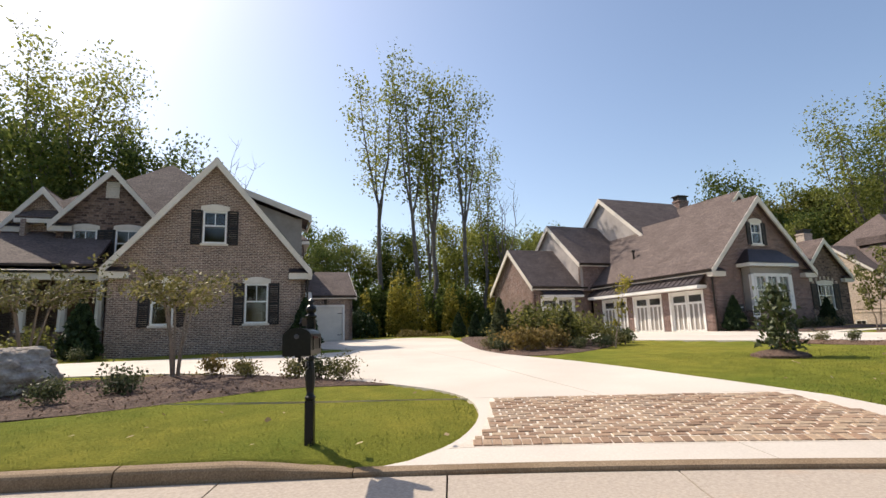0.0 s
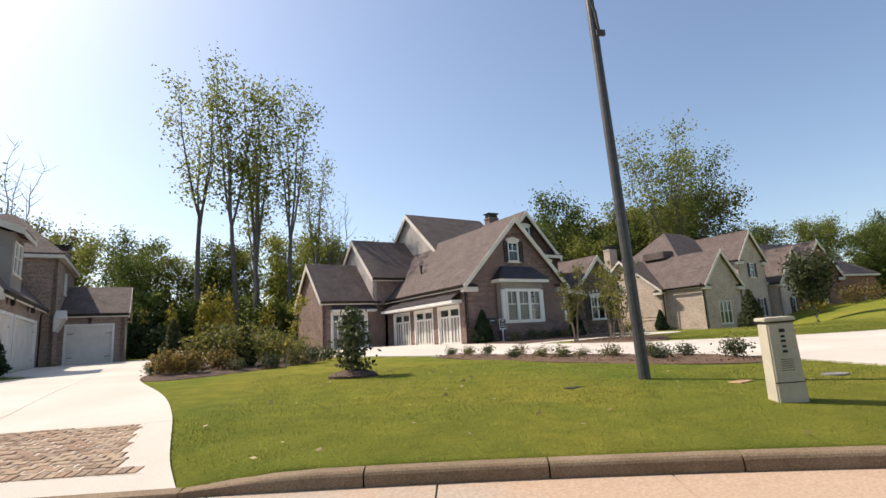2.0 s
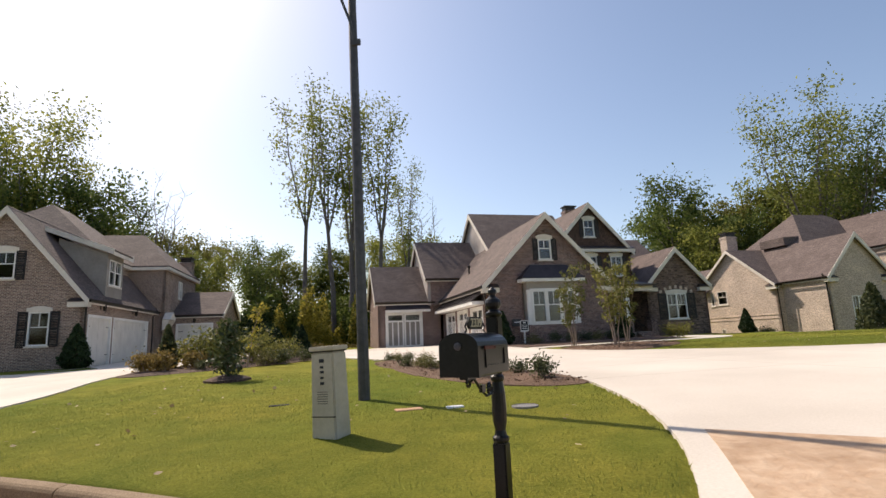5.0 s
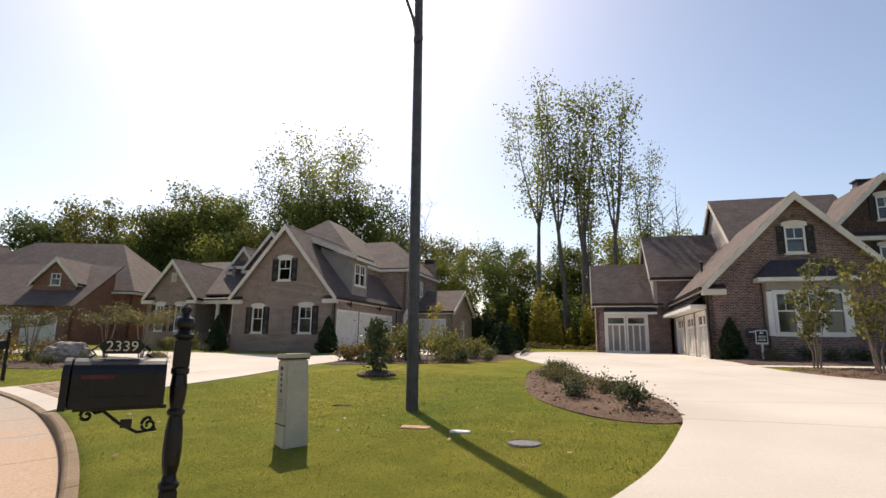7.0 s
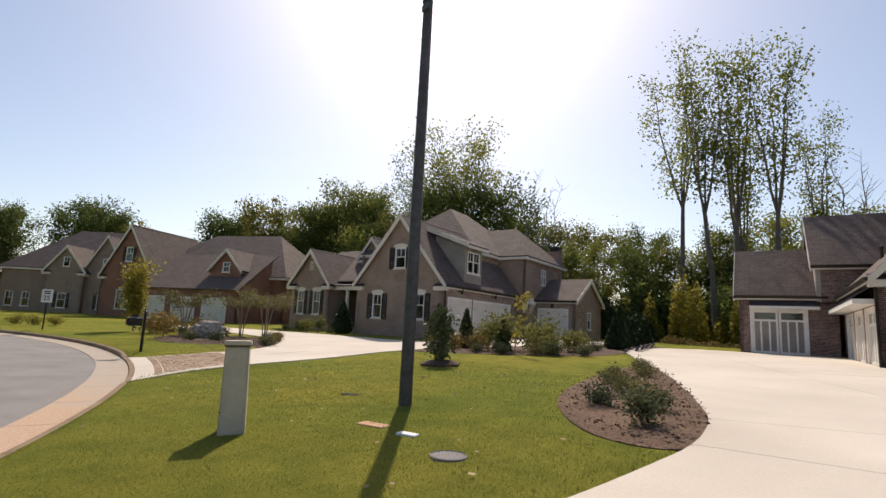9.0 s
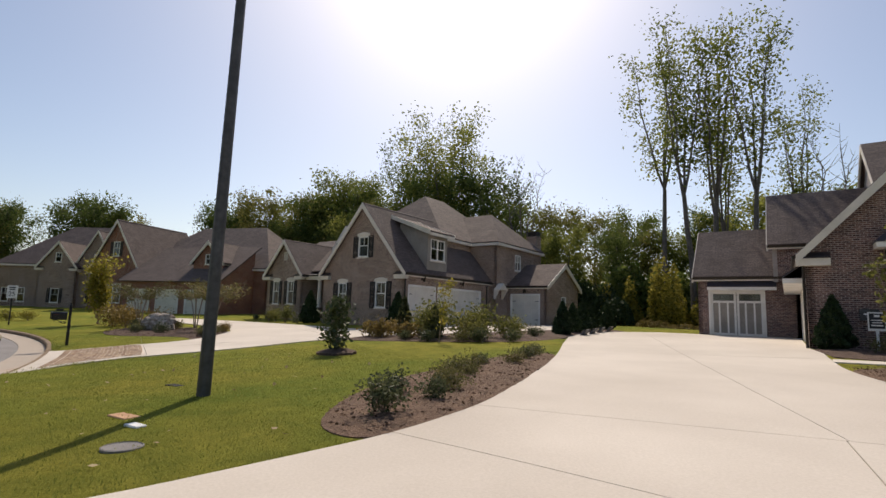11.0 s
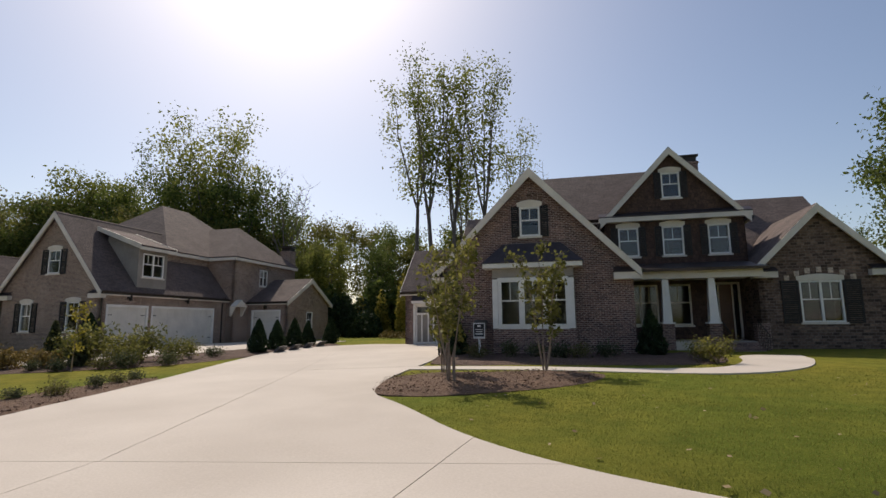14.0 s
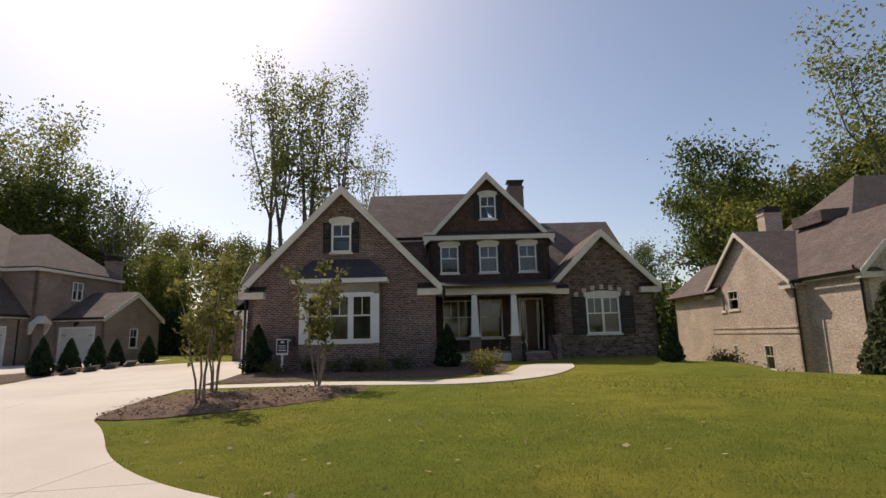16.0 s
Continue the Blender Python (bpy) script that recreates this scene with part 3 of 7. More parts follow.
def window(house, side, a, b, c, d, mull=1, trim=WHITE, grid=True, sill=True, header=None):
    """A sash window in an opening: frame, glass, bars, sill, head."""
    bm = bmesh.new()
    w = 0.075
    for q in ((a, a + w, c, d), (b - w, b, c, d), (a + w, b - w, c, c + w), (a + w, b - w, d - w, d)):
        side.block(bm, q[0], q[1], -0.02, 0.12, q[2], q[3])
    mid = c + (d - c) * 0.55
    step = (b - a) / mull
    for i in range(1, mull):
        side.block(bm, a + i * step - 0.05, a + i * step + 0.05, -0.01, 0.115, c + w, d - w)
    win = part("window", bm, trim, house)
    bm = bmesh.new()
    for i in range(mull):
        s0, s1 = a + i * step + (w if i == 0 else 0.05), a + (i + 1) * step - (w if i == mull - 1 else 0.05)
        side.block(bm, s0, s1, 0.02, 0.085, mid - 0.03, mid + 0.03)
        if grid:
            side.block(bm, (s0 + s1) / 2 - 0.016, (s0 + s1) / 2 + 0.016, 0.03, 0.08, mid + 0.03, d - w)
    part("sash_bar", bm, trim, win)
    bm = bmesh.new()
    side.block(bm, a + w * 0.7, b - w * 0.7, 0.055, 0.065, c + w * 0.7, d - w * 0.7)
    p = part("pane", bm, GLASS, win)
    p.visible_shadow = False
    if sill:
        bm = bmesh.new()
        side.block(bm, a - 0.08, b + 0.08, -0.07, 0.05, c - 0.09, c - 0.003)
        part("sill", bm, TRIM, win)
    if header:
        bm = bmesh.new()
        k = 8
        pts = [(a - 0.1, d + 0.004), (b + 0.1, d + 0.004)] + [(b + 0.1 - (b - a + 0.2) * i / k, d + 0.2 + 0.1 * math.sin(math.pi * i / k)) for i in range(k + 1)]
        poly_prism(bm, [side.at(s, -0.05, z) for s, z in pts], side.n * 0.06)
        part("arched_header", bm, header, win)
    return win


def shutter(house, side, a, b, c, d, mat=SHUTTER):
    bm = bmesh.new()
    w = 0.06
    for q in ((a, a + w, c, d), (b - w, b, c, d), (a + w, b - w, c, c + w), (a + w, b - w, d - w, d), (a + w, b - w, (c + d) / 2 - 0.03, (c + d) / 2 + 0.03)):
        side.block(bm, q[0], q[1], -0.06, -0.002, q[2], q[3])
    z = c + w + 0.02
    while z < d - w - 0.05:
        side.block(bm, a + w, b - w, -0.045, -0.006, z, z + 0.06)
        z += 0.085
    return part("shutter", bm, mat, house)


def garage_door(house, side, a, b, c, d, style="panel"):
    """A garage door in its opening with its frame."""
    bm = bmesh.new()
    for q in ((a, a + 0.12, c, d), (b - 0.12, b, c, d), (a + 0.12, b - 0.12, d - 0.14, d)):
        side.block(bm, q[0], q[1], -0.03, 0.14, q[2], q[3])
    door = part("garage_door", bm, WHITE, house, "white framed carriage style garage door" if style == "carriage" else "pale panelled garage door")
    a, b, d = a + 0.12, b - 0.12, d - 0.14
    bm = bmesh.new()
    side.block(bm, a, b, 0.1, 0.15, c, d)
    part("door_leaf", bm, DOOR_PAINT if style == "panel" else SIDING, door)
    if style == "carriage":
        m = (a + b) / 2
        for s0, s1 in ((a, m - 0.02), (m + 0.02, b)):
            for q in ((s0, s0 + 0.11, c, d), (s1 - 0.11, s1, c, d), (s0 + 0.11, s1 - 0.11, c, c + 0.13), (s0 + 0.11, s1 - 0.11, d - 0.1, d), (s0 + 0.11, s1 - 0.11, d - 0.62, d - 0.5)):
                bm = bmesh.new()
                side.block(bm, q[0], q[1], 0.06, 0.099, q[2], q[3])
                part("door_rail", bm, WHITE, door)
            for k in (1, 2):
                s = s0 + (s1 - s0) * k / 3
                bm = bmesh.new()
                side.block(bm, s - 0.045, s + 0.045, 0.065, 0.099, c + 0.13, d - 0.62)
                part("door_rail", bm, WHITE, door)
        bm = bmesh.new()
        for s0, s1 in ((a + 0.13, m - 0.15), (m + 0.15, b - 0.13)):
            bm = bmesh.new()
            side.block(bm, s0, s1, 0.085, 0.097, d - 0.48, d - 0.12)
            part("pane", bm, GLASS, door)
    else:
        rows_, cols = 4, max(4, int((b - a) / 0.62))
        for i in range(rows_):
            for j in range(cols):
                s0, z0 = a + (b - a) * j / cols, c + (d - c) * i / rows_
                bm = bmesh.new()
                side.block(bm, s0 + 0.07, s0 + (b - a) / cols - 0.07, 0.086, 0.099, z0 + 0.08, z0 + (d - c) / rows_ - 0.08)
                part("door_panel", bm, DOOR_PAINT, door)
        for s in (a + 0.05, b - 0.37):
            for z in (c + 0.55, d - 0.5):
                bm = bmesh.new()
                side.block(bm, s, s + 0.32, 0.07, 0.085, z, z + 0.04)
                part("strap_hinge", bm, IRON, door)
    return door


def roof_slab(house, quad, mat=None, thick=0.13, name="roof", label=""):
    bm = bmesh.new()
    n = (Vector(quad[1]) - Vector(quad[0])).cross(Vector(quad[2]) - Vector(quad[0])).normalized()
    if n.z < 0:
        n = -n
    poly_prism(bm, [Vector(p) for p in quad], -n * thick)
    return part(name, bm, mat or ROOF, house, label)


def gable_roof(house, axis, mid, half, z_eave, z_ridge, a, b, over=0.28, ends=(True, False), trim=TRIM, rake=0.34, returns=True, mat=None):
    """Two slopes along an axis from a to b, with rake boards, fascia, gutters and returns at the ends.
    half: half the width of the walls; the slope passes z_eave there."""
    slope = (z_ridge - z_eave) / half
    lo = z_eave - slope * over

    def P(across, along, z):
        return Vector((across, along, z)) if axis == "y" else Vector((along, across, z))

    for k in (-1, 1):
        roof_slab(house, [P(mid, a, z_ridge), P(mid, b, z_ridge), P(mid + k * (half + over), b, lo), P(mid + k * (half + over), a, lo)], mat)
        # eave fascia with gutter
        bm = bmesh.new()
        x0, x1 = mid + k * (half + over - 0.03), mid + k * (half + over + 0.02)
        poly_prism(bm, [P(x0, a, lo - 0.27), P(x1, a, lo - 0.27), P(x1, a, lo - 0.14), P(x0, a, lo - 0.14)], P(0, b - a, 0))
        part("fascia", bm, trim, house)
        bm = bmesh.new()
        g = mid + k * (half + over + 0.025)
        poly_prism(bm, [P(g, a, lo - 0.19), P(g + k * 0.08, a, lo - 0.17), P(g + k * 0.12, a, lo - 0.05), P(g, a, lo - 0.05)], P(0, b - a, 0))
        part("gutter", bm, BRONZE, house)
    for at, sgn, on in ((a, -1, ends[0]), (b, 1, ends[1])):
        if not on:
            continue
        for k in (-1, 1):
            bm = bmesh.new()
            h = rake
            end = half + over
            inner = at - sgn * 0.05
            poly_prism(bm, [P(mid, inner, z_ridge - 0.02), P(mid + k * end, inner, lo - 0.02), P(mid + k * end, inner, lo - 0.02 - h), P(mid, inner, z_ridge - 0.02 - h * 1.15)], P(0, sgn * 0.09, 0))
            part("rake_board", bm, trim, house)
            if returns:
                bm = bmesh.new()
                s0, s1 = mid + k * (half + over), mid + k * (half - 0.75)
                y0, y1 = at - sgn * 0.02, at - sgn * 0.36
                zb = lo - 0.42
                poly_prism(bm, [P(s0, y0, zb), P(s1, y0, zb), P(s1, y1, zb), P(s0, y1, zb)], (0, 0, 0.27))
                part("cornice_return", bm, trim, house)
                bm = bmesh.new()
                zt = zb + 0.275
                poly_prism(bm, [P(s0, y0 + sgn * 0.05, zt), P(s1, y0 + sgn * 0.05, zt), P(s1, y1, zt + 0.22), P(s0, y1, zt + 0.22)], (0, 0, 0.035))
                part("return_roof", bm, SEAM, house)


def gable_pts(mid, half, z0, z_eave, z_ridge):
    return [(mid - half, z0), (mid + half, z0), (mid + half, z_eave), (mid, z_ridge), (mid - half, z_eave)]


def rect_pts(a, b, c, d):
    return [(a, c), (b, c), (b, d), (a, d)]


def hip_roof(house, x0, x1, y0, y1, z0, z1, over=0.35, run=None, mat=None, trim=TRIM):
    """A hipped roof over a rectangle."""
    x0, x1, y0, y1 = x0 - over, x1 + over, y0 - over, y1 + over
    w, d = x1 - x0, y1 - y0
    h = min(w, d) / 2 if run is None else run
    if w >= d:
        r0, r1 = Vector((x0 + h, (y0 + y1) / 2, z1)), Vector((x1 - h, (y0 + y1) / 2, z1))
    else:
        r0, r1 = Vector(((x0 + x1) / 2, y0 + h, z1)), Vector(((x0 + x1) / 2, y1 - h, z1))
    c = [Vector((x0, y0, z0)), Vector((x1, y0, z0)), Vector((x1, y1, z0)), Vector((x0, y1, z0))]
    faces = [[c[0], c[1], r1, r0], [c[1], c[2], r1], [c[2], c[3], r0, r1], [c[3], c[0], r0]] if w >= d else [[c[0], c[1], r0], [c[1], c[2], r1, r0], [c[2], c[3], r1], [c[3], c[0], r0, r1]]
    for f in faces:
        roof_slab(house, f, mat)
    bm = bmesh.new()
    t = 0.05
    for q in ((x0 - 0.02, x1 + 0.02, y0 - 0.02, y0 + t), (x0 - 0.02, x1 + 0.02, y1 - t, y1 + 0.02), (x0 - 0.02, x0 + t, y0 + t, y1 - t), (x1 - t, x1 + 0.02, y0 + t, y1 - t)):
        box(bm, *q, z0 - 0.32, z0 - 0.1)
    part("fascia", bm, trim, house)
    bm = bmesh.new()
    box(bm, x0 + t, x1 - t, y0 + t, y1 - t, z0 - 0.3, z0 - 0.27)
    part("soffit", bm, trim, house)


def body(house, x0, x1, y0, y1, z0, z1, mat, skip=""):
    """Plain outer walls of a block; skip names the sides built elsewhere."""
    sides = {"S": (Side(x0, y0, 0), x1 - x0), "E": (Side(x1, y0, 90), y1 - y0), "N": (Side(x1, y1, 180), x1 - x0), "W": (Side(x0, y1, -90), y1 - y0)}
    for k, (sd, ln) in sides.items():
        if k not in skip:
            wall(house, sd, rect_pts(0.0, ln, z0, z1), (), mat)


def chimney(house, x, y, z0, z1, w=0.9, d=0.7, mat=BRICK):
    bm = bmesh.new()
    box(bm, x - w / 2, x + w / 2, y - d / 2, y + d / 2, z0, z1 - 0.45)
    box(bm, x - w / 2 - 0.05, x + w / 2 + 0.05, y - d / 2 - 0.05, y + d / 2 + 0.05, z1 - 0.62, z1 - 0.5)
    ch = part("chimney", bm, mat, house, "brick chimney with dark metal cap")
    bm = bmesh.new()
    box(bm, x - w / 2 + 0.06, x + w / 2 - 0.06, y - d / 2 + 0.06, y + d / 2 - 0.06, z1 - 0.45, z1 - 0.1)
    box(bm, x - w / 2 - 0.06, x + w / 2 + 0.06, y - d / 2 - 0.06, y + d / 2 + 0.06, z1 - 0.1, z1)
    part("chimney_cap", bm, BRONZE, ch)


def downspout(house, x, y, z0, z1, out=(0, -1)):
    bm = bmesh.new()
    ox, oy = out
    tube(bm, [(x + 0.3 * ox, y + 0.3 * oy, z1), (x + 0.28 * ox, y + 0.28 * oy, z1 - 0.15), (x + 0.05 * ox, y + 0.05 * oy, z1 - 0.45), (x + 0.05 * ox, y + 0.05 * oy, z0 + 0.2), (x + 0.22 * ox, y + 0.22 * oy, z0 + 0.06)], 0.05, 6)
    part("downspout", bm, BRONZE, house)


def sconce(house, side, s, z):
    bm = bmesh.new()
    side.block(bm, s - 0.07, s + 0.07, -0.03, -0.002, z - 0.12, z + 0.14)
    side.block(bm, s - 0.015, s + 0.015, -0.25, -0.03, z + 0.1, z + 0.13)
    lathe(bm, [(0.02, 0.3), (0.11, 0.2), (0.1, 0.19), (0.08, -0.1), (0.03, -0.14)][::-1], 6, side.at(s, -0.22, z - 0.1))
    return part("wall_lantern", bm, BRONZE, house)


def house_empty(o, deg, label, z=0.0, size=1.0):
    return empty("house", pose(o[0], o[1], z, 0, 0, deg) @ Matrix.Scale(size, 4), label, "house")

# ------------------------------------------------------------------ the brick house with the courtyard garage
def build_house_two():
    h = house_empty((20.06, 30.31), 21.54, "brown brick gabled house with courtyard garages and columned porch", 0.096)
    G = 0.75
    # front gable over the garage
    f = Side(0, -0.2, 0)
    wall(h, f, gable_pts(-1.58, 3.95, G, 4.62, 8.62), [(-2.05, -1.2, 5.84, 7.1), (-3.25, 0.1, 2.0, 4.5)], BRICK)
    window(h, f, -2.05, -1.2, 5.84, 7.1, header=TRIM)
    shutter(h, f, -2.4, -2.08, 5.8, 7.12)
    shutter(h, f, -1.17, -0.85, 5.8, 7.12)
    for i in range(5):
        bm = bmesh.new()
        a = radians(50 + 20 * i)
        f.block(bm, -1.62 + 0.72 * math.cos(a) - 0.09, -1.62 + 0.72 * math.cos(a) + 0.09, -0.03, 0.02, 6.72 + 0.72 * math.sin(a), 6.97 + 0.72 * math.sin(a))
        part("arch_stone", bm, STONE, h)
    gable_roof(h, "y", -1.58, 3.95, 4.62, 8.74, -0.55, 12.2)
    # bay window
    bay = Side(0, -0.78, 0)
    bm = bmesh.new()
    for q in ((-3.2, -2.98, 2.0, 4.0), (-0.16, 0.06, 2.0, 4.0), (-2.98, -0.16, 3.94, 4.06), (-2.98, -0.16, 1.98, 2.1)):
        bay.block(bm, q[0], q[1], 0.0, 0.16, q[2], q[3])
    part("bay_frame", bm, WHITE, h)
    bm = bmesh.new()
    bay.block(bm, -3.2, 0.06, 0.02, 0.57, 4.065, 4.45)
    for q in ((-3.2, -3.02), (-0.12, 0.06)):
        bay.block(bm, q[0], q[1], 0.163, 0.57, 2.0, 4.062)
    part("bay_panel", bm, SIDING, h, "taupe painted panels of the bay")
    for a, b in ((-2.9, -2.05), (-1.98, -1.13), (-1.06, -0.21)):
        window(h, bay, a, b, 2.1, 3.95, sill=False)
    bm = bmesh.new()
    for s in (-2.92, -2.015, -1.095, -0.195):
        bay.block(bm, s - 0.045, s + 0.045, -0.015, 0.12, 2.1, 3.98)
    part("bay_mullion", bm, WHITE, h)
    bm = bmesh.new()
    bay.block(bm, -3.55, 0.42, -0.25, 0.575, 4.45, 4.63)
    part("bay_cornice", bm, WHITE, h)
    bm = bmesh.new()
    q = [bay.at(-3.6, -0.3, 4.64), bay.at(0.47, -0.3, 4.64), bay.at(0.47, 0.575, 4.64), bay.at(-3.6, 0.575, 4.64)]
    top = [bay.at(-2.75, 0.35, 5.5), bay.at(-0.4, 0.35, 5.5), bay.at(-0.4, 0.575, 5.5), bay.at(-2.75, 0.575, 5.5)]
    vq, vt = [bm.verts.new(p) for p in q], [bm.verts.new(p) for p in top]
    bm.faces.new(vq[::-1])
    bm.faces.new(vt)
    for i in range(4):
        bm.faces.new((vq[i], vq[(i + 1) % 4], vt[(i + 1) % 4], vt[i]))
    part("bay_roof", bm, SEAM, h, "dark standing seam metal roof")
    bm = bmesh.new()
    bay.block(bm, -3.2, 0.06, 0.0, 0.575, G, 1.97)
    part("bay_plinth", bm, BRICK, h)
    # garage side with three doors
    w = Side(-5.53, 0, -90)
    doors = [(-3.0, -0.45), (-6.15, -3.6), (-9.35, -6.75)]
    wall(h, w, rect_pts(-10.4, 0.2, G, 4.62), [(a, b, G + 0.14, 3.25) for a, b in doors], BRICK)
    for a, b in doors:
        garage_door(h, w, a, b, G + 0.15, 3.25, "carriage")
    bm = bmesh.new()
    poly_prism(bm, [w.at(-10.0, -0.75, 3.5), w.at(-0.15, -0.75, 3.5), w.at(-0.15, -0.005, 4.05), w.at(-10.0, -0.005, 4.05)], (0, 0, 0.04))
    s = -9.9
    while s < -0.2:
        poly_prism(bm, [w.at(s - 0.015, -0.75, 3.54), w.at(s + 0.015, -0.75, 3.54), w.at(s + 0.015, -0.005, 4.09), w.at(s - 0.015, -0.005, 4.09)], (0, 0, 0.045))
        s += 0.42
    part("awning_roof", bm, SEAM, h, "bronze standing seam awning over the garage doors")
    bm = bmesh.new()
    w.block(bm, -10.0, -0.15, -0.73, -0.005, 3.3, 3.49)
    part("awning_fascia", bm, WHITE, h)
    downspout(h, -5.6, -0.25, G, 4.4, (0, -1))
    # rear wing with one door
    r = Side(0, 10.4, 0)
    wall(h, r, rect_pts(-10.55, -5.75, G, 4.6), [(-10.0, -7.15, G + 0.2, 3.58)], BRICK)
    garage_door(h, r, -10.0, -7.15, G + 0.21, 3.58, "carriage")
    wall(h, Side(-10.55, 0, -90), gable_pts(-13.5, 3.1, G, 4.6, 7.35), (), BRICK)
    wall(h, Side(0, 16.6, 180), rect_pts(5.5, 10.55, G, 4.6), (), BRICK)
    gable_roof(h, "x", 13.5, 3.1, 4.6, 7.5, -10.8, -6.2, returns=False)
    bm = bmesh.new()
    poly_prism(bm, [r.at(-10.0, -0.5, 3.72), r.at(-6.6, -0.5, 3.72), r.at(-6.6, -0.005, 4.22), r.at(-10.0, -0.005, 4.22)], (0, 0, 0.05))
    part("awning_roof", bm, SEAM, h, "dark metal awning over the garage door")
    bm = bmesh.new()
    r.block(bm, -10.0, -6.6, -0.48, -0.005, 3.55, 3.71)
    part("awning_fascia", bm, WHITE, h)
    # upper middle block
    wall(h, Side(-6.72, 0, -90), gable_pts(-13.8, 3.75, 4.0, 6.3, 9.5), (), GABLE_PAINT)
    wall(h, Side(0, 10.06, 0), rect_pts(-6.72, 0.0, 4.0, 6.3), (), BRICK)
    gable_roof(h, "x", 13.8, 3.75, 6.3, 9.64, -6.95, 0.5, returns=False)
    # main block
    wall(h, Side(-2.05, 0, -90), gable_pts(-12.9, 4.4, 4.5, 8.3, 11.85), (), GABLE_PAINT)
    wall(h, Side(0, 8.5, 0), rect_pts(-2.05, 9.0, 4.0, 8.3), (), BRICK)
    gable_roof(h, "x", 12.9, 4.4, 8.3, 11.99, -2.3, 5.6, ends=(True, True), returns=False)
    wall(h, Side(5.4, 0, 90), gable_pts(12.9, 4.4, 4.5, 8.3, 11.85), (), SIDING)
    # centre gable
    c = Side(0, 6.3, 0)
    wins = [(2.55, 3.55, 5.6, 7.12), (4.71, 5.73, 5.6, 7.12), (6.88, 7.88, 5.6, 7.12), (4.83, 5.73, 8.62, 9.98)]
    wall(h, c, rect_pts(1.9, 8.6, 1.0, 7.7), wins[:3] + [(2.62, 4.3, 2.05, 4.1), (4.62, 5.85, 2.05, 4.1), (6.75, 8.1, 1.36, 4.15)], SHAKE)
    wall(h, Side(0, 6.28, 0), [(1.95, 7.7), (8.55, 7.7), (5.25, 11.1)], wins[3:], SHAKE)
    for q in wins:
        window(h, c if q[3] < 8 else Side(0, 6.28, 0), *q, header=TRIM)
        shutter(h, c if q[3] < 8 else Side(0, 6.28, 0), q[0] - 0.36, q[0] - 0.03, q[2] - 0.02, q[3] + 0.02)
        shutter(h, c if q[3] < 8 else Side(0, 6.28, 0), q[1] + 0.03, q[1] + 0.36, q[2] - 0.02, q[3] + 0.02)
    gable_roof(h, "y", 5.25, 3.3, 7.75, 11.3, 5.98, 12.5, returns=False)
    bm = bmesh.new()
    c.block(bm, 1.6, 8.9, -0.35, -0.005, 7.42, 7.66)
    part("cornice", bm, TRIM, h)
    bm = bmesh.new()
    poly_prism(bm, [c.at(1.6, -0.37, 7.67), c.at(8.9, -0.37, 7.67), c.at(8.9, -0.004, 7.9), c.at(1.6, -0.004, 7.9)], (0, 0, 0.05))
    part("pent_roof", bm, SEAM, h)
    for sd, ln in ((Side(1.9, 0, -90), -1), (Side(8.6, 0, 90), 1)):
        wall(h, sd, rect_pts(-12.0, -6.3, 4.0, 7.7) if ln < 0 else rect_pts(6.3, 12.0, 4.0, 7.7), (), SHAKE)
    # porch
    bm = bmesh.new()
    box(bm, 2.38, 8.2, 3.45, 6.28, 0.7, 1.33)
    part("porch_floor", bm, CONCRETE, h)
    p = Side(0, 3.6, 0)
    bm = bmesh.new()
    p.block(bm, 2.4, 8.25, -0.12, 0.25, 4.18, 4.6)
    part("porch_beam", bm, TRIM, h)
    roof_slab(h, [(2.2, 3.15, 4.62), (8.4, 3.15, 4.62), (8.4, 6.29, 5.2), (2.2, 6.29, 5.2)], SEAM)
    bm = bmesh.new()
    box(bm, 2.4, 8.25, 3.86, 6.27, 4.3, 4.36)
    part("porch_ceiling", bm, TRIM, h)
    for u in (4.2, 6.15, 8.05):
        bm = bmesh.new()
        p.block(bm, u - 0.26, u + 0.26, -0.16, 0.36, 0.72, 2.12)
        part("column_pier", bm, BRICK, h)
        bm = bmesh.new()
        lo, hi = [p.at(u + a * 0.2, 0.1 + b * 0.2, 2.2) for a, b in ((-1, -1), (1, -1), (1, 1), (-1, 1))], [p.at(u + a * 0.13, 0.1 + b * 0.13, 4.16) for a, b in ((-1, -1), (1, -1), (1, 1), (-1, 1))]
        a, b = [bm.verts.new(q) for q in lo], [bm.verts.new(q) for q in hi]
        bm.faces.new(a[::-1])
        bm.faces.new(b)
        for i in range(4):
            bm.faces.new((a[i], a[(i + 1) % 4], b[(i + 1) % 4], b[i]))
        p.block(bm, u - 0.3, u + 0.3, -0.2, 0.4, 2.125, 2.2)
        if u < 8:
            part("porch_column", bm, WHITE, h)
        else:
            bm.free()
    window(h, c, 2.62, 4.3, 2.05, 4.1, mull=2, trim=TRIM)
    window(h, c, 4.62, 5.85, 2.05, 4.1, trim=TRIM)
    bm = bmesh.new()
    for q in ((6.75, 6.85), (8.0, 8.1), (7.08, 7.14), (7.72, 7.78)):
        c.block(bm, q[0], q[1], 0.0, 0.14, 1.36, 4.15)
    c.block(bm, 6.85, 8.0, 0.0, 0.14, 4.05, 4.15)
    door = part("front_door", bm, TRIM, h, "dark stained wooden front door with sidelights")
    bm = bmesh.new()
    c.block(bm, 7.14, 7.72, 0.06, 0.12, 1.37, 4.05)
    for z in (1.5, 2.2):
        c.block(bm, 7.2, 7.66, 0.03, 0.061, z, z + 0.5)
    part("door_leaf", bm, DOOR_WOOD, door)
    bm = bmesh.new()
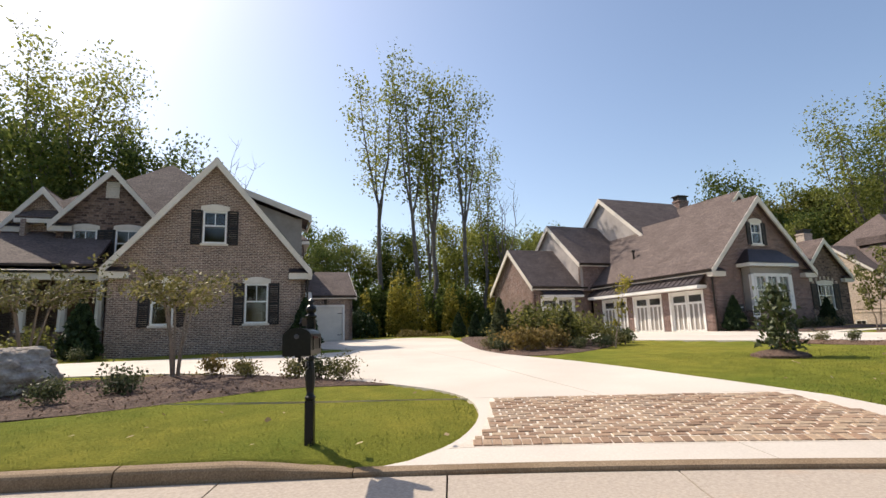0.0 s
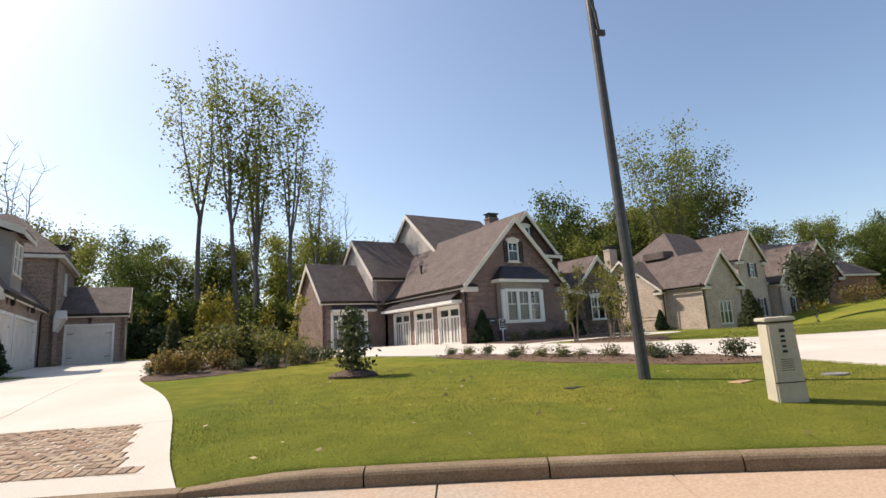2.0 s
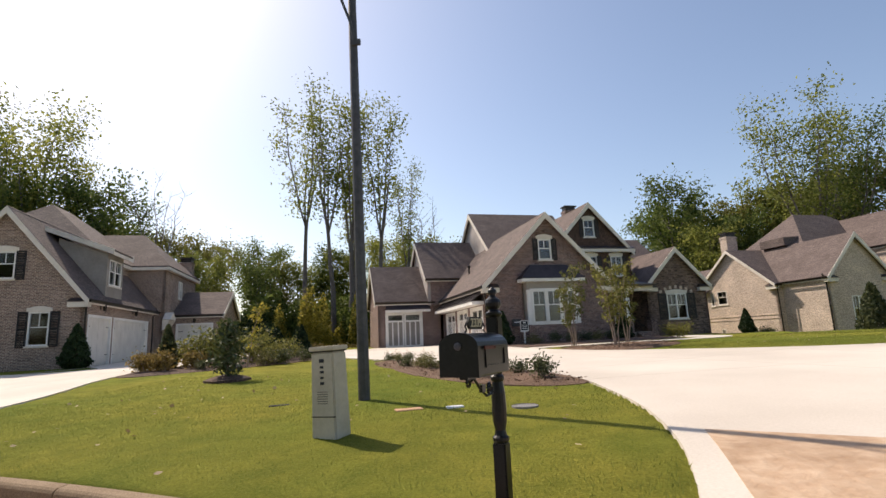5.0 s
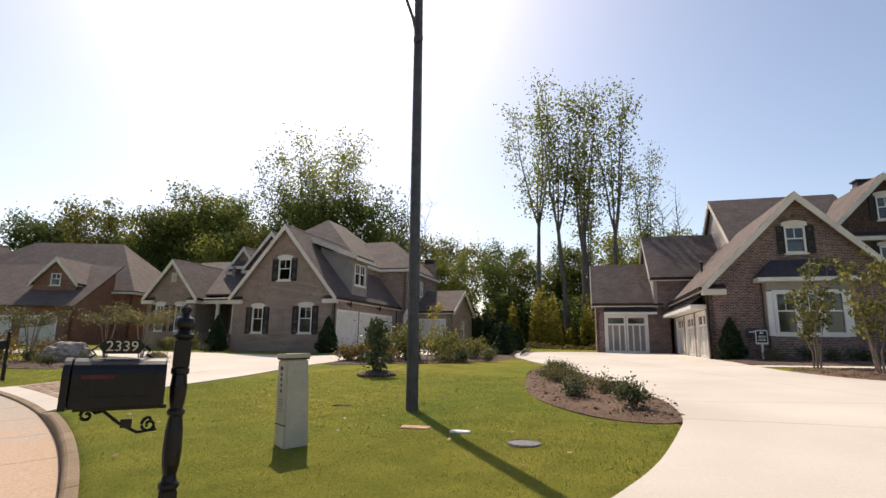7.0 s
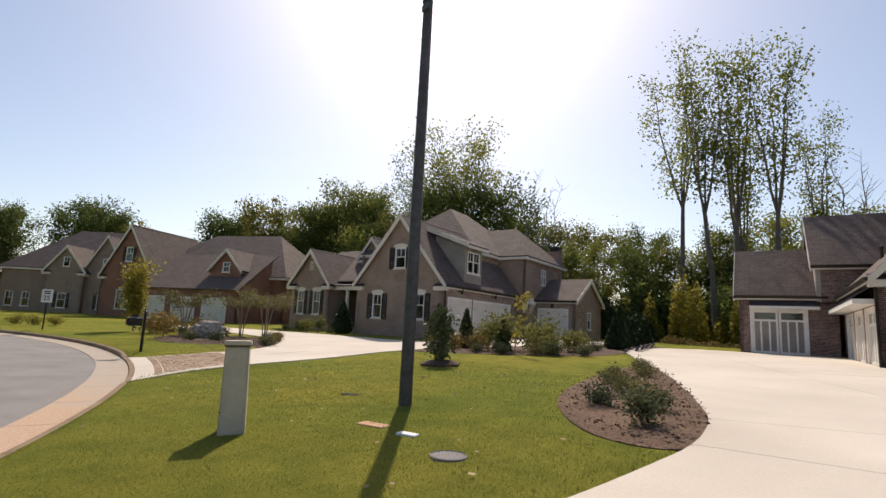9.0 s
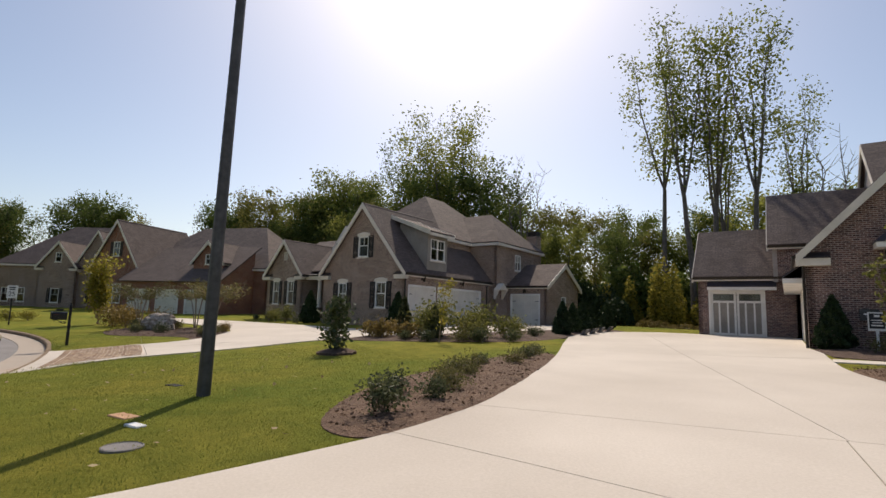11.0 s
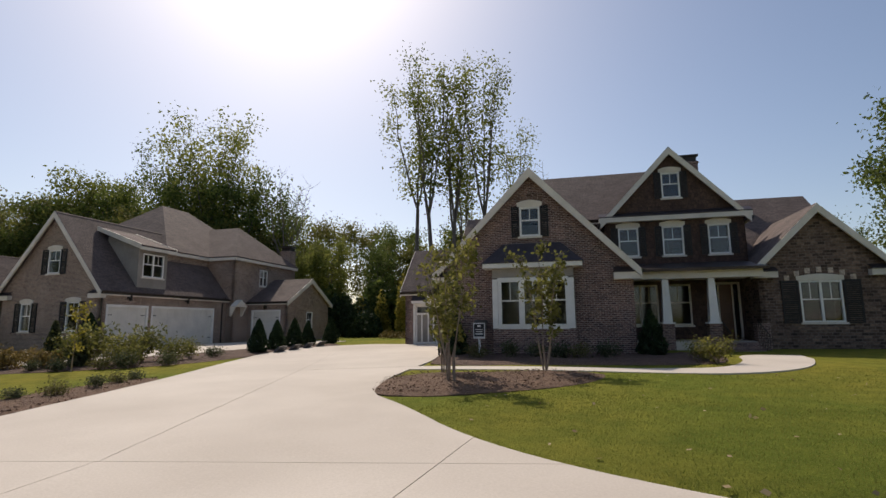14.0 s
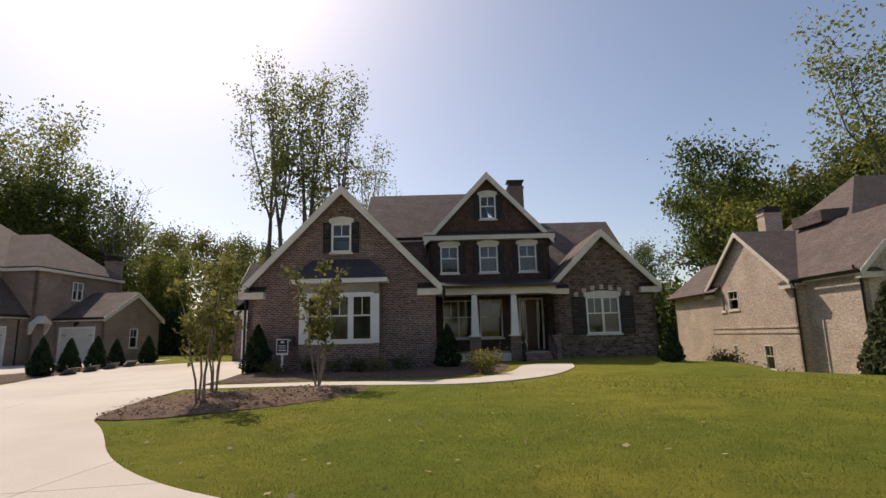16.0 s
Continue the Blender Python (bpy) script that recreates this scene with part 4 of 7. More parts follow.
    for a, b in ((6.85, 7.08), (7.78, 8.0)):
        c.block(bm, a, b, 0.06, 0.07, 1.5, 4.04)
    part("pane", bm, GLASS, door)
    for i in range(4):
        bm = bmesh.new()
        box(bm, 6.5, 7.75, 2.2 + 0.31 * i, 3.44, 0.72 + 0.15 * i, 0.86 + 0.15 * i)
        part("porch_step", bm, BRICK, h)
    for x in (6.42, 7.83):
        bm = bmesh.new()
        tube(bm, [(x, 2.25, 1.65), (x, 3.4, 2.2)], 0.02, 6)
        for i in range(7):
            t = i / 6
            tube(bm, [(x, 2.25 + 1.15 * t, 0.72), (x, 2.25 + 1.15 * t, 1.65 + 0.55 * t)], 0.011, 5)
        part("stair_rail", bm, IRON, h)
    # right gable
    g = Side(0, 4.25, 0)
    wall(h, g, gable_pts(10.8, 2.55, G - 0.2, 4.85, 7.3), [(9.88, 11.54, 2.14, 3.98)], STONE)
    window(h, g, 9.88, 11.54, 2.14, 3.98, mull=2, header=TRIM)
    shutter(h, g, 9.15, 9.82, 2.1, 4.0)
    shutter(h, g, 11.6, 12.25, 2.1, 4.0)
    for i in range(7):
        bm = bmesh.new()
        a = radians(60 + 10 * i)
        g.block(bm, 10.71 + 2.6 * math.cos(a) - 0.1, 10.71 + 2.6 * math.cos(a) + 0.1, -0.04, 0.02, 1.75 + 2.6 * math.sin(a), 1.98 + 2.6 * math.sin(a))
        part("arch_stone", bm, BRICK_CREAM, h)
    gable_roof(h, "y", 10.8, 2.55, 4.85, 7.44, 3.93, 10.5)
    wall(h, Side(8.25, 0, -90), rect_pts(-6.3, -4.25, G, 4.85), (), STONE)
    # right rear block
    wall(h, Side(13.35, 0, 90), [(4.25, 0.2), (17.0, 0.2), (17.0, 6.1), (12.9, 9.5), (7.3, 4.85), (4.25, 4.85)], (), BRICK)
    roof_slab(h, [(5.5, 12.9, 9.75), (14.0, 12.9, 9.75), (14.0, 6.6, 4.62), (5.5, 6.6, 4.62)])
    roof_slab(h, [(5.5, 12.9, 9.75), (14.0, 12.9, 9.75), (14.0, 17.6, 5.8), (5.5, 17.6, 5.8)])
    wall(h, Side(0, 17.2, 180), rect_pts(-13.35, 6.7, 0.2, 6.2), (), BRICK)
    chimney(h, 8.0, 14.2, 8.0, 13.2, 1.1, 0.8)
    # made-up floors inside, hiding the lit ground behind the panes
    for q in ((-5.25, 1.1, 0.1, 16.5, 0.8, 1.2), (1.95, 13.1, 6.6, 16.5, 0.8, 1.3), (8.5, 13.1, 4.5, 6.55, 0.8, 1.3), (-5.25, 1.8, 0.1, 12.0, 4.62, 4.8), (2.2, 13.1, 6.6, 16.5, 4.62, 4.8)):
        bm = bmesh.new()
        box(bm, *q)
        part("inner_floor", bm, DOOR_WOOD, h)
    # made-up partitions behind the windows that block light leaking through the shell
    for q in ((-5.2, 1.75, 2.4, 2.5, 1.21, 4.61), (2.1, 13.1, 8.6, 8.7, 1.31, 4.61), (-3.0, -0.2, 2.4, 2.5, 4.81, 6.8), (2.4, 8.1, 8.6, 8.7, 4.81, 7.5)):
        bm = bmesh.new()
        box(bm, *q)
        part("inner_wall", bm, SIDING, h)
    # roof vent pipe
    bm = bmesh.new()
    lathe(bm, [(0.07, 0), (0.07, 0.55), (0.12, 0.56), (0.12, 0.7), (0.03, 0.75)], 10, (-4.2, 7.2, 5.9))
    part("vent_pipe", bm, BRONZE, h)
    return h


# ------------------------------------------------------------------ the brick house with the front gable and side garage
def build_house_one():
    h = house_empty((-5.42, 23.17), 20.15, "weathered brown brick house with steep front gable and side garages", 0.04, 1.011)
    G = 0.7
    f = Side(0, 0.2, 0)
    lows = [(-6.88, -6.02, 2.0, 3.7), (-3.25, -2.28, 2.0, 3.74)]
    up = (-5.05, -4.08, 5.5, 6.95)
    wall(h, f, gable_pts(-4.57, 3.9, G, 4.66, 9.2), lows + [up], BRICK_GREY)
    for q in lows + [up]:
        window(h, f, *q, header=TRIM)
        shutter(h, f, q[0] - 0.47, q[0] - 0.03, q[2] - 0.06, q[3] + 0.02)
        shutter(h, f, q[1] + 0.03, q[1] + 0.47, q[2] - 0.06, q[3] + 0.02)
    gable_roof(h, "y", -4.57, 3.9, 4.66, 9.36, -0.1, 12.5, over=0.25)
    e = Side(-0.67, 0, 90)
    doors = [(0.55, 3.6), (3.85, 9.75)]
    wall(h, e, rect_pts(0.2, 11.2, G, 4.6), [(a, b, G + 0.13, 3.58) for a, b in doors], BRICK_GREY)
    for a, b in doors:
        garage_door(h, e, a, b, G + 0.14, 3.58)
    for s in (2.0, 6.8):
        sconce(h, e, s, 4.05)
    downspout(h, -0.6, 0.2, G, 4.4, (0, -1))
    downspout(h, -0.67, 10.6, G, 4.4, (1, 0))
    # shed dormer
    dm = Side(-0.72, 0, 90)
    wall(h, dm, rect_pts(2.6, 4.95, 4.7, 7.3), [(2.95, 4.65, 5.42, 6.95)], SIDING)
    window(h, dm, 2.95, 4.65, 5.42, 6.95, mull=2)
    for y in (2.6, 4.73):
        bm = bmesh.new()
        poly_prism(bm, [(-0.94, y, 5.0), (-0.94, y, 7.3), (-3.3, y, 8.15), (-3.3, y, 7.8)], (0, 0.22, 0))
        part("dormer_cheek", bm, SIDING, h)
    roof_slab(h, [(-0.3, 2.3, 7.42), (-0.3, 5.25, 7.42), (-3.9, 5.25, 8.75), (-3.9, 2.3, 8.75)])
    bm = bmesh.new()
    box(bm, -0.32, -0.26, 2.3, 5.25, 7.1, 7.3)
    part("dormer_fascia", bm, TRIM, h)
    for y in (2.24, 5.26):
        bm = bmesh.new()
        poly_prism(bm, [(-0.27, y, 7.45), (-3.9, y, 8.79), (-3.9, y, 8.5), (-0.27, y, 7.12)], (0, 0.05, 0))
        part("rake_board", bm, TRIM, h)
    # made-up floors inside that keep the rooms behind the panes dark
    for q in ((-8.3, -0.95, 0.5, 11.0, 0.8, 1.1), (-8.3, -0.95, 0.5, 11.0, 4.5, 4.7), (-13.8, -2.8, 11.3, 19.4, 0.8, 1.1), (-13.8, -8.5, 6.7, 11.2, 4.7, 4.9)):
        bm = bmesh.new()
        box(bm, *q)
        part("inner_floor", bm, DOOR_WOOD, h)
    # two storey block with hip roof
    body(h, -9.0, -0.05, 11.1, 19.6, G, 7.75, BRICK_GREY, "E")
    eb = Side(-0.05, 0, 90)
    wall(h, eb, rect_pts(11.1, 19.6, G, 7.75), [(14.4, 15.5, 5.6, 7.0)], BRICK_GREY)
    window(h, eb, 14.4, 15.5, 5.6, 7.0, mull=2)
    hip_roof(h, -9.0, -0.05, 11.1, 19.6, 7.75, 11.0, 0.3, 3.3)
    chimney(h, -0.95, 20.1, 0.7, 9.85, 1.0, 1.0, BRICK_GREY)
    # main block with high hip
    body(h, -14.0, -2.6, 6.4, 20.0, G, 7.6, BRICK_GREY, "S")
    hip_roof(h, -14.0, -2.6, 6.8, 20.0, 7.75, 12.66, 0.3, 5.4)
    s = Side(0, 6.3, 0)
    ups = [(-11.7, -10.66, 5.57, 7.12), (-9.84, -8.7, 5.57, 7.15)]
    wall(h, s, gable_pts(-10.1, 2.35, G, 7.7, 10.3), ups + [(-10.42, -9.8, 8.85, 9.75)], STONE)
    for q in ups:
        window(h, s, *q, header=TRIM)
        shutter(h, s, q[0] - 0.4, q[0] - 0.03, q[2], q[3])
        shutter(h, s, q[1] + 0.03, q[1] + 0.4, q[2], q[3])
    bm = bmesh.new()
    for i in range(9):
        s.block(bm, -10.42, -9.8, 0.0, 0.1, 8.86 + 0.098 * i, 8.93 + 0.098 * i)
    part("gable_vent", bm, TRIM, h)
    gable_roof(h, "y", -10.1, 2.35, 7.7, 10.44, 6.0, 12.0)
    t = Side(0, 7.0, 0)
    wall(h, t, gable_pts(-13.3, 1.35, G, 7.75, 9.2), [(-13.5, -12.7, 5.67, 6.9)], BRICK_GREY)
    window(h, t, -13.5, -12.7, 5.67, 6.9)
    gable_roof(h, "y", -13.3, 1.35, 7.75, 9.4, 6.7, 12.0)
    # left front gable
    g = Side(0.82, 2.7, 0)
    lw = [(-18.7, -17.85, 2.1, 4.1), (-16.75, -15.85, 2.1, 4.1)]
    wall(h, g, gable_pts(-17.2, 2.4, G, 4.95, 7.6), lw + [(-17.5, -16.95, 5.9, 6.7)], BRICK_GREY)
    for q in lw:
        window(h, g, *q, header=TRIM)
        shutter(h, g, q[0] - 0.37, q[0] - 0.03, q[2], q[3])
        shutter(h, g, q[1] + 0.03, q[1] + 0.37, q[2], q[3])
    bm = bmesh.new()
    for i in range(8):
        g.block(bm, -17.5, -16.95, 0.0, 0.1, 5.91 + 0.098 * i, 5.97 + 0.098 * i)
    part("gable_vent", bm, TRIM, h)
    gable_roof(h, "y", -16.38, 2.4, 4.95, 7.74, 2.36, 12.0)
    body(h, -18.78, -13.98, 2.7, 16.0, G, 4.95, BRICK_GREY, "S")
    roof_slab(h, [(-20.0, 9.5, 8.6), (-10.0, 9.5, 8.6), (-10.0, 3.6, 5.0), (-20.0, 3.6, 5.0)])
    # porch
    bm = bmesh.new()
    box(bm, -14.75, -8.5, 3.3, 6.28, 0.5, 1.05)
    part("porch_floor", bm, CONCRETE, h)
    roof_slab(h, [(-14.9, 2.9, 4.6), (-8.45, 2.9, 4.6), (-8.45, 6.29, 5.2), (-14.9, 6.29, 5.2)], GALV, 0.06, "porch_roof", "bright reflective metal porch roof")
    bm = bmesh.new()
    box(bm, -14.8, -8.5, 3.05, 3.4, 4.2, 4.5)
    part("porch_beam", bm, TRIM, h)
    for u in (-12.4, -10.9, -9.5):
        bm = bmesh.new()
        box(bm, u - 0.25, u + 0.25, 3.0, 3.5, 0.8, 1.9)
        part("column_pier", bm, STONE, h)
        bm = bmesh.new()
        lathe(bm, [(0.22, 1.9), (0.22, 2.0), (0.19, 2.02), (0.14, 4.1), (0.2, 4.12), (0.2, 4.2)], 8, (u, 3.25, 0))
        part("porch_column", bm, TRIM, h)
    bm = bmesh.new()
    box(bm, -11.6, -10.5, 6.1, 6.28, 1.06, 3.6)
    part("front_door", bm, DOOR_WOOD, h)
    # single garage wing
    w = Side(0, 13.1, 0)
    wall(h, w, rect_pts(-0.04, 3.5, G, 4.35), [(0.25, 2.95, G + 0.13, 3.53)], BRICK_GREY)
    garage_door(h, w, 0.25, 2.95, G + 0.14, 3.53)
    ee = Side(3.5, 0, 90)
    wall(h, ee, gable_pts(16.6, 3.5, G, 4.35, 6.15), [(16.2, 17.2, 1.9, 3.4)], BRICK_GREY)
    window(h, ee, 16.2, 17.2, 1.9, 3.4)
    wall(h, Side(0, 20.1, 180), rect_pts(-3.5, 0.0, G, 4.35), (), BRICK_GREY)
    gable_roof(h, "x", 16.6, 3.5, 4.35, 6.3, -0.03, 3.75, ends=(False, True), returns=False)
    sconce(h, w, 1.6, 3.75)
    # little entry hood beside the garage
    bm = bmesh.new()
    poly_prism(bm, [(0.5, 10.7, 3.75), (0.5, 12.2, 3.75), (0.5, 11.45, 4.3)], (-0.54, 0, 0))
    part("entry_hood", bm, TRIM, h)
    for y in (10.8, 12.1):
        bm = bmesh.new()
        poly_prism(bm, [(-0.04, y - 0.06, 3.0), (0.08, y - 0.06, 3.0), (0.45, y - 0.06, 3.74), (-0.04, y - 0.06, 3.74)], (0, 0.12, 0))
        part("hood_bracket", bm, TRIM, h)
    return h


# ------------------------------------------------------------------ neighbouring houses
def build_house_three():
    h = house_empty((20.06, 30.31), 21.54, "pale limewashed brick house with grey shingle roofs")
    G = -1.3
    w = Side(21.4, 0, -90)
    holes = [(-12.1, -10.95, 3.5, 4.75), (-12.95, -12.5, 3.45, 4.7), (-12.1, -11.6, -0.3, 1.3), (-8.9, -8.0, -0.1, 1.35)]
    wall(h, w, gable_pts(-10.1, 4.4, G, 4.95, 8.15), holes, BRICK_CREAM)
    for q in holes:
        window(h, w, *q, trim=TRIM)
    bm = bmesh.new()
    for z in (2.0, 2.3):
        w.block(bm, -14.45, -5.75, -0.04, -0.002, z, z + 0.09)
    part("band_course", bm, BRICK_CREAM, h)
    gable_roof(h, "x", 10.1, 4.4, 4.95, 8.35, 21.1, 31.0, over=0.2, rake=0.25)
    body(h, 21.4, 29.6, 5.7, 14.5, G, 4.95, BRICK_CREAM, "W")
    body(h, 21.4, 27.0, 14.5, 20.0, G, 5.0, BRICK_CREAM, "S")
    roof_slab(h, [(20.9, 12.9, 4.8), (20.9, 20.4, 4.8), (24.2, 20.4, 7.35), (24.2, 12.9, 7.35)])
    downspout(h, 21.4, 5.6, G, 4.8, (-0.6, -0.6))
    # front block with its own gable
    body(h, 22.0, 28.0, 1.8, 12.0, G, 5.2, BRICK_CREAM, "S")
    downspout(h, 22.0, 1.9, G, 5.1, (-1, 0))
    fr = Side(0, 1.8, 0)
    q = (24.0, 26.0, 1.3, 3.4)
    wall(h, fr, gable_pts(25.0, 3.0, G, 5.2, 8.1), [q], BRICK_CREAM)
    window(h, fr, *q, mull=3)
    gable_roof(h, "y", 25.0, 3.0, 5.2, 8.3, 1.5, 11.0, over=0.3)
    # high hip behind
    body(h, 23.0, 39.0, 4.0, 16.0, G, 5.4, BRICK_CREAM)
    hip_roof(h, 23.0, 39.0, 3.6, 16.0, 5.5, 11.75, 0.35, 6.4)
    bm = bmesh.new()
    poly_prism(bm, [(24.6, 7.2, 8.3), (26.4, 7.2, 8.3), (26.4, 7.2, 9.1), (24.6, 7.2, 9.0)], (0.0, 2.5, 0.0))
    part("roof_cricket", bm, ROOF, h)
    # right front gables
    for x, hw, y, ze, zr in ((33.5, 2.6, 3.2, 8.0, 11.0), (40.5, 3.6, 2.4, 5.6, 9.4)):
        sd = Side(0, y, 0)
        hs = [(x - 1.4, x - 0.5, 1.8, 3.7), (x + 0.5, x + 1.4, 1.8, 3.7)] + ([(x - 0.5, x + 0.5, 5.9, 7.4)] if ze > 7 else [])
        wall(h, sd, gable_pts(x, hw, 0, ze, zr - 0.2), hs, BRICK_CREAM)
        for q in hs:
            window(h, sd, *q)
            shutter(h, sd, q[0] - 0.36, q[0] - 0.03, q[2], q[3])
            shutter(h, sd, q[1] + 0.03, q[1] + 0.36, q[2], q[3])
        gable_roof(h, "y", x, hw, ze, zr, y - 0.3, 14.0)
        wall(h, Side(x - hw, 0, -90), rect_pts(-14, -y, 0, ze), (), BRICK_CREAM)
        wall(h, Side(x + hw, 0, 90), rect_pts(y, 14, 0, ze), (), BRICK_CREAM)
    chimney(h, 27.6, 16.4, 5.0, 11.35, 1.3, 0.9, BRICK_CREAM)
    return h


def build_neighbour(o, deg, brick, label, wide=16.0, deep=12.0, z0=0.5, eave=5.4, top=10.0, gables=((3.0, 3.0, 8.6), (-3.5, 2.4, 7.6)), storeys=1):
    """A house with a high hip and front gables, seen from afar."""
    h = house_empty(o, deg, label)
    body(h, -wide / 2, wide / 2, 0, deep, z0, eave, brick, "S")
    hip_roof(h, -wide / 2, wide / 2, 0, deep, eave + 0.1, top, 0.35, deep / 2 * 0.8)
    front = Side(0, 0, 0)
    xs = [wide * k for k in (-0.42, -0.3, 0.36, 0.45)]
    holes = [(x - 0.5, x + 0.5, z0 + 1.3, z0 + 3.1) for x in xs]
    wall(h, front, rect_pts(-wide / 2, wide / 2, z0, eave), holes, brick)
    for q in holes:
        window(h, front, *q)
    for i, (x, hw, zr) in enumerate(gables):
        y = -1.2 - 0.5 * i
        sd = Side(0, y, 0)
        q = (x - 0.55, x + 0.55, z0 + 1.3, z0 + 3.1)
        u = (x - 0.4, x + 0.4, eave + 0.3, eave + 1.5)
        wall(h, sd, gable_pts(x, hw, z0, eave, zr - 0.12), [q, u], brick)
        window(h, sd, *q)
        window(h, sd, *u)
        shutter(h, sd, q[0] - 0.4, q[0] - 0.03, q[2], q[3])
        shutter(h, sd, q[1] + 0.03, q[1] + 0.4, q[2], q[3])
        gable_roof(h, "y", x, hw, eave, zr, y - 0.3, deep / 2)
        for k, ang in ((-1, -90), (1, 90)):
            wall(h, Side(x + k * hw, 0, ang), rect_pts(y, 0, z0, eave) if k > 0 else rect_pts(0, -y, z0, eave), (), brick)
    return h


build_house_two()
build_house_one()
build_house_three()
build_neighbour((63.5, 49.0), 8, BRICK_RED, "red brick house with grey hip roof", 15, 13, 1.6, 6.2, 11.0, ((-3.5, 3.2, 10.0),))


def build_garage_house():
    """The brick house down the street: hip roof, tall left gable, long low roof over three garage doors."""
    h = house_empty((-41.2, 14.2), 39, "red brick house with broad hip roof and three tan garage doors")
    body(h, -11, 10, 2.0, 16, 0.4, 6.0, BRICK_RED)
    hip_roof(h, -11, 10, 2.0, 16, 6.1, 12.0, 0.35, 6.0)
    g = Side(0, -1.2, 0)
    up, low = (-8.9, -7.9, 7.2, 8.9), (-9.6, -7.2, 1.8, 4.0)
    wall(h, g, gable_pts(-8.4, 3.6, 0.4, 6.0, 11.3), [up, low], BRICK_RED)
    window(h, g, *up)
    window(h, g, *low, mull=2)
    shutter(h, g, up[0] - 0.4, up[0] - 0.03, up[2], up[3])
    shutter(h, g, up[1] + 0.03, up[1] + 0.4, up[2], up[3])
    gable_roof(h, "y", -8.4, 3.6, 6.0, 11.5, -1.5, 9.0)
    for x, ang in ((-12.0, -90), (-4.8, 90)):
        wall(h, Side(x, 0, ang), rect_pts(-2.0, 1.2, 0.4, 6.0) if ang < 0 else rect_pts(-1.2, 2.0, 0.4, 6.0), (), BRICK_RED)
    f = Side(0, -3.4, 0)
    doors = [(-3.6, -0.6), (0.2, 3.2), (4.0, 7.0)]
    wall(h, f, rect_pts(-4.6, 8.2, 0.4, 4.3), [(a, b, 0.5, 3.4) for a, b in doors], BRICK_RED)
    for a, b in doors:
        garage_door(h, f, a, b, 0.5, 3.4)
    wall(h, Side(8.2, 0, 90), [(-3.4, 0.4), (2.0, 0.4), (2.0, 8.0), (-3.4, 4.3)], (), BRICK_RED)
    wall(h, Side(-4.6, 0, -90), [(-2.0, 0.4), (3.4, 0.4), (3.4, 4.3), (-2.0, 8.0)], (), BRICK_RED)
    roof_slab(h, [(-4.9, -3.8, 4.25), (8.5, -3.8, 4.25), (8.5, 2.6, 8.6), (-4.9, 2.6, 8.6)])
    d = Side(0, -1.6, 0)
    q = (4.6, 5.5, 6.2, 7.3)
    wall(h, d, gable_pts(5.05, 1.9, 5.3, 6.7, 8.6), [q], BRICK_RED)
    window(h, d, *q)
    gable_roof(h, "y", 5.05, 1.9, 6.7, 8.8, -1.9, 5.0, returns=False)
    return h


build_garage_house()
build_neighbour((-58.9, 2.7), 56, BRICK_GREY, "grey brick house with pointed front gables", 17, 13, 0.3, 6.4, 12.4, ((5.0, 2.6, 11.0), (0.5, 2.4, 9.4)))
build_neighbour((-64.2, -17.0), 72, BRICK_RED, "dark red brick house shaded by trees", 16, 13, 0.3, 6.4, 12.6, ((4.0, 3.2, 10.6),))

# ------------------------------------------------------------------ trees and shrubs
def leaf_mesh(name, centres, size, rnd, mat, droop=0.3, shape=1.7, lie=1.0):
    """Many small leaves, four corners each, at the given places."""
    n = len(centres)
    c = np.array(centres, float)
    a = rnd.normal(size=(n, 3))
    a[:, 2] -= droop
    a[:, 2] *= lie
    a /= np.linalg.norm(a, axis=1)[:, None]
    b = np.cross(a, rnd.normal(size=(n, 3)) * (lie, lie, 1))
    b /= np.linalg.norm(b, axis=1)[:, None]
    s = size * rnd.uniform(0.6, 1.3, size=(n, 1))
    v = np.empty((n, 4, 3))
    v[:, 0], v[:, 2] = c - a * s * shape * 0.5, c + a * s * shape * 0.5
    v[:, 1], v[:, 3] = c + b * s * 0.5 + a * s * 0.1, c - b * s * 0.5 + a * s * 0.1
    me = bpy.data.meshes.new(name)
    me.from_pydata(v.reshape(-1, 3).tolist(), [], [(4 * i, 4 * i + 1, 4 * i + 2, 4 * i + 3) for i in range(n)])
    me.materials.append(mat)
    return me


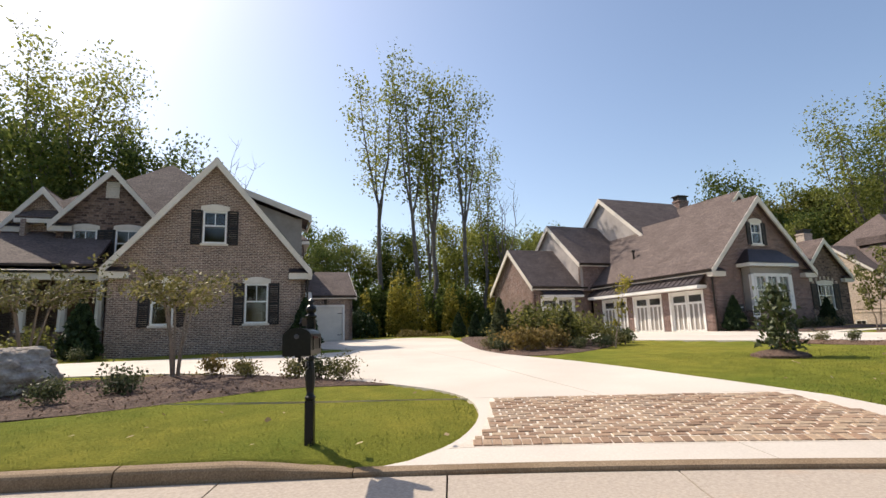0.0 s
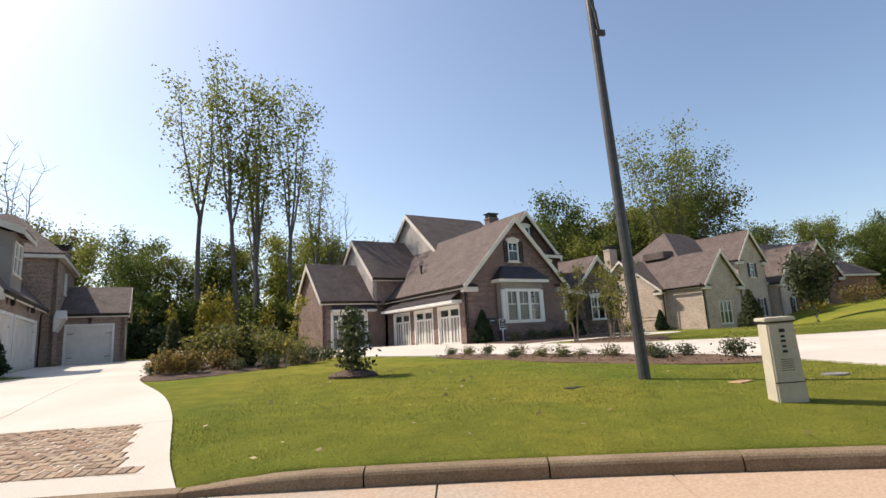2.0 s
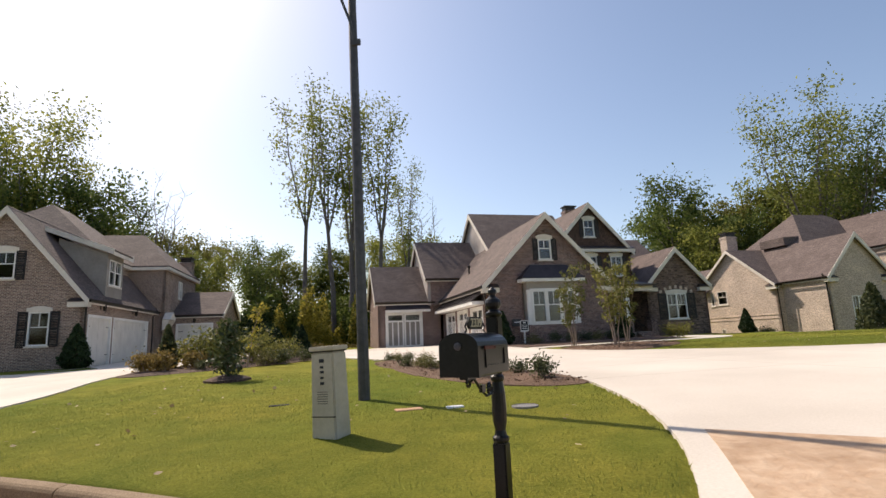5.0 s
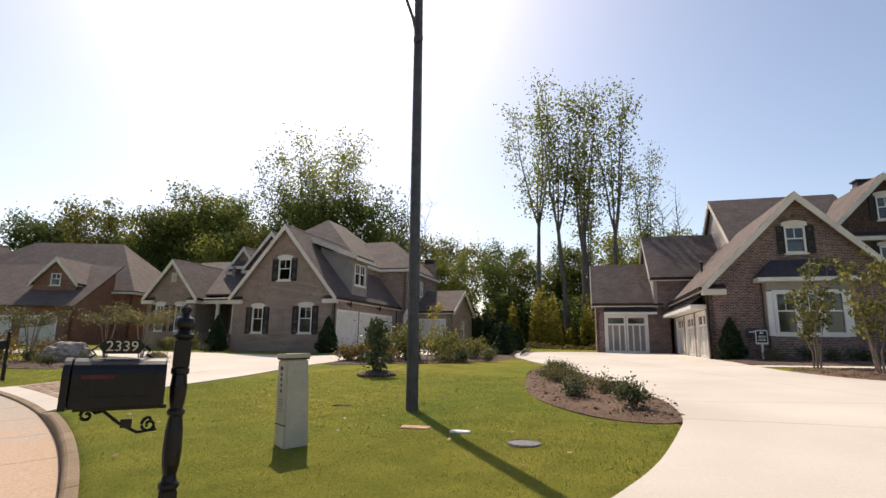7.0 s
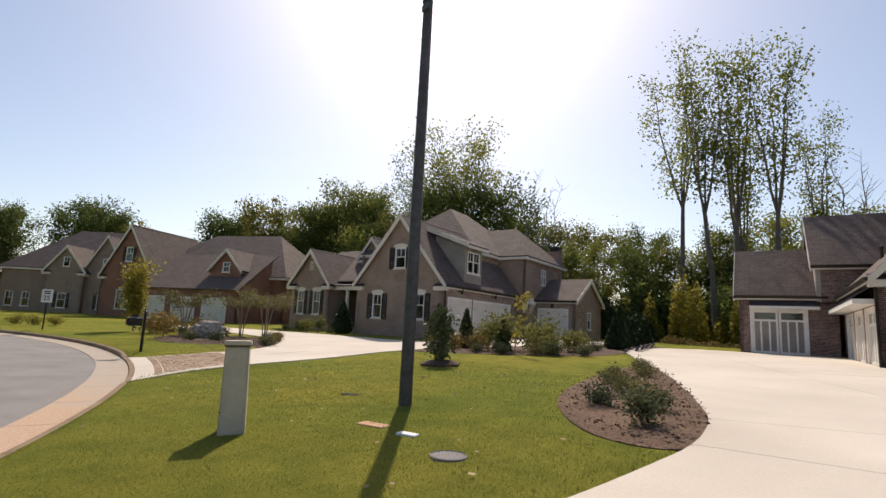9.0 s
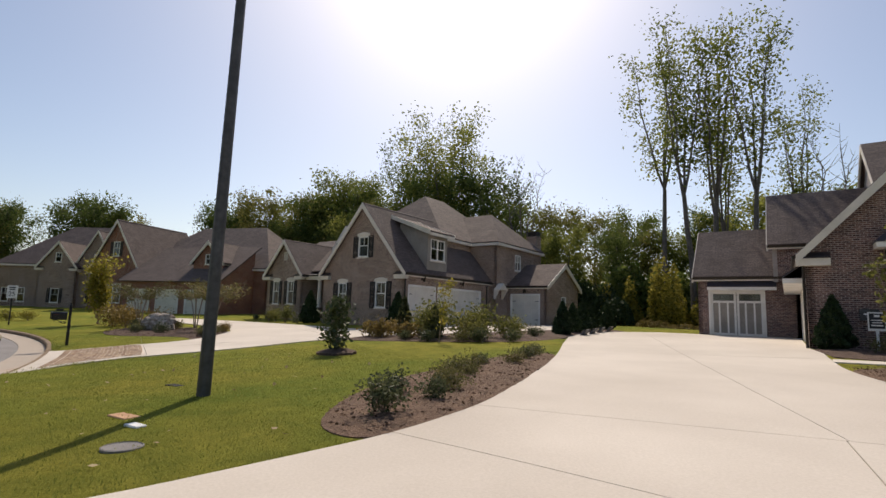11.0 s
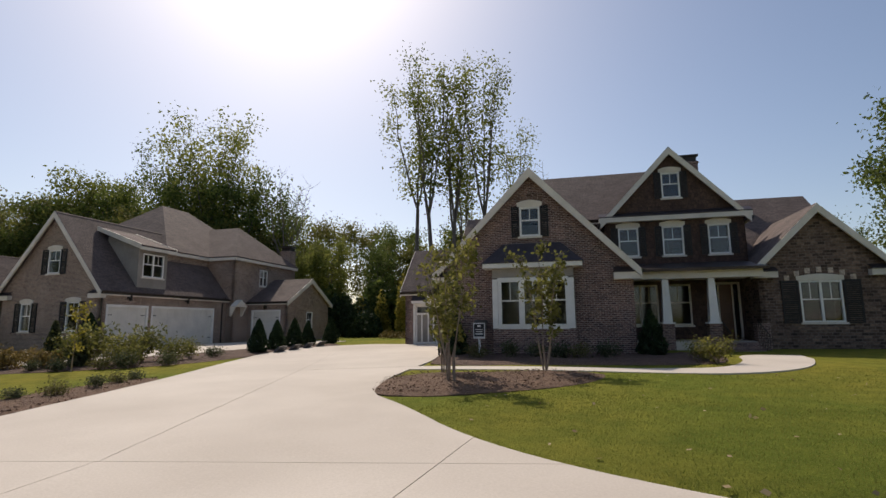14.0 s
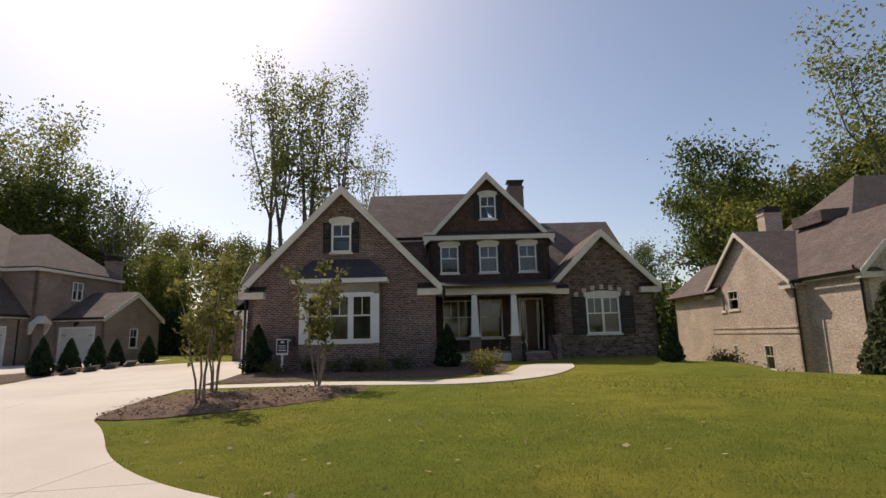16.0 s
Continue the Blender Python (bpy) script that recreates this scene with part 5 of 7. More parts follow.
def grow(height, first, spread, limbs, rnd, trunk_r, rise=0.6, forks=3, crook=0.25, flat=1.0):
    """Trunk and limbs as lines with radii, and the limb tips that carry leaves."""
    lines, tips = [], []
    k = 9
    wob = rnd.normal(size=(k + 1, 2)) * crook * 0.35
    wob[0] = 0
    trunk = [Vector((wob[:i + 1, 0].sum() * 0.6, wob[:i + 1, 1].sum() * 0.6, height * 0.93 * i / k)) for i in range(k + 1)]
    lines.append((trunk, [trunk_r * (1 - 0.88 * i / k) for i in range(k + 1)]))
    for i in range(limbs):
        t = first + (1 - first) * (i + rnd.uniform(0, 0.7)) / limbs
        t = min(t, 0.97)
        p = t * k
        j = min(int(p), k - 1)
        base = trunk[j].lerp(trunk[j + 1], p - j)
        az = i * 2.4 + rnd.uniform(-0.5, 0.5)
        prof = math.sin(math.pi * min(1, 0.12 + 0.88 * (1 - (t - first) / (1 - first)) ** 0.8)) * 0.75 + 0.25
        reach = spread * prof * rnd.uniform(0.65, 1.1)
        d = Vector((math.cos(az), math.sin(az), rise + rnd.uniform(-0.1, 0.35))).normalized()
        pts = [base]
        for m in range(4):
            d = (d + Vector((*(rnd.normal(size=2) * 0.16), rnd.uniform(-0.02, 0.14)))).normalized()
            pts.append(pts[-1] + d * reach / 4)
        r0 = trunk_r * (1 - 0.85 * t) * 0.55
        lines.append((pts, [r0 * (1 - 0.2 * m) for m in range(5)]))
        for q in range(forks):
            b = pts[2 + q % 3]
            e = (d + Vector(rnd.normal(size=3)) * 0.55).normalized()
            end = b + e * reach * rnd.uniform(0.25, 0.5)
            lines.append(([b, b.lerp(end, 0.5) + Vector((0, 0, 0.05 * reach)), end], [r0 * 0.45, r0 * 0.3, r0 * 0.12]))
            tips += [end, b.lerp(end, 0.55)]
        tips += [pts[4], pts[3]]
    tips.append(trunk[-1])
    return lines, tips


def tree_meshes(seed, height, first, spread, limbs, leaves, size, mat, trunk_r, clump=0.9, rise=0.6, forks=3, bark=None, crook=0.25):
    rnd = np.random.default_rng(seed)
    lines, tips = grow(height, first, spread, limbs, rnd, trunk_r, rise, forks, crook)
    bm = bmesh.new()
    for i, (pts, rad) in enumerate(lines):
        tube(bm, pts, list(rad), 8 if i == 0 else 5)
    trunk = finish(bm, bark or BARK, "trunk")
    per = max(1, leaves // len(tips))
    cs = []
    for t in tips:
        r = clump * rnd.uniform(0.6, 1.3)
        k = int(per * rnd.uniform(0.4, 1.6)) + 1
        g = rnd.normal(size=(k, 3)) * r * 0.5
        cs.append(np.array(t) + g * (1, 1, 0.8))
    crown = leaf_mesh("crown", np.concatenate(cs), size, rnd, mat)
    return trunk, crown


def place_tree(name, meshes, x, y, turn, size, label, group, sink=0.1, cat="tree"):
    root = empty(name, pose(x, y, ground_z(x, y) - sink, 0, 0, turn) @ Matrix.Scale(size, 4), label, cat, group)
    for n, me in zip(("trunk", "crown"), meshes):
        o = new(n, me)
        o.parent = root
    return root


RND = random.Random(11)


def vase_tree(seed, height, fork, spread, stems, leaves, size, mat, trunk_r, bark=None, clump=0.8, low=0.35, twigs=3):
    """A tall open tree: a bare trunk that splits into steep limbs, leaves sparse along their upper parts."""
    rnd = np.random.default_rng(seed)
    lines, tips = [], []
    top = Vector((rnd.normal() * 0.4, rnd.normal() * 0.4, height * fork))
    trunk = [Vector((0, 0, 0)).lerp(top, t) + Vector((*(rnd.normal(size=2) * 0.12), 0)) * (t > 0) for t in (0, 0.25, 0.5, 0.75, 1.0)]
    lines.append((trunk, [trunk_r * (1 - 0.42 * t) for t in (0, 0.25, 0.5, 0.75, 1.0)]))
    for i in range(stems):
        az = 2 * math.pi * (i + rnd.uniform(0, 0.5)) / stems
        reach = spread * rnd.uniform(0.45, 1.0)
        hgt = height * rnd.uniform(0.86, 1.0) - top.z
        start = trunk[4] if i % 2 == 0 else trunk[3].lerp(trunk[4], rnd.uniform(0.2, 1))
        pts = []
        for m in range(8):
            t = m / 7
            pts.append(start + Vector((math.cos(az) * reach * t ** 0.8, math.sin(az) * reach * t ** 0.8, (hgt + top.z - start.z) * t)) + Vector((*(rnd.normal(size=2) * 0.22 * t), 0)))
        r0 = trunk_r * 0.42
        lines.append((pts, [r0 * (1 - 0.9 * m / 7) for m in range(8)]))
        for m in range(2, 8):
            for q in range(twigs):
                b = pts[m].lerp(pts[m - 1], rnd.uniform(0, 1))
                a2 = rnd.uniform(0, 2 * math.pi)
                ln = spread * rnd.uniform(0.22, 0.5) * (1.15 - 0.4 * m / 7)
                end = b + Vector((math.cos(a2), math.sin(a2), rnd.uniform(0.6, 1.5))).normalized() * ln
                mid = b.lerp(end, 0.5) + Vector((0, 0, -0.06 * ln))
                rr = r0 * (1 - 0.85 * m / 7) * 0.4 + 0.012
                lines.append(([b, mid, end], [rr, rr * 0.7, rr * 0.25]))
                if m / 7 > low:
                    tips += [end, mid.lerp(end, 0.5)]
    bm = bmesh.new()
    for k, (pts, rad) in enumerate(lines):
        tube(bm, pts, list(rad), 8 if k == 0 else 5)
    tr = finish(bm, bark or BARK, "trunk")
    if not leaves:
        return (tr,)
    per = max(1, leaves // len(tips))
    cs = [np.array(t) + rnd.normal(size=(int(per * rnd.uniform(0.3, 1.7)) + 1, 3)) * clump * 0.5 for t in tips]
    return tr, leaf_mesh("crown", np.concatenate(cs), size, rnd, mat)


# the tall poplars behind the drives
TALL = [vase_tree(20 + i, 31.0, 0.46 - 0.05 * i, 3.9 - 0.35 * i, 4, 2500, 0.205, LEAF_POPLAR, 0.33, None, 1.35, 0.1, 2) for i in range(3)]
for i, (x, y, s, tw, k) in enumerate([(-6.9, 54.3, 1.0, 10, 0), (-2.8, 52.2, 0.98, 160, 1), (-0.9, 52.6, 1.03, 250, 2), (2.3, 53.0, 0.95, 20, 1), (-1.9, 56.5, 0.8, 70, 2), (4.2, 56.5, 0.72, 120, 2)]):
    place_tree("poplar_tree", TALL[k], x, y, tw, s, "tall thin poplar with sparse yellow-green leaves", "tall trees behind the houses")
BARE = vase_tree(31, 15.0, 0.4, 4.2, 4, 0, 0.2, LEAF_POPLAR, 0.2)
for x, y, s, tw in ((6.8, 57.0, 1.15, 40), (-20.5, 47.5, 1.25, 200)):
    place_tree("bare_tree", BARE, x, y, tw, s, "bare leafless tree with thin branches", "bare trees")

# broad woods behind
OAKS = [tree_meshes(40 + i, 15.0, 0.16, 5.0, 20, 9000, 0.21, (LEAF_OAK, LEAF_POPLAR, LEAF_OAK, LEAF_MYRTLE)[i], 0.26, 1.5, 0.7, 4, None, 0.4) for i in range(4)]
OPEN = [vase_tree(60 + i, 24.0, 0.3, 5.0, 6, 6200, 0.2, (LEAF_POPLAR, LEAF_OAK)[i], 0.34, None, 1.5, 0.0) for i in range(2)]


def wood(x0, y0, x1, y1, n, lo, hi, jitter=4.0, kinds=(0, 1, 2, 3), label="broad leafy tree at the wood's edge"):
    for i in range(n):
        t = (i + RND.uniform(0.1, 0.9)) / n
        x, y = x0 + (x1 - x0) * t + RND.uniform(-1, 1) * jitter * 0.4, y0 + (y1 - y0) * t + RND.uniform(-1, 1) * jitter
        place_tree("oak_tree", OAKS[kinds[RND.randrange(len(kinds))]], x, y, RND.uniform(0, 360), RND.uniform(lo, hi) / 15.0, label, "woods behind the houses")


def tall(spots, label="tall open-crowned tree above the roofs"):
    for k, (x, y, s) in enumerate(spots):
        place_tree("tall_tree", OPEN[k % 2], x, y, RND.uniform(0, 360), s, label, "tall trees behind the houses")


wood(-18, 60, 14, 64, 12, 9, 13, 3.0, (1, 3, 1, 0))
wood(-20, 50, -13, 53, 3, 8.5, 10.5, 2.0)
wood(-50, 40, -24, 52, 9, 12, 18)
wood(-62, 50, -24, 66, 8, 13, 18)
wood(-100, 30, -52, 46, 13, 15, 22)
wood(14, 76, 30, 76, 5, 8.5, 10.5)
wood(37, 70, 64, 68, 9, 13, 18)
wood(38, 60, 45, 63, 3, 11, 13, 2)
wood(58, 68, 125, 46, 14, 8.5, 12)
wood(70, 80, 110, 66, 6, 11, 13)
wood(-110, 18, -82, -14, 9, 13, 19)
wood(-94, 30, -62, 37, 6, 12, 15, 3.0, (0, 2))
tall([(-39, 47.5, 1.25), (-43.5, 47, 1.1), (-34, 47, 1.05), (-28, 50, 0.8), (-57, 43, 1.0), (-64, 42, 0.8), (-76, 38, 0.85)])
tall([(50, 58, 1.05), (56, 62, 1.05)])
wood(37.5, 73, 43, 74, 3, 14, 16.5, 2.0, (0, 2), "dense dark oak behind the brick house")
# unseen trees added across the street behind the walker, to darken the pane reflections
wood(-50, -42, 60, -48, 16, 13, 19, 5.0)

# thick undergrowth at the foot of the woods
def thicket(name, spots, n, size, mat, label):
    rnd = np.random.default_rng(77)
    cs = []
    for x, y, r, hgt in spots:
        k = int(n * r * hgt)
        a, q = rnd.uniform(0, 2 * np.pi, k), np.sqrt(rnd.uniform(0, 1, k)) * r
        lump = 0.55 + 0.45 * np.sin(a * 3 + x) * np.cos(q * 1.3 + y)
        z = rnd.uniform(0, 1, k) ** 0.6 * hgt * np.sqrt(np.maximum(0.05, 1 - (q / r) ** 2)) * (0.65 + 0.35 * lump)
        cs.append(np.column_stack([x + q * np.cos(a), y + q * np.sin(a), z + ground_z(x, y)]))
    ob = new(name, leaf_mesh(name, np.concatenate(cs), size, rnd, mat))
    return tagged(ob, label, "undergrowth", kind="stuff")


spots = [(-13 + 2.6 * i + RND.uniform(-1, 1), 52.5 + RND.uniform(-2, 2.5), RND.uniform(1.6, 2.8), RND.uniform(2.5, 7.0)) for i in range(10)]
thicket("undergrowth", spots, 260, 0.21, LEAF_OAK, "dense green undergrowth below the tall poplars")
spots = [(-9.5 + 1.0 * i + RND.uniform(-0.6, 0.6), 50.5 + RND.uniform(-2, 2), RND.uniform(0.4, 1.1), RND.uniform(1.2, 8.0)) for i in range(19)]
thicket("undergrowth", spots, 190, 0.15, LEAF_YELLOW, "yellowing saplings and vines below the tall poplars")
spots = [(-46 + 5 * i + RND.uniform(-1.5, 1.5), 42 + 1.6 * i + RND.uniform(-2, 2), 3.2, RND.uniform(5, 9)) for i in range(8)]
spots += [(18 + 5 * i + RND.uniform(-1.5, 1.5), 64 + RND.uniform(-2, 2), 3.4, RND.uniform(5, 10)) for i in range(10)]
spots += [(-100 + 6.5 * i, 21 + 2.4 * i, 4, RND.uniform(4, 8)) for i in range(9)]
spots += [(70 + 6 * i, 64 - 2.5 * i, 4, RND.uniform(5, 9)) for i in range(9)]
thicket("undergrowth", spots, 120, 0.32, LEAF_OAK, "shaded green undergrowth along the wood's edge")
spots = [(-10.5, 49.0, 2.2, 4.6), (-8.0, 47.5, 1.7, 3.2), (-13.2, 48.6, 2.0, 5.2)]
thicket("undergrowth", spots, 420, 0.16, LEAF_DARK, "rounded dark green bushes beside the small garage")
# low rusty growth at the edge of the drive
spots = [(-3.6 + 1.3 * i, 45.5 + RND.uniform(-0.7, 0.7), 0.9, RND.uniform(0.4, 0.9)) for i in range(9)]
thicket("undergrowth", spots, 700, 0.09, LEAF_RED, "low rusty weeds at the back of the driveway")


# ------------------------------------------------------------------ garden plants
def shrub_mesh(seed, r, hgt, n, size, mat, loose=0.35):
    rnd = np.random.default_rng(seed)
    bm = bmesh.new()
    ends = []
    for i in range(9):
        a, t = rnd.uniform(0, 6.28), rnd.uniform(0.3, 1.0)
        e = Vector((math.cos(a) * r * t, math.sin(a) * r * t, hgt * rnd.uniform(0.6, 1.0) * (1.15 - 0.5 * t)))
        tube(bm, [(0, 0, -0.03), e * 0.55 + Vector((0, 0, 0.05)), e], [0.012, 0.008, 0.003], 4)
        ends.append(np.array(e))
    stem = finish(bm, BARK_PALE, "stem")
    cs = []
    for e in ends:
        k = n // len(ends)
        cs.append(e * rnd.uniform(0.45, 1.08, size=(k, 1)) + rnd.normal(size=(k, 3)) * r * loose * (1, 1, 0.7))
    c = np.concatenate(cs)
    c[:, 2] = np.abs(c[:, 2]) + 0.02
    return stem, leaf_mesh("foliage", c, size, rnd, mat, -0.2)


def plant(name, meshes, spots, label, group, cat="shrub"):
    for x, y, s in spots:
        root = empty(name, pose(x, y, ground_z(x, y) + 0.03, 0, 0, RND.uniform(0, 360)) @ Matrix.Scale(s, 4), label, cat, group)
        for n, me in zip(("stem", "foliage"), meshes[RND.randrange(len(meshes))]):
            o = new(n, me)
            o.parent = root


def cone_mesh(seed, r, hgt, n, size, mat):
    rnd = np.random.default_rng(seed)
    bm = bmesh.new()
    tube(bm, [(0, 0, -0.05), (0, 0, hgt * 0.9)], [0.05, 0.01], 6)
    z = rnd.uniform(0, 1, n) ** 1.25
    a = rnd.uniform(0, 6.28, n)
    q = r * (1 - z) ** 0.75 * (0.72 + 0.2 * np.sin(a * 5 + z * 18) + rnd.uniform(0, 0.3, n)) * np.minimum(1, 0.55 + z * 4)
    return finish(bm, BARK, "stem"), leaf_mesh("foliage", np.column_stack([q * np.cos(a), q * np.sin(a), 0.03 + z * hgt]), size, rnd, mat, -0.8, 2.2)


SHRUBS = [shrub_mesh(90 + i, 0.32, 0.45, 760, 0.04, LEAF_SHRUB) for i in range(3)]
OLIVES = [shrub_mesh(95 + i, 0.34, 0.45, 760, 0.038, LEAF_OLIVE) for i in range(2)]
RUSTY = [shrub_mesh(98 + i, 0.4, 0.6, 620, 0.055, LEAF_RED) for i in range(2)]
TALLER = [shrub_mesh(101 + i, 0.5, 0.95, 900, 0.06, LEAF_MYRTLE) for i in range(2)]
CONES = [cone_mesh(105 + i, 0.6, 1.75, 3200, 0.075, LEAF_DARK) for i in range(2)]
CONE_GREEN = [cone_mesh(108, 0.45, 1.75, 2200, 0.08, LEAF_SHRUB)]
plant("shrub", OLIVES + SHRUBS, [(-5.5, 9.2, 1.1), (-5.9, 8.1, 0.9), (-2.7, 10.8, 0.95), (-2.2, 10.55, 1.0), (-1.7, 10.5, 0.95), (-4.0, 11.3, 0.8), (-7.6, 8.3, 0.9), (-8.6, 10.2, 1.0), (-9.6, 8.4, 1.1)], "low olive-green shrub in the mulch bed", "shrubs round the boulder")
plant("shrub", RUSTY, [(-5.1, 12.0, 0.75), (-4.3, 11.8, 0.6), (2.9, 16.3, 1.25), (3.5, 16.6, 1.3), (4.2, 17.4, 1.2), (2.5, 17.5, 1.2)], "rusty brown and yellow shrub in the bed", "rusty shrubs")
plant("shrub", TALLER, [(2.7, 18.9, 1.3), (3.6, 19.2, 1.6), (4.6, 18.6, 1.5), (5.4, 19.6, 1.3), (6.0, 21.2, 1.1), (5.7, 22.2, 0.9), (4.9, 20.6, 1.5), (6.4, 19.5, 0.9)], "yellow-green bushy shrub in the island bed", "island bed shrubs")
plant("shrub", SHRUBS + OLIVES, [(2.3, 16.9, 0.9), (1.9, 18.5, 0.9), (5.6, 17.4, 1.0), (6.4, 18.6, 1.2), (7.0, 19.2, 1.2), (7.3, 20.5, 1.1), (4.7, 17.0, 0.8), (5.8, 23.4, 1.1)], "small green shrub in the island bed", "island bed shrubs")
plant("shrub", SHRUBS + OLIVES[:1], [(17.0, 9.5, 0.95), (15.75, 10.35, 0.8), (16.45, 10.6, 0.7), (15.95, 11.25, 0.8), (15.15, 11.75, 0.75), (14.2, 12.75, 0.75), (14.75, 12.6, 0.55), (13.85, 13.4, 0.7), (13.65, 14.8, 0.75), (13.2, 14.1, 0.6), (12.9, 15.9, 0.7), (12.4, 16.6, 0.7), (11.9, 17.3, 0.65)], "small dark green shrub in pine straw", "shrubs along the driveway")
plant("shrub", OLIVES + SHRUBS, [(17.50, 26.90, 1.1), (18.65, 27.40, 1.2), (19.45, 27.70, 1.1), (20.25, 28.00, 1.2), (21.05, 28.20, 1.1), (22.05, 28.60, 1.2)], "clipped green shrub below the bay window", "foundation shrubs")
plant("shrub", TALLER, [(25.45, 27.90, 0.85), (24.95, 28.50, 0.8)], "bright green shrub beside the front walk", "foundation shrubs")
plant("evergreen_cone", CONES, [(15.85, 27.80, 1.05), (22.95, 30.70, 0.95), (31.3, 34.10, 0.85)], "dark conical evergreen against the brick wall", "foundation evergreens", "evergreen")
plant("evergreen_cone", CONES, [(4.6, 26.4, 0.95), (3.7, 28.2, 0.9), (2.7, 30.2, 0.95), (2.0, 31.8, 0.85), (1.0, 34.6, 0.95), (-6.0, 22.6, 1.25), (-13.9, 19.6, 1.3)], "dense conical evergreen at the drive's edge", "evergreen row", "evergreen")
plant("evergreen_cone", CONE_GREEN, [(2.3, 18.3, 1.0), (4.7, 18.4, 0.8)], "light green conical evergreen in the island bed", "evergreen row", "evergreen")
plant("shrub", SHRUBS + TALLER, [(-13.0, 18.4, 1.0), (-14.5, 18.0, 1.2), (-15.6, 17.6, 1.0), (-17.3, 17.6, 0.9), (-18.6, 17.0, 0.9)], "low shrub beside the neighbour's porch", "porch shrubs")
plant("shrub", [shrub_mesh(120, 0.9, 0.9, 1300, 0.09, LEAF_SHRUB)], [(33.5, 36.5, 0.7), (35.2, 35.5, 0.8), (36.5, 34.8, 0.7), (34.3, 36.0, 0.65), (38.0, 34.6, 0.85)], "rounded shrub below the pale brick wall", "neighbour's shrubs")
plant("evergreen_cone", [cone_mesh(121, 1.1, 3.4, 3600, 0.13, LEAF_SHRUB)], [(38.3, 33.2, 1.1)], "tall bushy evergreen at the pale house's corner", "neighbour's shrubs", "evergreen")
plant("shrub", [shrub_mesh(122, 0.7, 0.7, 900, 0.07, LEAF_YELLOW)], [(-23.8, 1.4, 0.8), (-23.3, 2.6, 0.8), (-24.6, 0.4, 0.8), (52.5, 41.0, 1.4)], "rounded yellow-green shrub by the street", "yellow shrubs")
plant("shrub", [shrub_mesh(123, 0.8, 0.9, 900, 0.07, LEAF_RED)], [(-12.5, 8.0, 1.2), (-13.8, 7.4, 1.1), (-15.0, 8.2, 1.2), (-11.4, 9.6, 1.0), (58.0, 42.0, 1.8), (61.0, 42.5, 1.8)], "reddish brown bushy shrub", "rusty shrubs")


def sapling(seed, hgt, stems, spread, n, size, mat, start=0.4):
    """Several slender stems from one root, leaves from part of the way up."""
    rnd = np.random.default_rng(seed)
    bm = bmesh.new()
    cs = []
    for i in range(stems):
        a = 6.28 * i / stems + rnd.uniform(-0.4, 0.4)
        pts = [Vector((math.cos(a) * (0.06 + spread * t ** 1.3), math.sin(a) * (0.06 + spread * t ** 1.3), hgt * t * (0.9 + 0.1 * math.cos(a)))) + Vector((*(rnd.normal(size=2) * 0.025), 0)) for t in (0, 0.2, 0.4, 0.6, 0.8, 1.0)]
        tube(bm, pts, [0.032, 0.027, 0.022, 0.015, 0.01, 0.004], 6)
        for k in range(12):
            t = rnd.uniform(start, 1.0)
            j = min(int(t * 5), 4)
            b = pts[j].lerp(pts[j + 1], t * 5 - j)
            a2 = rnd.uniform(0, 6.28)
            e = b + Vector((math.cos(a2), math.sin(a2), rnd.uniform(0.3, 1.2))).normalized() * spread * rnd.uniform(0.35, 0.9)
            tube(bm, [b, b.lerp(e, 0.5), e], [0.008, 0.006, 0.002], 4)
            m = n // (stems * 12)
            cs.append(np.array(b) + (np.array(e) - np.array(b)) * rnd.uniform(0.2, 1.05, size=(m, 1)) + rnd.normal(size=(m, 3)) * 0.09)
    return finish(bm, BARK_PALE, "trunk"), leaf_mesh("crown", np.concatenate(cs), size, rnd, mat, 0.4)


SAPS = [sapling(130 + i, 3.55, 4, 0.55, 1050, 0.085, LEAF_MYRTLE, 0.32) for i in range(3)]
for i, (x, y, s) in enumerate([(19.1, 22.5, 1.02), (20.59, 20.63, 1.0), (21.68, 23.76, 1.0)]):
    place_tree("crepe_myrtle", SAPS[i], x, y, 70 * i, s, "young multi-stemmed crepe myrtle in pine straw", "saplings before the house", 0.02)


def pollard(seed):
    """A crepe myrtle cut back to knuckles, with long arching shoots."""
    rnd = np.random.default_rng(seed)
    bm = bmesh.new()
    cs = []
    for i in range(5):
        a = 6.28 * i / 5 + rnd.uniform(-0.3, 0.3)
        top = Vector((math.cos(a) * 0.32, math.sin(a) * 0.32, rnd.uniform(1.55, 1.8)))
        tube(bm, [(math.cos(a) * 0.06, math.sin(a) * 0.06, -0.05), top * 0.5 + Vector((0, 0, 0.05)), top], [0.032, 0.027, 0.024], 6)
        for k in range(9):
            b = a + rnd.uniform(-1.6, 1.6)
            ln = rnd.uniform(0.6, 1.35)
            up = rnd.uniform(0.3, 1.0)
            pts = [top, top + Vector((math.cos(b) * ln * 0.5, math.sin(b) * ln * 0.5, up * ln * 0.62)), top + Vector((math.cos(b) * ln * 1.1, math.sin(b) * ln * 1.1, up * ln * 0.75))]
            tube(bm, pts, [0.012, 0.008, 0.003], 4)
            for q in range(40):
                t = rnd.uniform(0.05, 1) ** 0.8
                p = pts[0].lerp(pts[1], t * 2) if t < 0.5 else pts[1].lerp(pts[2], t * 2 - 1)
                cs.append(np.array(p) + rnd.normal(size=3) * 0.08)
    return finish(bm, BARK_PALE, "trunk"), leaf_mesh("crown", np.array(cs), 0.06, rnd, LEAF_OLIVE, 0.3)


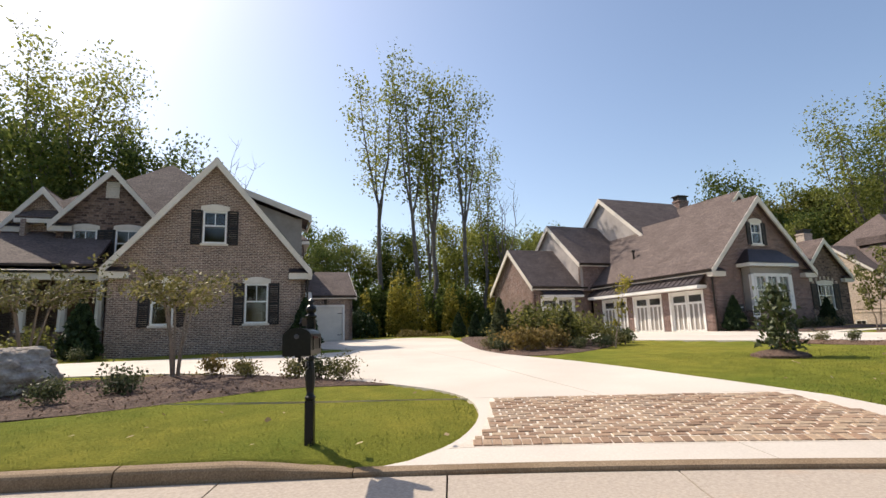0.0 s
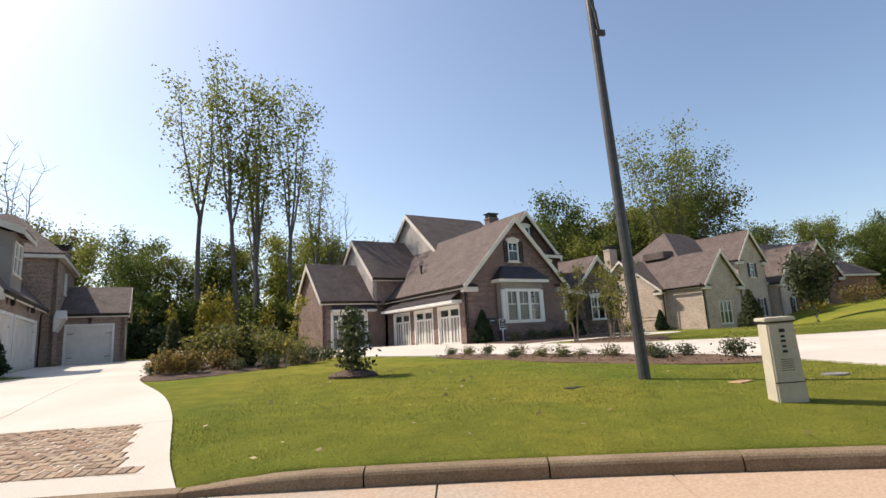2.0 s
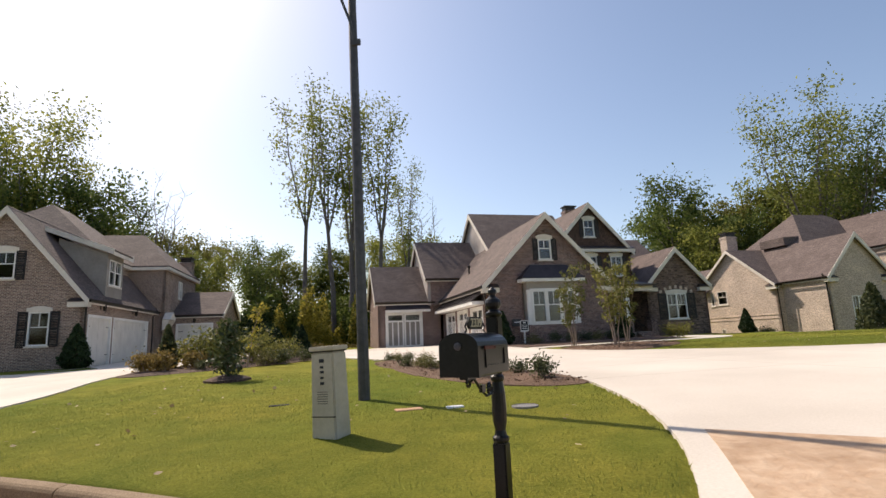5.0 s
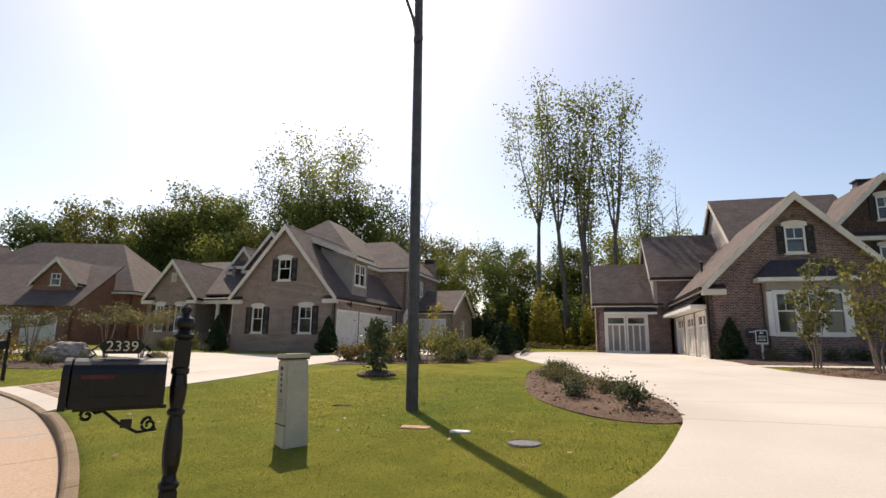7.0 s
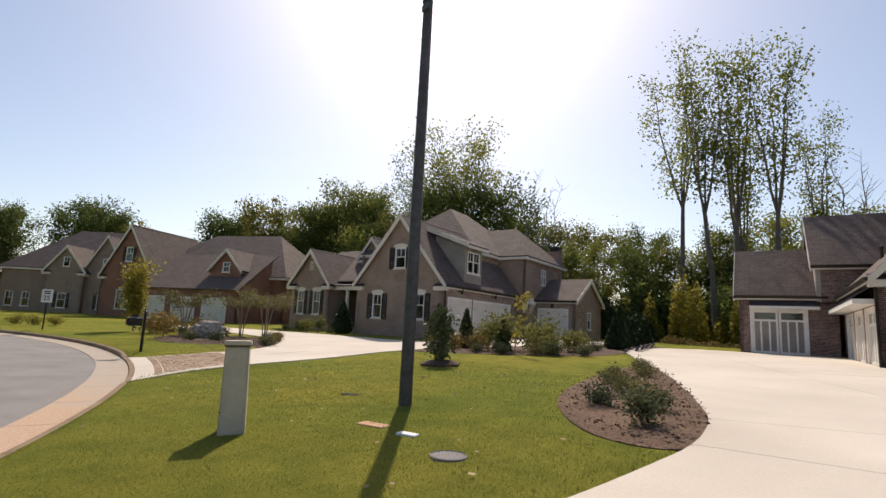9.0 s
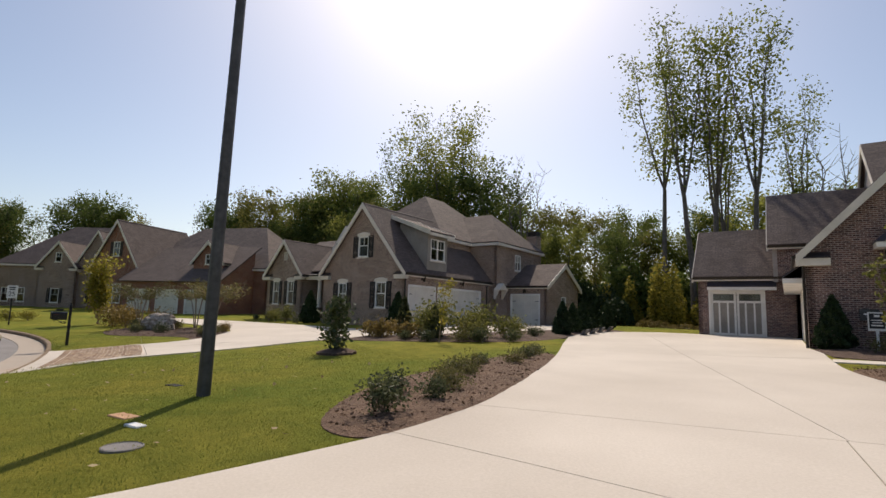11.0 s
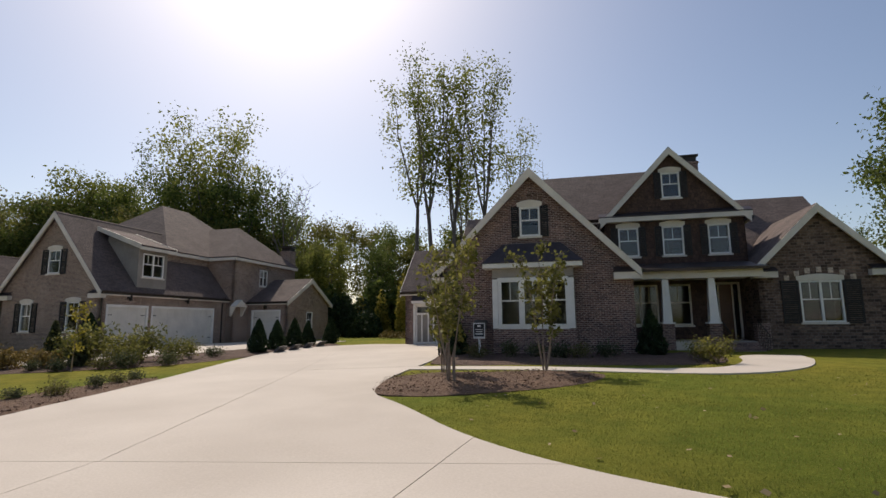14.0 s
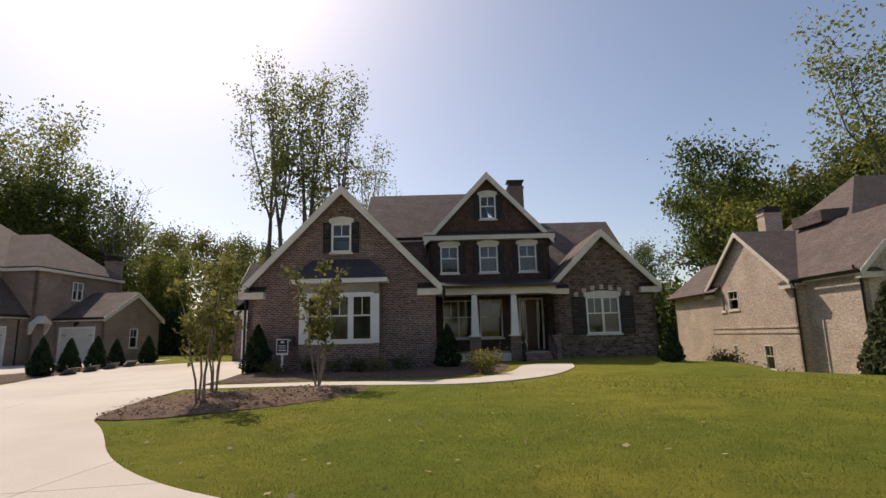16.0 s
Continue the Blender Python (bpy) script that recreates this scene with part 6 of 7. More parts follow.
POLLARDS = [pollard(140 + i) for i in range(2)]
for i, (x, y, s) in enumerate([(-5.7, 11.5, 1.0), (-8.9, 11.2, 1.0), (-10.2, 8.5, 1.0)]):
    place_tree("crepe_myrtle", POLLARDS[i % 2], x, y, 100 * i, s, "pruned crepe myrtle with arching leafy shoots", "myrtles in the boulder bed", 0.02)


def magnolia(seed, hgt, r, n, size):
    """A young tree with upswept limbs and large separate leaves in an egg-shaped crown."""
    rnd = np.random.default_rng(seed)
    bm = bmesh.new()
    tube(bm, [(0, 0, -0.05), (0.02, 0, hgt * 0.5), (0, 0.02, hgt * 0.95)], [0.035, 0.025, 0.008], 6)
    cs = []
    for i in range(22):
        t = 0.1 + 0.86 * i / 21
        a = i * 2.4 + rnd.uniform(-0.4, 0.4)
        ln = r * (math.sin(math.pi * min(1.0, 0.2 + 0.8 * t)) ** 0.7 * 0.85 + 0.15) * rnd.uniform(0.7, 1.15)
        b = Vector((0, 0, hgt * t * 0.92))
        e = b + Vector((math.cos(a) * ln, math.sin(a) * ln, 0.35 * ln))
        tube(bm, [b, b.lerp(e, 0.5) + Vector((0, 0, -0.02)), e], [0.012, 0.009, 0.004], 4)
        k = n // 22
        cs.append(np.array(b) + (np.array(e) - np.array(b)) * rnd.uniform(0.05, 1.08, size=(k, 1)) + rnd.normal(size=(k, 3)) * 0.09)
    return finish(bm, BARK_PALE, "trunk"), leaf_mesh("crown", np.concatenate(cs), size, rnd, LEAF_MAGNOLIA, -0.3, 2.0)


MAG = magnolia(150, 1.72, 0.5, 950, 0.08)
place_tree("magnolia_tree", MAG, 8.44, 12.42, 0, 1.0, "young magnolia with glossy dark leaves", "lawn trees", 0.0)
bm = bmesh.new()
sheet(bm, [(8.44 + 0.6 * math.cos(a * 0.35) * (1 + 0.1 * math.sin(a * 2)), 12.44 + 0.6 * math.sin(a * 0.35)) for a in range(18)], 0.04, 0.12, 0.1, lambda x, y: ground_z(x, y) + 0.13 * max(0, 1 - ((x - 8.44) ** 2 + (y - 12.44) ** 2) / 0.4))
tagged(part("mulch_ring", bm, MULCH), "dark mulch ring under the young magnolia", "mulch ring")
SPIN = sapling(152, 2.2, 1, 0.5, 260, 0.07, LEAF_YELLOW, 0.3)
place_tree("young_tree", SPIN, 6.1, 17.7, 0, 1.0, "thin staked young tree with few leaves", "lawn trees", 0.0)
YELLOW = vase_tree(154, 4.3, 0.1, 0.62, 6, 2400, 0.12, LEAF_YELLOW, 0.07, BARK_PALE, 0.5, 0.0)
place_tree("yellow_tree", YELLOW, -16.9, 6.75, 0, 1.0, "yellow-green young tree by the street", "lawn trees", 0.0)
place_tree("round_tree", vase_tree(156, 5.6, 0.22, 1.5, 6, 3600, 0.17, LEAF_SHRUB, 0.1, None, 0.7, 0.0), 44.5, 33.5, 0, 1.0, "small round green tree before the pale house", "lawn trees", 0.0)

# ------------------------------------------------------------------ street furniture
def letters(text, size, mat, parent, m, name="numerals"):
    cu = bpy.data.curves.new(name, "FONT")
    cu.body, cu.size, cu.extrude, cu.align_x, cu.align_y = text, size, 0.004, "CENTER", "CENTER"
    tmp = bpy.data.objects.new(name, cu)
    me = bpy.data.meshes.new_from_object(tmp)
    bpy.data.objects.remove(tmp)
    me.materials.append(mat)
    me.transform(m)
    o = new(name, me)
    o.parent = parent
    return o


def scroll(cx, cz, r, turns, start, n=26):
    return [(0, cx + r * (1 - 0.8 * i / n) * math.cos(start + turns * 6.283 * i / n), cz + r * (1 - 0.8 * i / n) * math.sin(start + turns * 6.283 * i / n)) for i in range(n + 1)]


def mailbox(x, y, turn, number, label):
    """A cast post with a domed box that points along local -y, towards the street."""
    h = empty("mailbox", pose(x, y, ground_z(x, y) - 0.02, 0, 0, turn), label, "mailbox", "street mailboxes")
    bm = bmesh.new()
    box(bm, -0.065, 0.065, -0.065, 0.065, -0.1, 0.48)
    bmesh.ops.bevel(bm, geom=bm.edges[:], offset=0.012, segments=2, affect="EDGES")
    lathe(bm, [(0.066, 0.475), (0.078, 0.49), (0.078, 0.51), (0.06, 0.525), (0.05, 0.56), (0.066, 0.62), (0.072, 0.7), (0.066, 0.82), (0.052, 0.9), (0.068, 0.915), (0.068, 0.935), (0.05, 0.95), (0.062, 1.02), (0.066, 1.08), (0.056, 1.15), (0.07, 1.16), (0.07, 1.19), (0.056, 1.2)], 14)
    bmesh.ops.scale(bm, vec=(0.76, 0.76, 1), verts=bm.verts[:])
    part("post", bm, IRON, h)
    bm = bmesh.new()
    box(bm, -0.062, 0.062, -0.062, 0.062, 1.19, 1.37)
    bmesh.ops.bevel(bm, geom=bm.edges[:], offset=0.01, segments=2, affect="EDGES")
    lathe(bm, [(0.06, 1.365), (0.085, 1.385), (0.085, 1.4), (0.062, 1.41), (0.05, 1.425), (0.078, 1.45), (0.082, 1.475), (0.07, 1.5), (0.035, 1.52), (0.03, 1.53), (0.044, 1.55), (0.042, 1.57), (0.015, 1.59)], 14)
    bmesh.ops.scale(bm, vec=(0.76, 0.76, 1), verts=bm.verts[:])
    part("finial", bm, IRON, h)
    # box with a shallow domed top
    w, hh = 0.135, 0.19
    sec = [(-w, 0), (w, 0), (w, hh)] + [(w * math.cos(a), hh + 0.085 * math.sin(a)) for a in [math.pi * i / 10 for i in range(1, 10)]] + [(-w, hh)]
    bm = bmesh.new()
    poly_prism(bm, [(sx, -0.08, 0.98 + sz) for sx, sz in sec], (0, -0.47, 0))
    bmesh.ops.bevel(bm, geom=[e for e in bm.edges if e.is_manifold and e.calc_face_angle() > 1.2], offset=0.006, segments=1, affect="EDGES")
    body_ = part("box", bm, IRON, h)
    bm = bmesh.new()
    poly_prism(bm, [(sx * 1.06, -0.555, 0.975 + sz * 1.03) for sx, sz in sec], (0, -0.035, 0))
    part("door", bm, IRON, body_)
    bm = bmesh.new()
    lathe(bm, [(0.026, 0), (0.026, 0.008), (0.012, 0.014)], 12)
    bmesh.ops.transform(bm, matrix=pose(0, -0.59, 1.17, 90, 0, 0), verts=bm.verts[:])
    part("knob", bm, GALV, body_)
    for sx in (-1, 1):
        bm = bmesh.new()
        for q in ((-0.46, -0.17, 0.05, 0.062), (-0.46, -0.17, 0.165, 0.177), (-0.472, -0.46, 0.05, 0.177), (-0.17, -0.158, 0.05, 0.177)):
            box(bm, sx * w, sx * (w + 0.008), q[0], q[1], 0.98 + q[2], 0.98 + q[3])
        part("side_panel_rim", bm, IRON, body_)
    bm = bmesh.new()
    box(bm, w + 0.009, w + 0.018, -0.5, -0.34, 1.145, 1.167)
    lathe(bm, [(0.013, 0), (0.013, 0.012)], 8, (w + 0.012, -0.35, 1.15))
    part("flag", bm, RED_FLAG, body_, "faded red signal flag")
    # scroll bracket under the box
    bm = bmesh.new()
    tube(bm, scroll(-0.14, 0.86, 0.045, 1.4, 1.6)[::-1] + [(0, -0.1, 0.83), (0, -0.2, 0.82), (0, -0.3, 0.88), (0, -0.38, 0.95)] + [(0, p[1], p[2]) for p in scroll(-0.46, 0.93, 0.04, 1.3, 0.3)], 0.01, 6)
    box(bm, -0.012, 0.012, -0.29, -0.23, 0.85, 0.9)
    part("scroll_bracket", bm, IRON, h)
    bm = bmesh.new()
    box(bm, -0.03, 0.03, -0.53, -0.06, 0.955, 0.979)
    part("arm", bm, IRON, h)
    # number plate on the box
    bm = bmesh.new()
    pl = [(-0.43, 0), (-0.415, -0.02), (-0.235, -0.02), (-0.22, 0), (-0.205, 0.022), (-0.22, 0.044), (-0.235, 0.064), (-0.415, 0.064), (-0.43, 0.044), (-0.445, 0.022)]
    poly_prism(bm, [(-0.008, a, 1.3 + b) for a, b in pl], (0.016, 0, 0))
    for q in ((-0.445, 1), (-0.205, -1)):
        tube(bm, [(0, q[0], 1.325), (0, q[0] - 0.03 * q[1], 1.3), (0, q[0] - 0.01 * q[1], 1.275), (0, q[0] - 0.05 * q[1], 1.25)], 0.007, 5)
    plate = part("number_plate", bm, IRON, h)
    if number:
        letters(number, 0.085, GOLD, plate, pose(0.012, -0.325, 1.322, 90, 0, 90))
        letters(number, 0.085, GOLD, plate, pose(-0.012, -0.325, 1.322, 90, 0, -90))
    return h


mailbox(-1.0, 5.63, 2, "", "black cast mailbox on a turned post in the lawn")
mailbox(16.35, 2.64, -22, "2339", "black cast mailbox with gold house number 2339")

# light pole
bm = bmesh.new()
lathe(bm, [(0.112, -0.1), (0.108, 0.3), (0.08, 9.6), (0.05, 9.65)], 12)
bmesh.ops.transform(bm, matrix=pose(0, 0, 0, -0.8, -1.2, 0), verts=bm.verts[:])
pole = empty("light_pole", pose(13.75, 7.93, ground_z(13.75, 7.93), 0, 0, 0), "tall dark painted steel light pole in the lawn", "light pole")
part("pole", bm, GALV, pole)
bm = bmesh.new()
tube(bm, [(-0.09, 0, 7.05), (-0.16, -0.05, 7.5), (-0.4, -0.1, 8.2), (-0.75, -0.2, 8.9), (-1.3, -0.3, 9.4)], [0.03, 0.03, 0.028, 0.026, 0.024], 8)
part("bracket_arm", bm, GALV, pole)
bm = bmesh.new()
box(bm, -0.16, 0.03, -0.03, 0.03, 7.0, 7.12)
part("clamp", bm, GALV, pole)

# cable pedestal
bm = bmesh.new()
lo, hi = (0.19, 0.155), (0.172, 0.14)
a = [bm.verts.new((sx * lo[0], sy * lo[1], -0.05)) for sx, sy in ((-1, -1), (1, -1), (1, 1), (-1, 1))]
b = [bm.verts.new((sx * hi[0], sy * hi[1], 1.03)) for sx, sy in ((-1, -1), (1, -1), (1, 1), (-1, 1))]
bm.faces.new(a[::-1])
bm.faces.new(b)
for i in range(4):
    bm.faces.new((a[i], a[(i + 1) % 4], b[(i + 1) % 4], b[i]))
bmesh.ops.bevel(bm, geom=bm.edges[:], offset=0.018, segments=2, affect="EDGES")
ped = empty("cable_pedestal", pose(14.15, 5.17, ground_z(14.15, 5.17), 1.5, -1.5, -18), "beige plastic cable pedestal standing in the grass", "utility box")
part("cabinet", bm, BEIGE, ped)
bm = bmesh.new()
box(bm, -0.195, 0.195, -0.16, 0.16, 1.045, 1.1)
bmesh.ops.bevel(bm, geom=bm.edges[:], offset=0.012, segments=2, affect="EDGES")
part("lid", bm, BEIGE, ped)
# solid filler and strip, coloured dark as the shade in the slits
bm = bmesh.new()
box(bm, -0.18, 0.18, -0.148, 0.148, 1.028, 1.046)
part("lid_gap", bm, HOLE_SHADE, ped)
bm = bmesh.new()
box(bm, -0.18, 0.18, -0.156, -0.135, 0.24, 0.252)
part("seam", bm, HOLE_SHADE, ped)
for k, (z, hgt, wd) in enumerate([(0.9, 0.045, 0.07), (0.83, 0.03, 0.05), (0.77, 0.03, 0.06), (0.7, 0.03, 0.05), (0.63, 0.035, 0.06)]):
    bm = bmesh.new()
    box(bm, -wd / 2, wd / 2, -0.15, -0.13, z, z + hgt)
    part("label_bar", bm, SIGN_BLACK, ped)
for k in range(6):
    bm = bmesh.new()
    box(bm, -0.08, 0.08, -0.152, -0.13, 0.54 - 0.028 * k, 0.547 - 0.028 * k)
    part("label_bar", bm, GALV, ped)


def lid(name, x, y, r, mat, label, square=False):
    bm = bmesh.new()
    if square:
        box(bm, -r * 1.5, r * 1.5, -r * 0.8, r * 0.8, -0.05, 0.02)
        bmesh.ops.bevel(bm, geom=bm.edges[:], offset=0.01, segments=1, affect="EDGES")
    else:
        lathe(bm, [(r, -0.05), (r, 0.015), (r * 0.94, 0.022), (r * 0.9, 0.012), (r * 0.1, 0.014)], 20)
    o = part(name, bm, mat)
    o.matrix_world = pose(x, y, ground_z(x, y) - 0.003, 0, 0, 25)
    return tagged(o, label, "ground lid")


lid("utility_cover", 14.8, 6.79, 0.14, TERRACOTTA, "clay-coloured utility lid flush with the grass", True)
lid("utility_cover", 15.51, 6.88, 0.09, SIGN_WHITE, "small pale valve lid in the grass", True)
lid("utility_cover", 16.58, 6.7, 0.2, ASPHALT, "round concrete lid sunk in the lawn")
# a solid block; the hole's shade is put into its colour
lid("drain_opening", 12.25, 7.7, 0.12, HOLE_SHADE, "small dark drain opening in the lawn", True)
lid("manhole_cover", 7.4, 3.3, 0.34, GALV, "round iron manhole cover in the road")

# boulder
bm = bmesh.new()
bmesh.ops.create_icosphere(bm, subdivisions=5, radius=1.0)
for v in bm.verts:
    p = v.co.copy()
    n1 = noise.fractal(p * 1.1 + Vector((3, 1, 7)), 0.9, 2.1, 5)
    n2 = noise.noise(Vector((p.x * 1.5, p.y * 1.5, p.z * 6.0)))
    v.co = Vector((p.x * 1.15, p.y * 0.7, p.z * 0.62)) * (1 + 0.22 * n1 + 0.07 * n2)
    v.co.z += 0.12 * p.x
rock = part("boulder", bm, ROCK)
rock.matrix_world = pose(-8.05, 9.3, ground_z(-8, 9.3) + 0.3, 0, 0, 22)
tagged(rock, "large weathered grey boulder in the mulch bed", "boulder")

# yard sign before the brick house
ys = empty("yard_sign", pose(17.05, 27.85, ground_z(17.05, 27.85), 0, 0, 20), "black and white yard sign on a white post", "yard sign")
bm = bmesh.new()
box(bm, -0.04, 0.04, -0.03, 0.03, -0.1, 0.95)
part("post", bm, SIGN_WHITE, ys)
bm = bmesh.new()
box(bm, -0.24, 0.24, -0.05, -0.031, 0.72, 1.34)
part("frame", bm, SIGN_WHITE, ys)
bm = bmesh.new()
box(bm, -0.2, 0.2, -0.06, -0.051, 0.8, 1.3)
part("panel", bm, SIGN_BLACK, ys)
for z, wd, hgt in ((1.18, 0.07, 0.07), (1.06, 0.15, 0.03), (0.98, 0.13, 0.03), (0.88, 0.15, 0.045)):
    bm = bmesh.new()
    box(bm, -wd, wd, -0.066, -0.061, z, z + hgt)
    part("sign_bar", bm, SIGN_WHITE, ys)
ms = empty("meter_box", pose(16.62, 28.7, 0.1, 0, 0, 21.5), "grey utility meter fixed to the brick wall", "meter")
bm = bmesh.new()
box(bm, -0.26, 0.26, -0.14, 0.02, 1.95, 2.35)
part("case", bm, GALV, ms)
bm = bmesh.new()
box(bm, -0.16, 0.16, -0.15, -0.141, 2.15, 2.2)
part("label_bar", bm, SIGN_WHITE, ms)

# street sign down the street
ss = empty("speed_sign", pose(-18.5, 2.1, ground_z(-18.5, 2.1), 0, 0, 60), "white speed limit sign on a dark post", "street sign")
bm = bmesh.new()
tube(bm, [(0, 0, -0.1), (0, 0, 2.5)], 0.04, 8)
part("post", bm, IRON, ss)
bm = bmesh.new()
box(bm, -0.32, 0.32, -0.06, -0.04, 1.65, 2.45)
part("plate", bm, SIGN_WHITE, ss)
for z, wd, hgt in ((2.28, 0.2, 0.07), (2.16, 0.18, 0.07)):
    bm = bmesh.new()
    box(bm, -wd, wd, -0.066, -0.061, z, z + hgt)
    part("sign_bar", bm, SIGN_BLACK, ss)
letters("25", 0.42, SIGN_BLACK, ss, pose(0, -0.065, 1.9, 90, 0, 0))

# leaning bundle of boards beside the evergreens
for i, (x, y) in enumerate([(5.0, 27.0), (4.4, 28.4), (3.7, 29.9), (3.1, 31.4)]):
    bm = bmesh.new()
    poly_prism(bm, [(-0.55, -0.12, 0), (0.55, -0.12, 0), (0.5, 0.12, 0.3), (-0.5, 0.12, 0.3)], (0, 0.1, 0.0))
    bmesh.ops.recalc_face_normals(bm, faces=bm.faces[:])
    o = part("edging_block", bm, GALV)
    o.matrix_world = pose(x + 0.35, y + 0.2, ground_z(x, y) + 0.02, 0, 0, -62)
    tagged(o, "grey stone edging block beside the driveway", "edging block", "edging blocks")

# distant wooden utility pole
up = empty("utility_pole", pose(78, 52, ground_z(78, 52), 0, 0, 0), "weathered wooden utility pole beyond the houses", "utility pole")
bm = bmesh.new()
tube(bm, [(0, 0, -0.3), (0, 0, 11.0)], [0.2, 0.14], 8)
part("pole", bm, BARK, up)
bm = bmesh.new()
box(bm, -1.2, 1.2, -0.06, 0.06, 9.9, 10.05)
part("crossarm", bm, BARK, up)

# ------------------------------------------------------------------ brick paving of the first drive
bm = bmesh.new()
sheet(bm, PAVE_1, 0.023, 0.5, 0.02, drive_height)
paving = tagged(part("paving", bm, MORTAR), "sunlit reddish paving bricks at the foot of the drive", "paving", kind="structure")


def brick_material():
    m, n, l, b = material("paving_brick", 0.9)
    o = n.new("ShaderNodeObjectInfo")
    g = n.new("ShaderNodeNewGeometry")
    add = n.new("ShaderNodeMath")
    add.operation = "ADD"
    l.new(o.outputs["Random"], add.inputs[0])
    l.new(g.outputs["Random Per Island"], add.inputs[1])
    fr = n.new("ShaderNodeMath")
    fr.operation = "FRACT"
    l.new(add.outputs[0], fr.inputs[0])
    r = ramp(n, l, fr.outputs[0], [(0.0, (0.22, 0.145, 0.10)), (0.35, (0.33, 0.22, 0.15)), (0.65, (0.42, 0.32, 0.225)), (1.0, (0.27, 0.2, 0.15))])
    t = noise_tex(n, l, 40, "Object", 5)
    col = blend(n, l, "MULTIPLY", 0.8, r.outputs[0], ramp(n, l, t.outputs[0], [(0.3, (0.65, 0.63, 0.6)), (0.7, (1.25, 1.2, 1.15))]).outputs[0])
    l.new(col, b.inputs["Base Color"])
    relief(n, l, b, t.outputs[0], 0.5, 0.01)
    return m


PAVER = brick_material()


def paver(bm, m=None, w=0.184, d=0.1, hgt=0.05):
    c = 0.007
    lo = [(-w / 2, -d / 2, -hgt), (w / 2, -d / 2, -hgt), (w / 2, d / 2, -hgt), (-w / 2, d / 2, -hgt)]
    mid = [(x, y, -c) for x, y, _ in lo]
    hi = [(x * (1 - 2 * c / w), y * (1 - 2 * c / d), 0) for x, y, _ in lo]
    vs = [[bm.verts.new((m @ Vector(p)) if m else p) for p in q] for q in (lo, mid, hi)]
    for a, b in zip(vs, vs[1:]):
        for i in range(4):
            bm.faces.new((a[i], a[(i + 1) % 4], b[(i + 1) % 4], b[i]))
    bm.faces.new(vs[2])


bm = bmesh.new()
paver(bm)
PAVER_MESH = finish(bm, PAVER, "brick")
bm = bmesh.new()
made = 0
rp = random.Random(3)
row = 0
d = 0.7
while d < 4.1:
    a = -1.0 + (0.14 if row % 2 else 0.0)
    while a < 8.0:
        x, y = kerb_xy(a + rp.uniform(-0.01, 0.01), d)
        lean = rp.uniform(-2.5, 2.5)
        if all(inside((x + ux * 0.08, y + uy * 0.045), PAVE_1) for ux, uy in ((-1, -1), (1, 1), (1, -1), (-1, 1))):
            slope = math.degrees(math.atan((drive_height(*kerb_xy(a, d + 0.2)) - drive_height(*kerb_xy(a, d - 0.2))) / 0.4))
            m = pose(x, y, drive_height(x, y) + 0.031 + rp.uniform(-0.005, 0.005), slope + rp.uniform(-1.5, 1.5), rp.uniform(-1.5, 1.5), -a + lean)
            if made < 300:
                o = new("brick", PAVER_MESH)
                o.parent = paving
                o.matrix_local = m
                made += 1
            else:
                paver(bm, m)
        else:
            for side in (-0.052, 0.052):
                if all(inside((x + side + ux * 0.035, y + uy * 0.045), PAVE_1) for ux, uy in ((-1, -1), (1, 1), (1, -1), (-1, 1))):
                    paver(bm, pose(x + side, y, drive_height(x + side, y) + 0.031, 7 if d < 2.4 else 2, 0, -a + lean), w=0.08)
        a += 0.283 * 42 / (42 + d)
    d += 0.107
    row += 1
# header course along the front band
a = 0.45
while a < 7.6:
    x, y = kerb_xy(a, 0.535)
    paver(bm, pose(x, y, drive_height(x, y) + 0.033 + rp.uniform(-0.004, 0.004), rp.uniform(-2, 2), -7, 90 - a + rp.uniform(-3, 3)))
    a += 0.145
rest = tagged(part("brick_rest", bm, PAVER, paving), kind="stuff")

# ------------------------------------------------------------------ grass blades and fallen leaves
def in_poly(x, y, poly):
    c = np.zeros(len(x), bool)
    for i in range(len(poly)):
        (x0, y0), (x1, y1) = poly[i - 1], poly[i]
        if y0 == y1:
            continue
        hit = ((y0 > y) != (y1 > y)) & (x < (x1 - x0) * (y - y0) / (y1 - y0) + x0)
        c ^= hit
    return c


def lawn_points(rnd, n, x0, x1, y0, y1):
    x, y = rnd.uniform(x0, x1, n), rnd.uniform(y0, y1, n)
    ok = np.hypot(x - KX, y - KY) - KR > 0.1
    for poly in (DRIVE_1, DRIVE_2, smooth(BED_A, 2), smooth(BED_B, 2), smooth(BED_C, 2), smooth(BED_D, 2), WALK):
        ok &= ~in_poly(x, y, poly)
    x, y = x[ok], y[ok]
    z = np.array([ground_z(a, b) + 0.03 * noise.noise(Vector((a * 0.35, b * 0.35, 0))) for a, b in zip(x, y)])
    return np.column_stack([x, y, z])


def blades(rnd, pts, hgt, wid):
    n = len(pts)
    a = rnd.uniform(0, 6.28, n)
    lean = rnd.normal(size=(n, 2)) * 0.55
    h = hgt * rnd.uniform(0.5, 1.3, n)
    side = np.column_stack([np.cos(a), np.sin(a), np.zeros(n)]) * wid
    v = np.empty((n, 3, 3))
    v[:, 0], v[:, 1] = pts - side - (0, 0, 0.012), pts + side - (0, 0, 0.012)
    v[:, 2] = pts + np.column_stack([lean[:, 0] * h, lean[:, 1] * h, h])
    return v


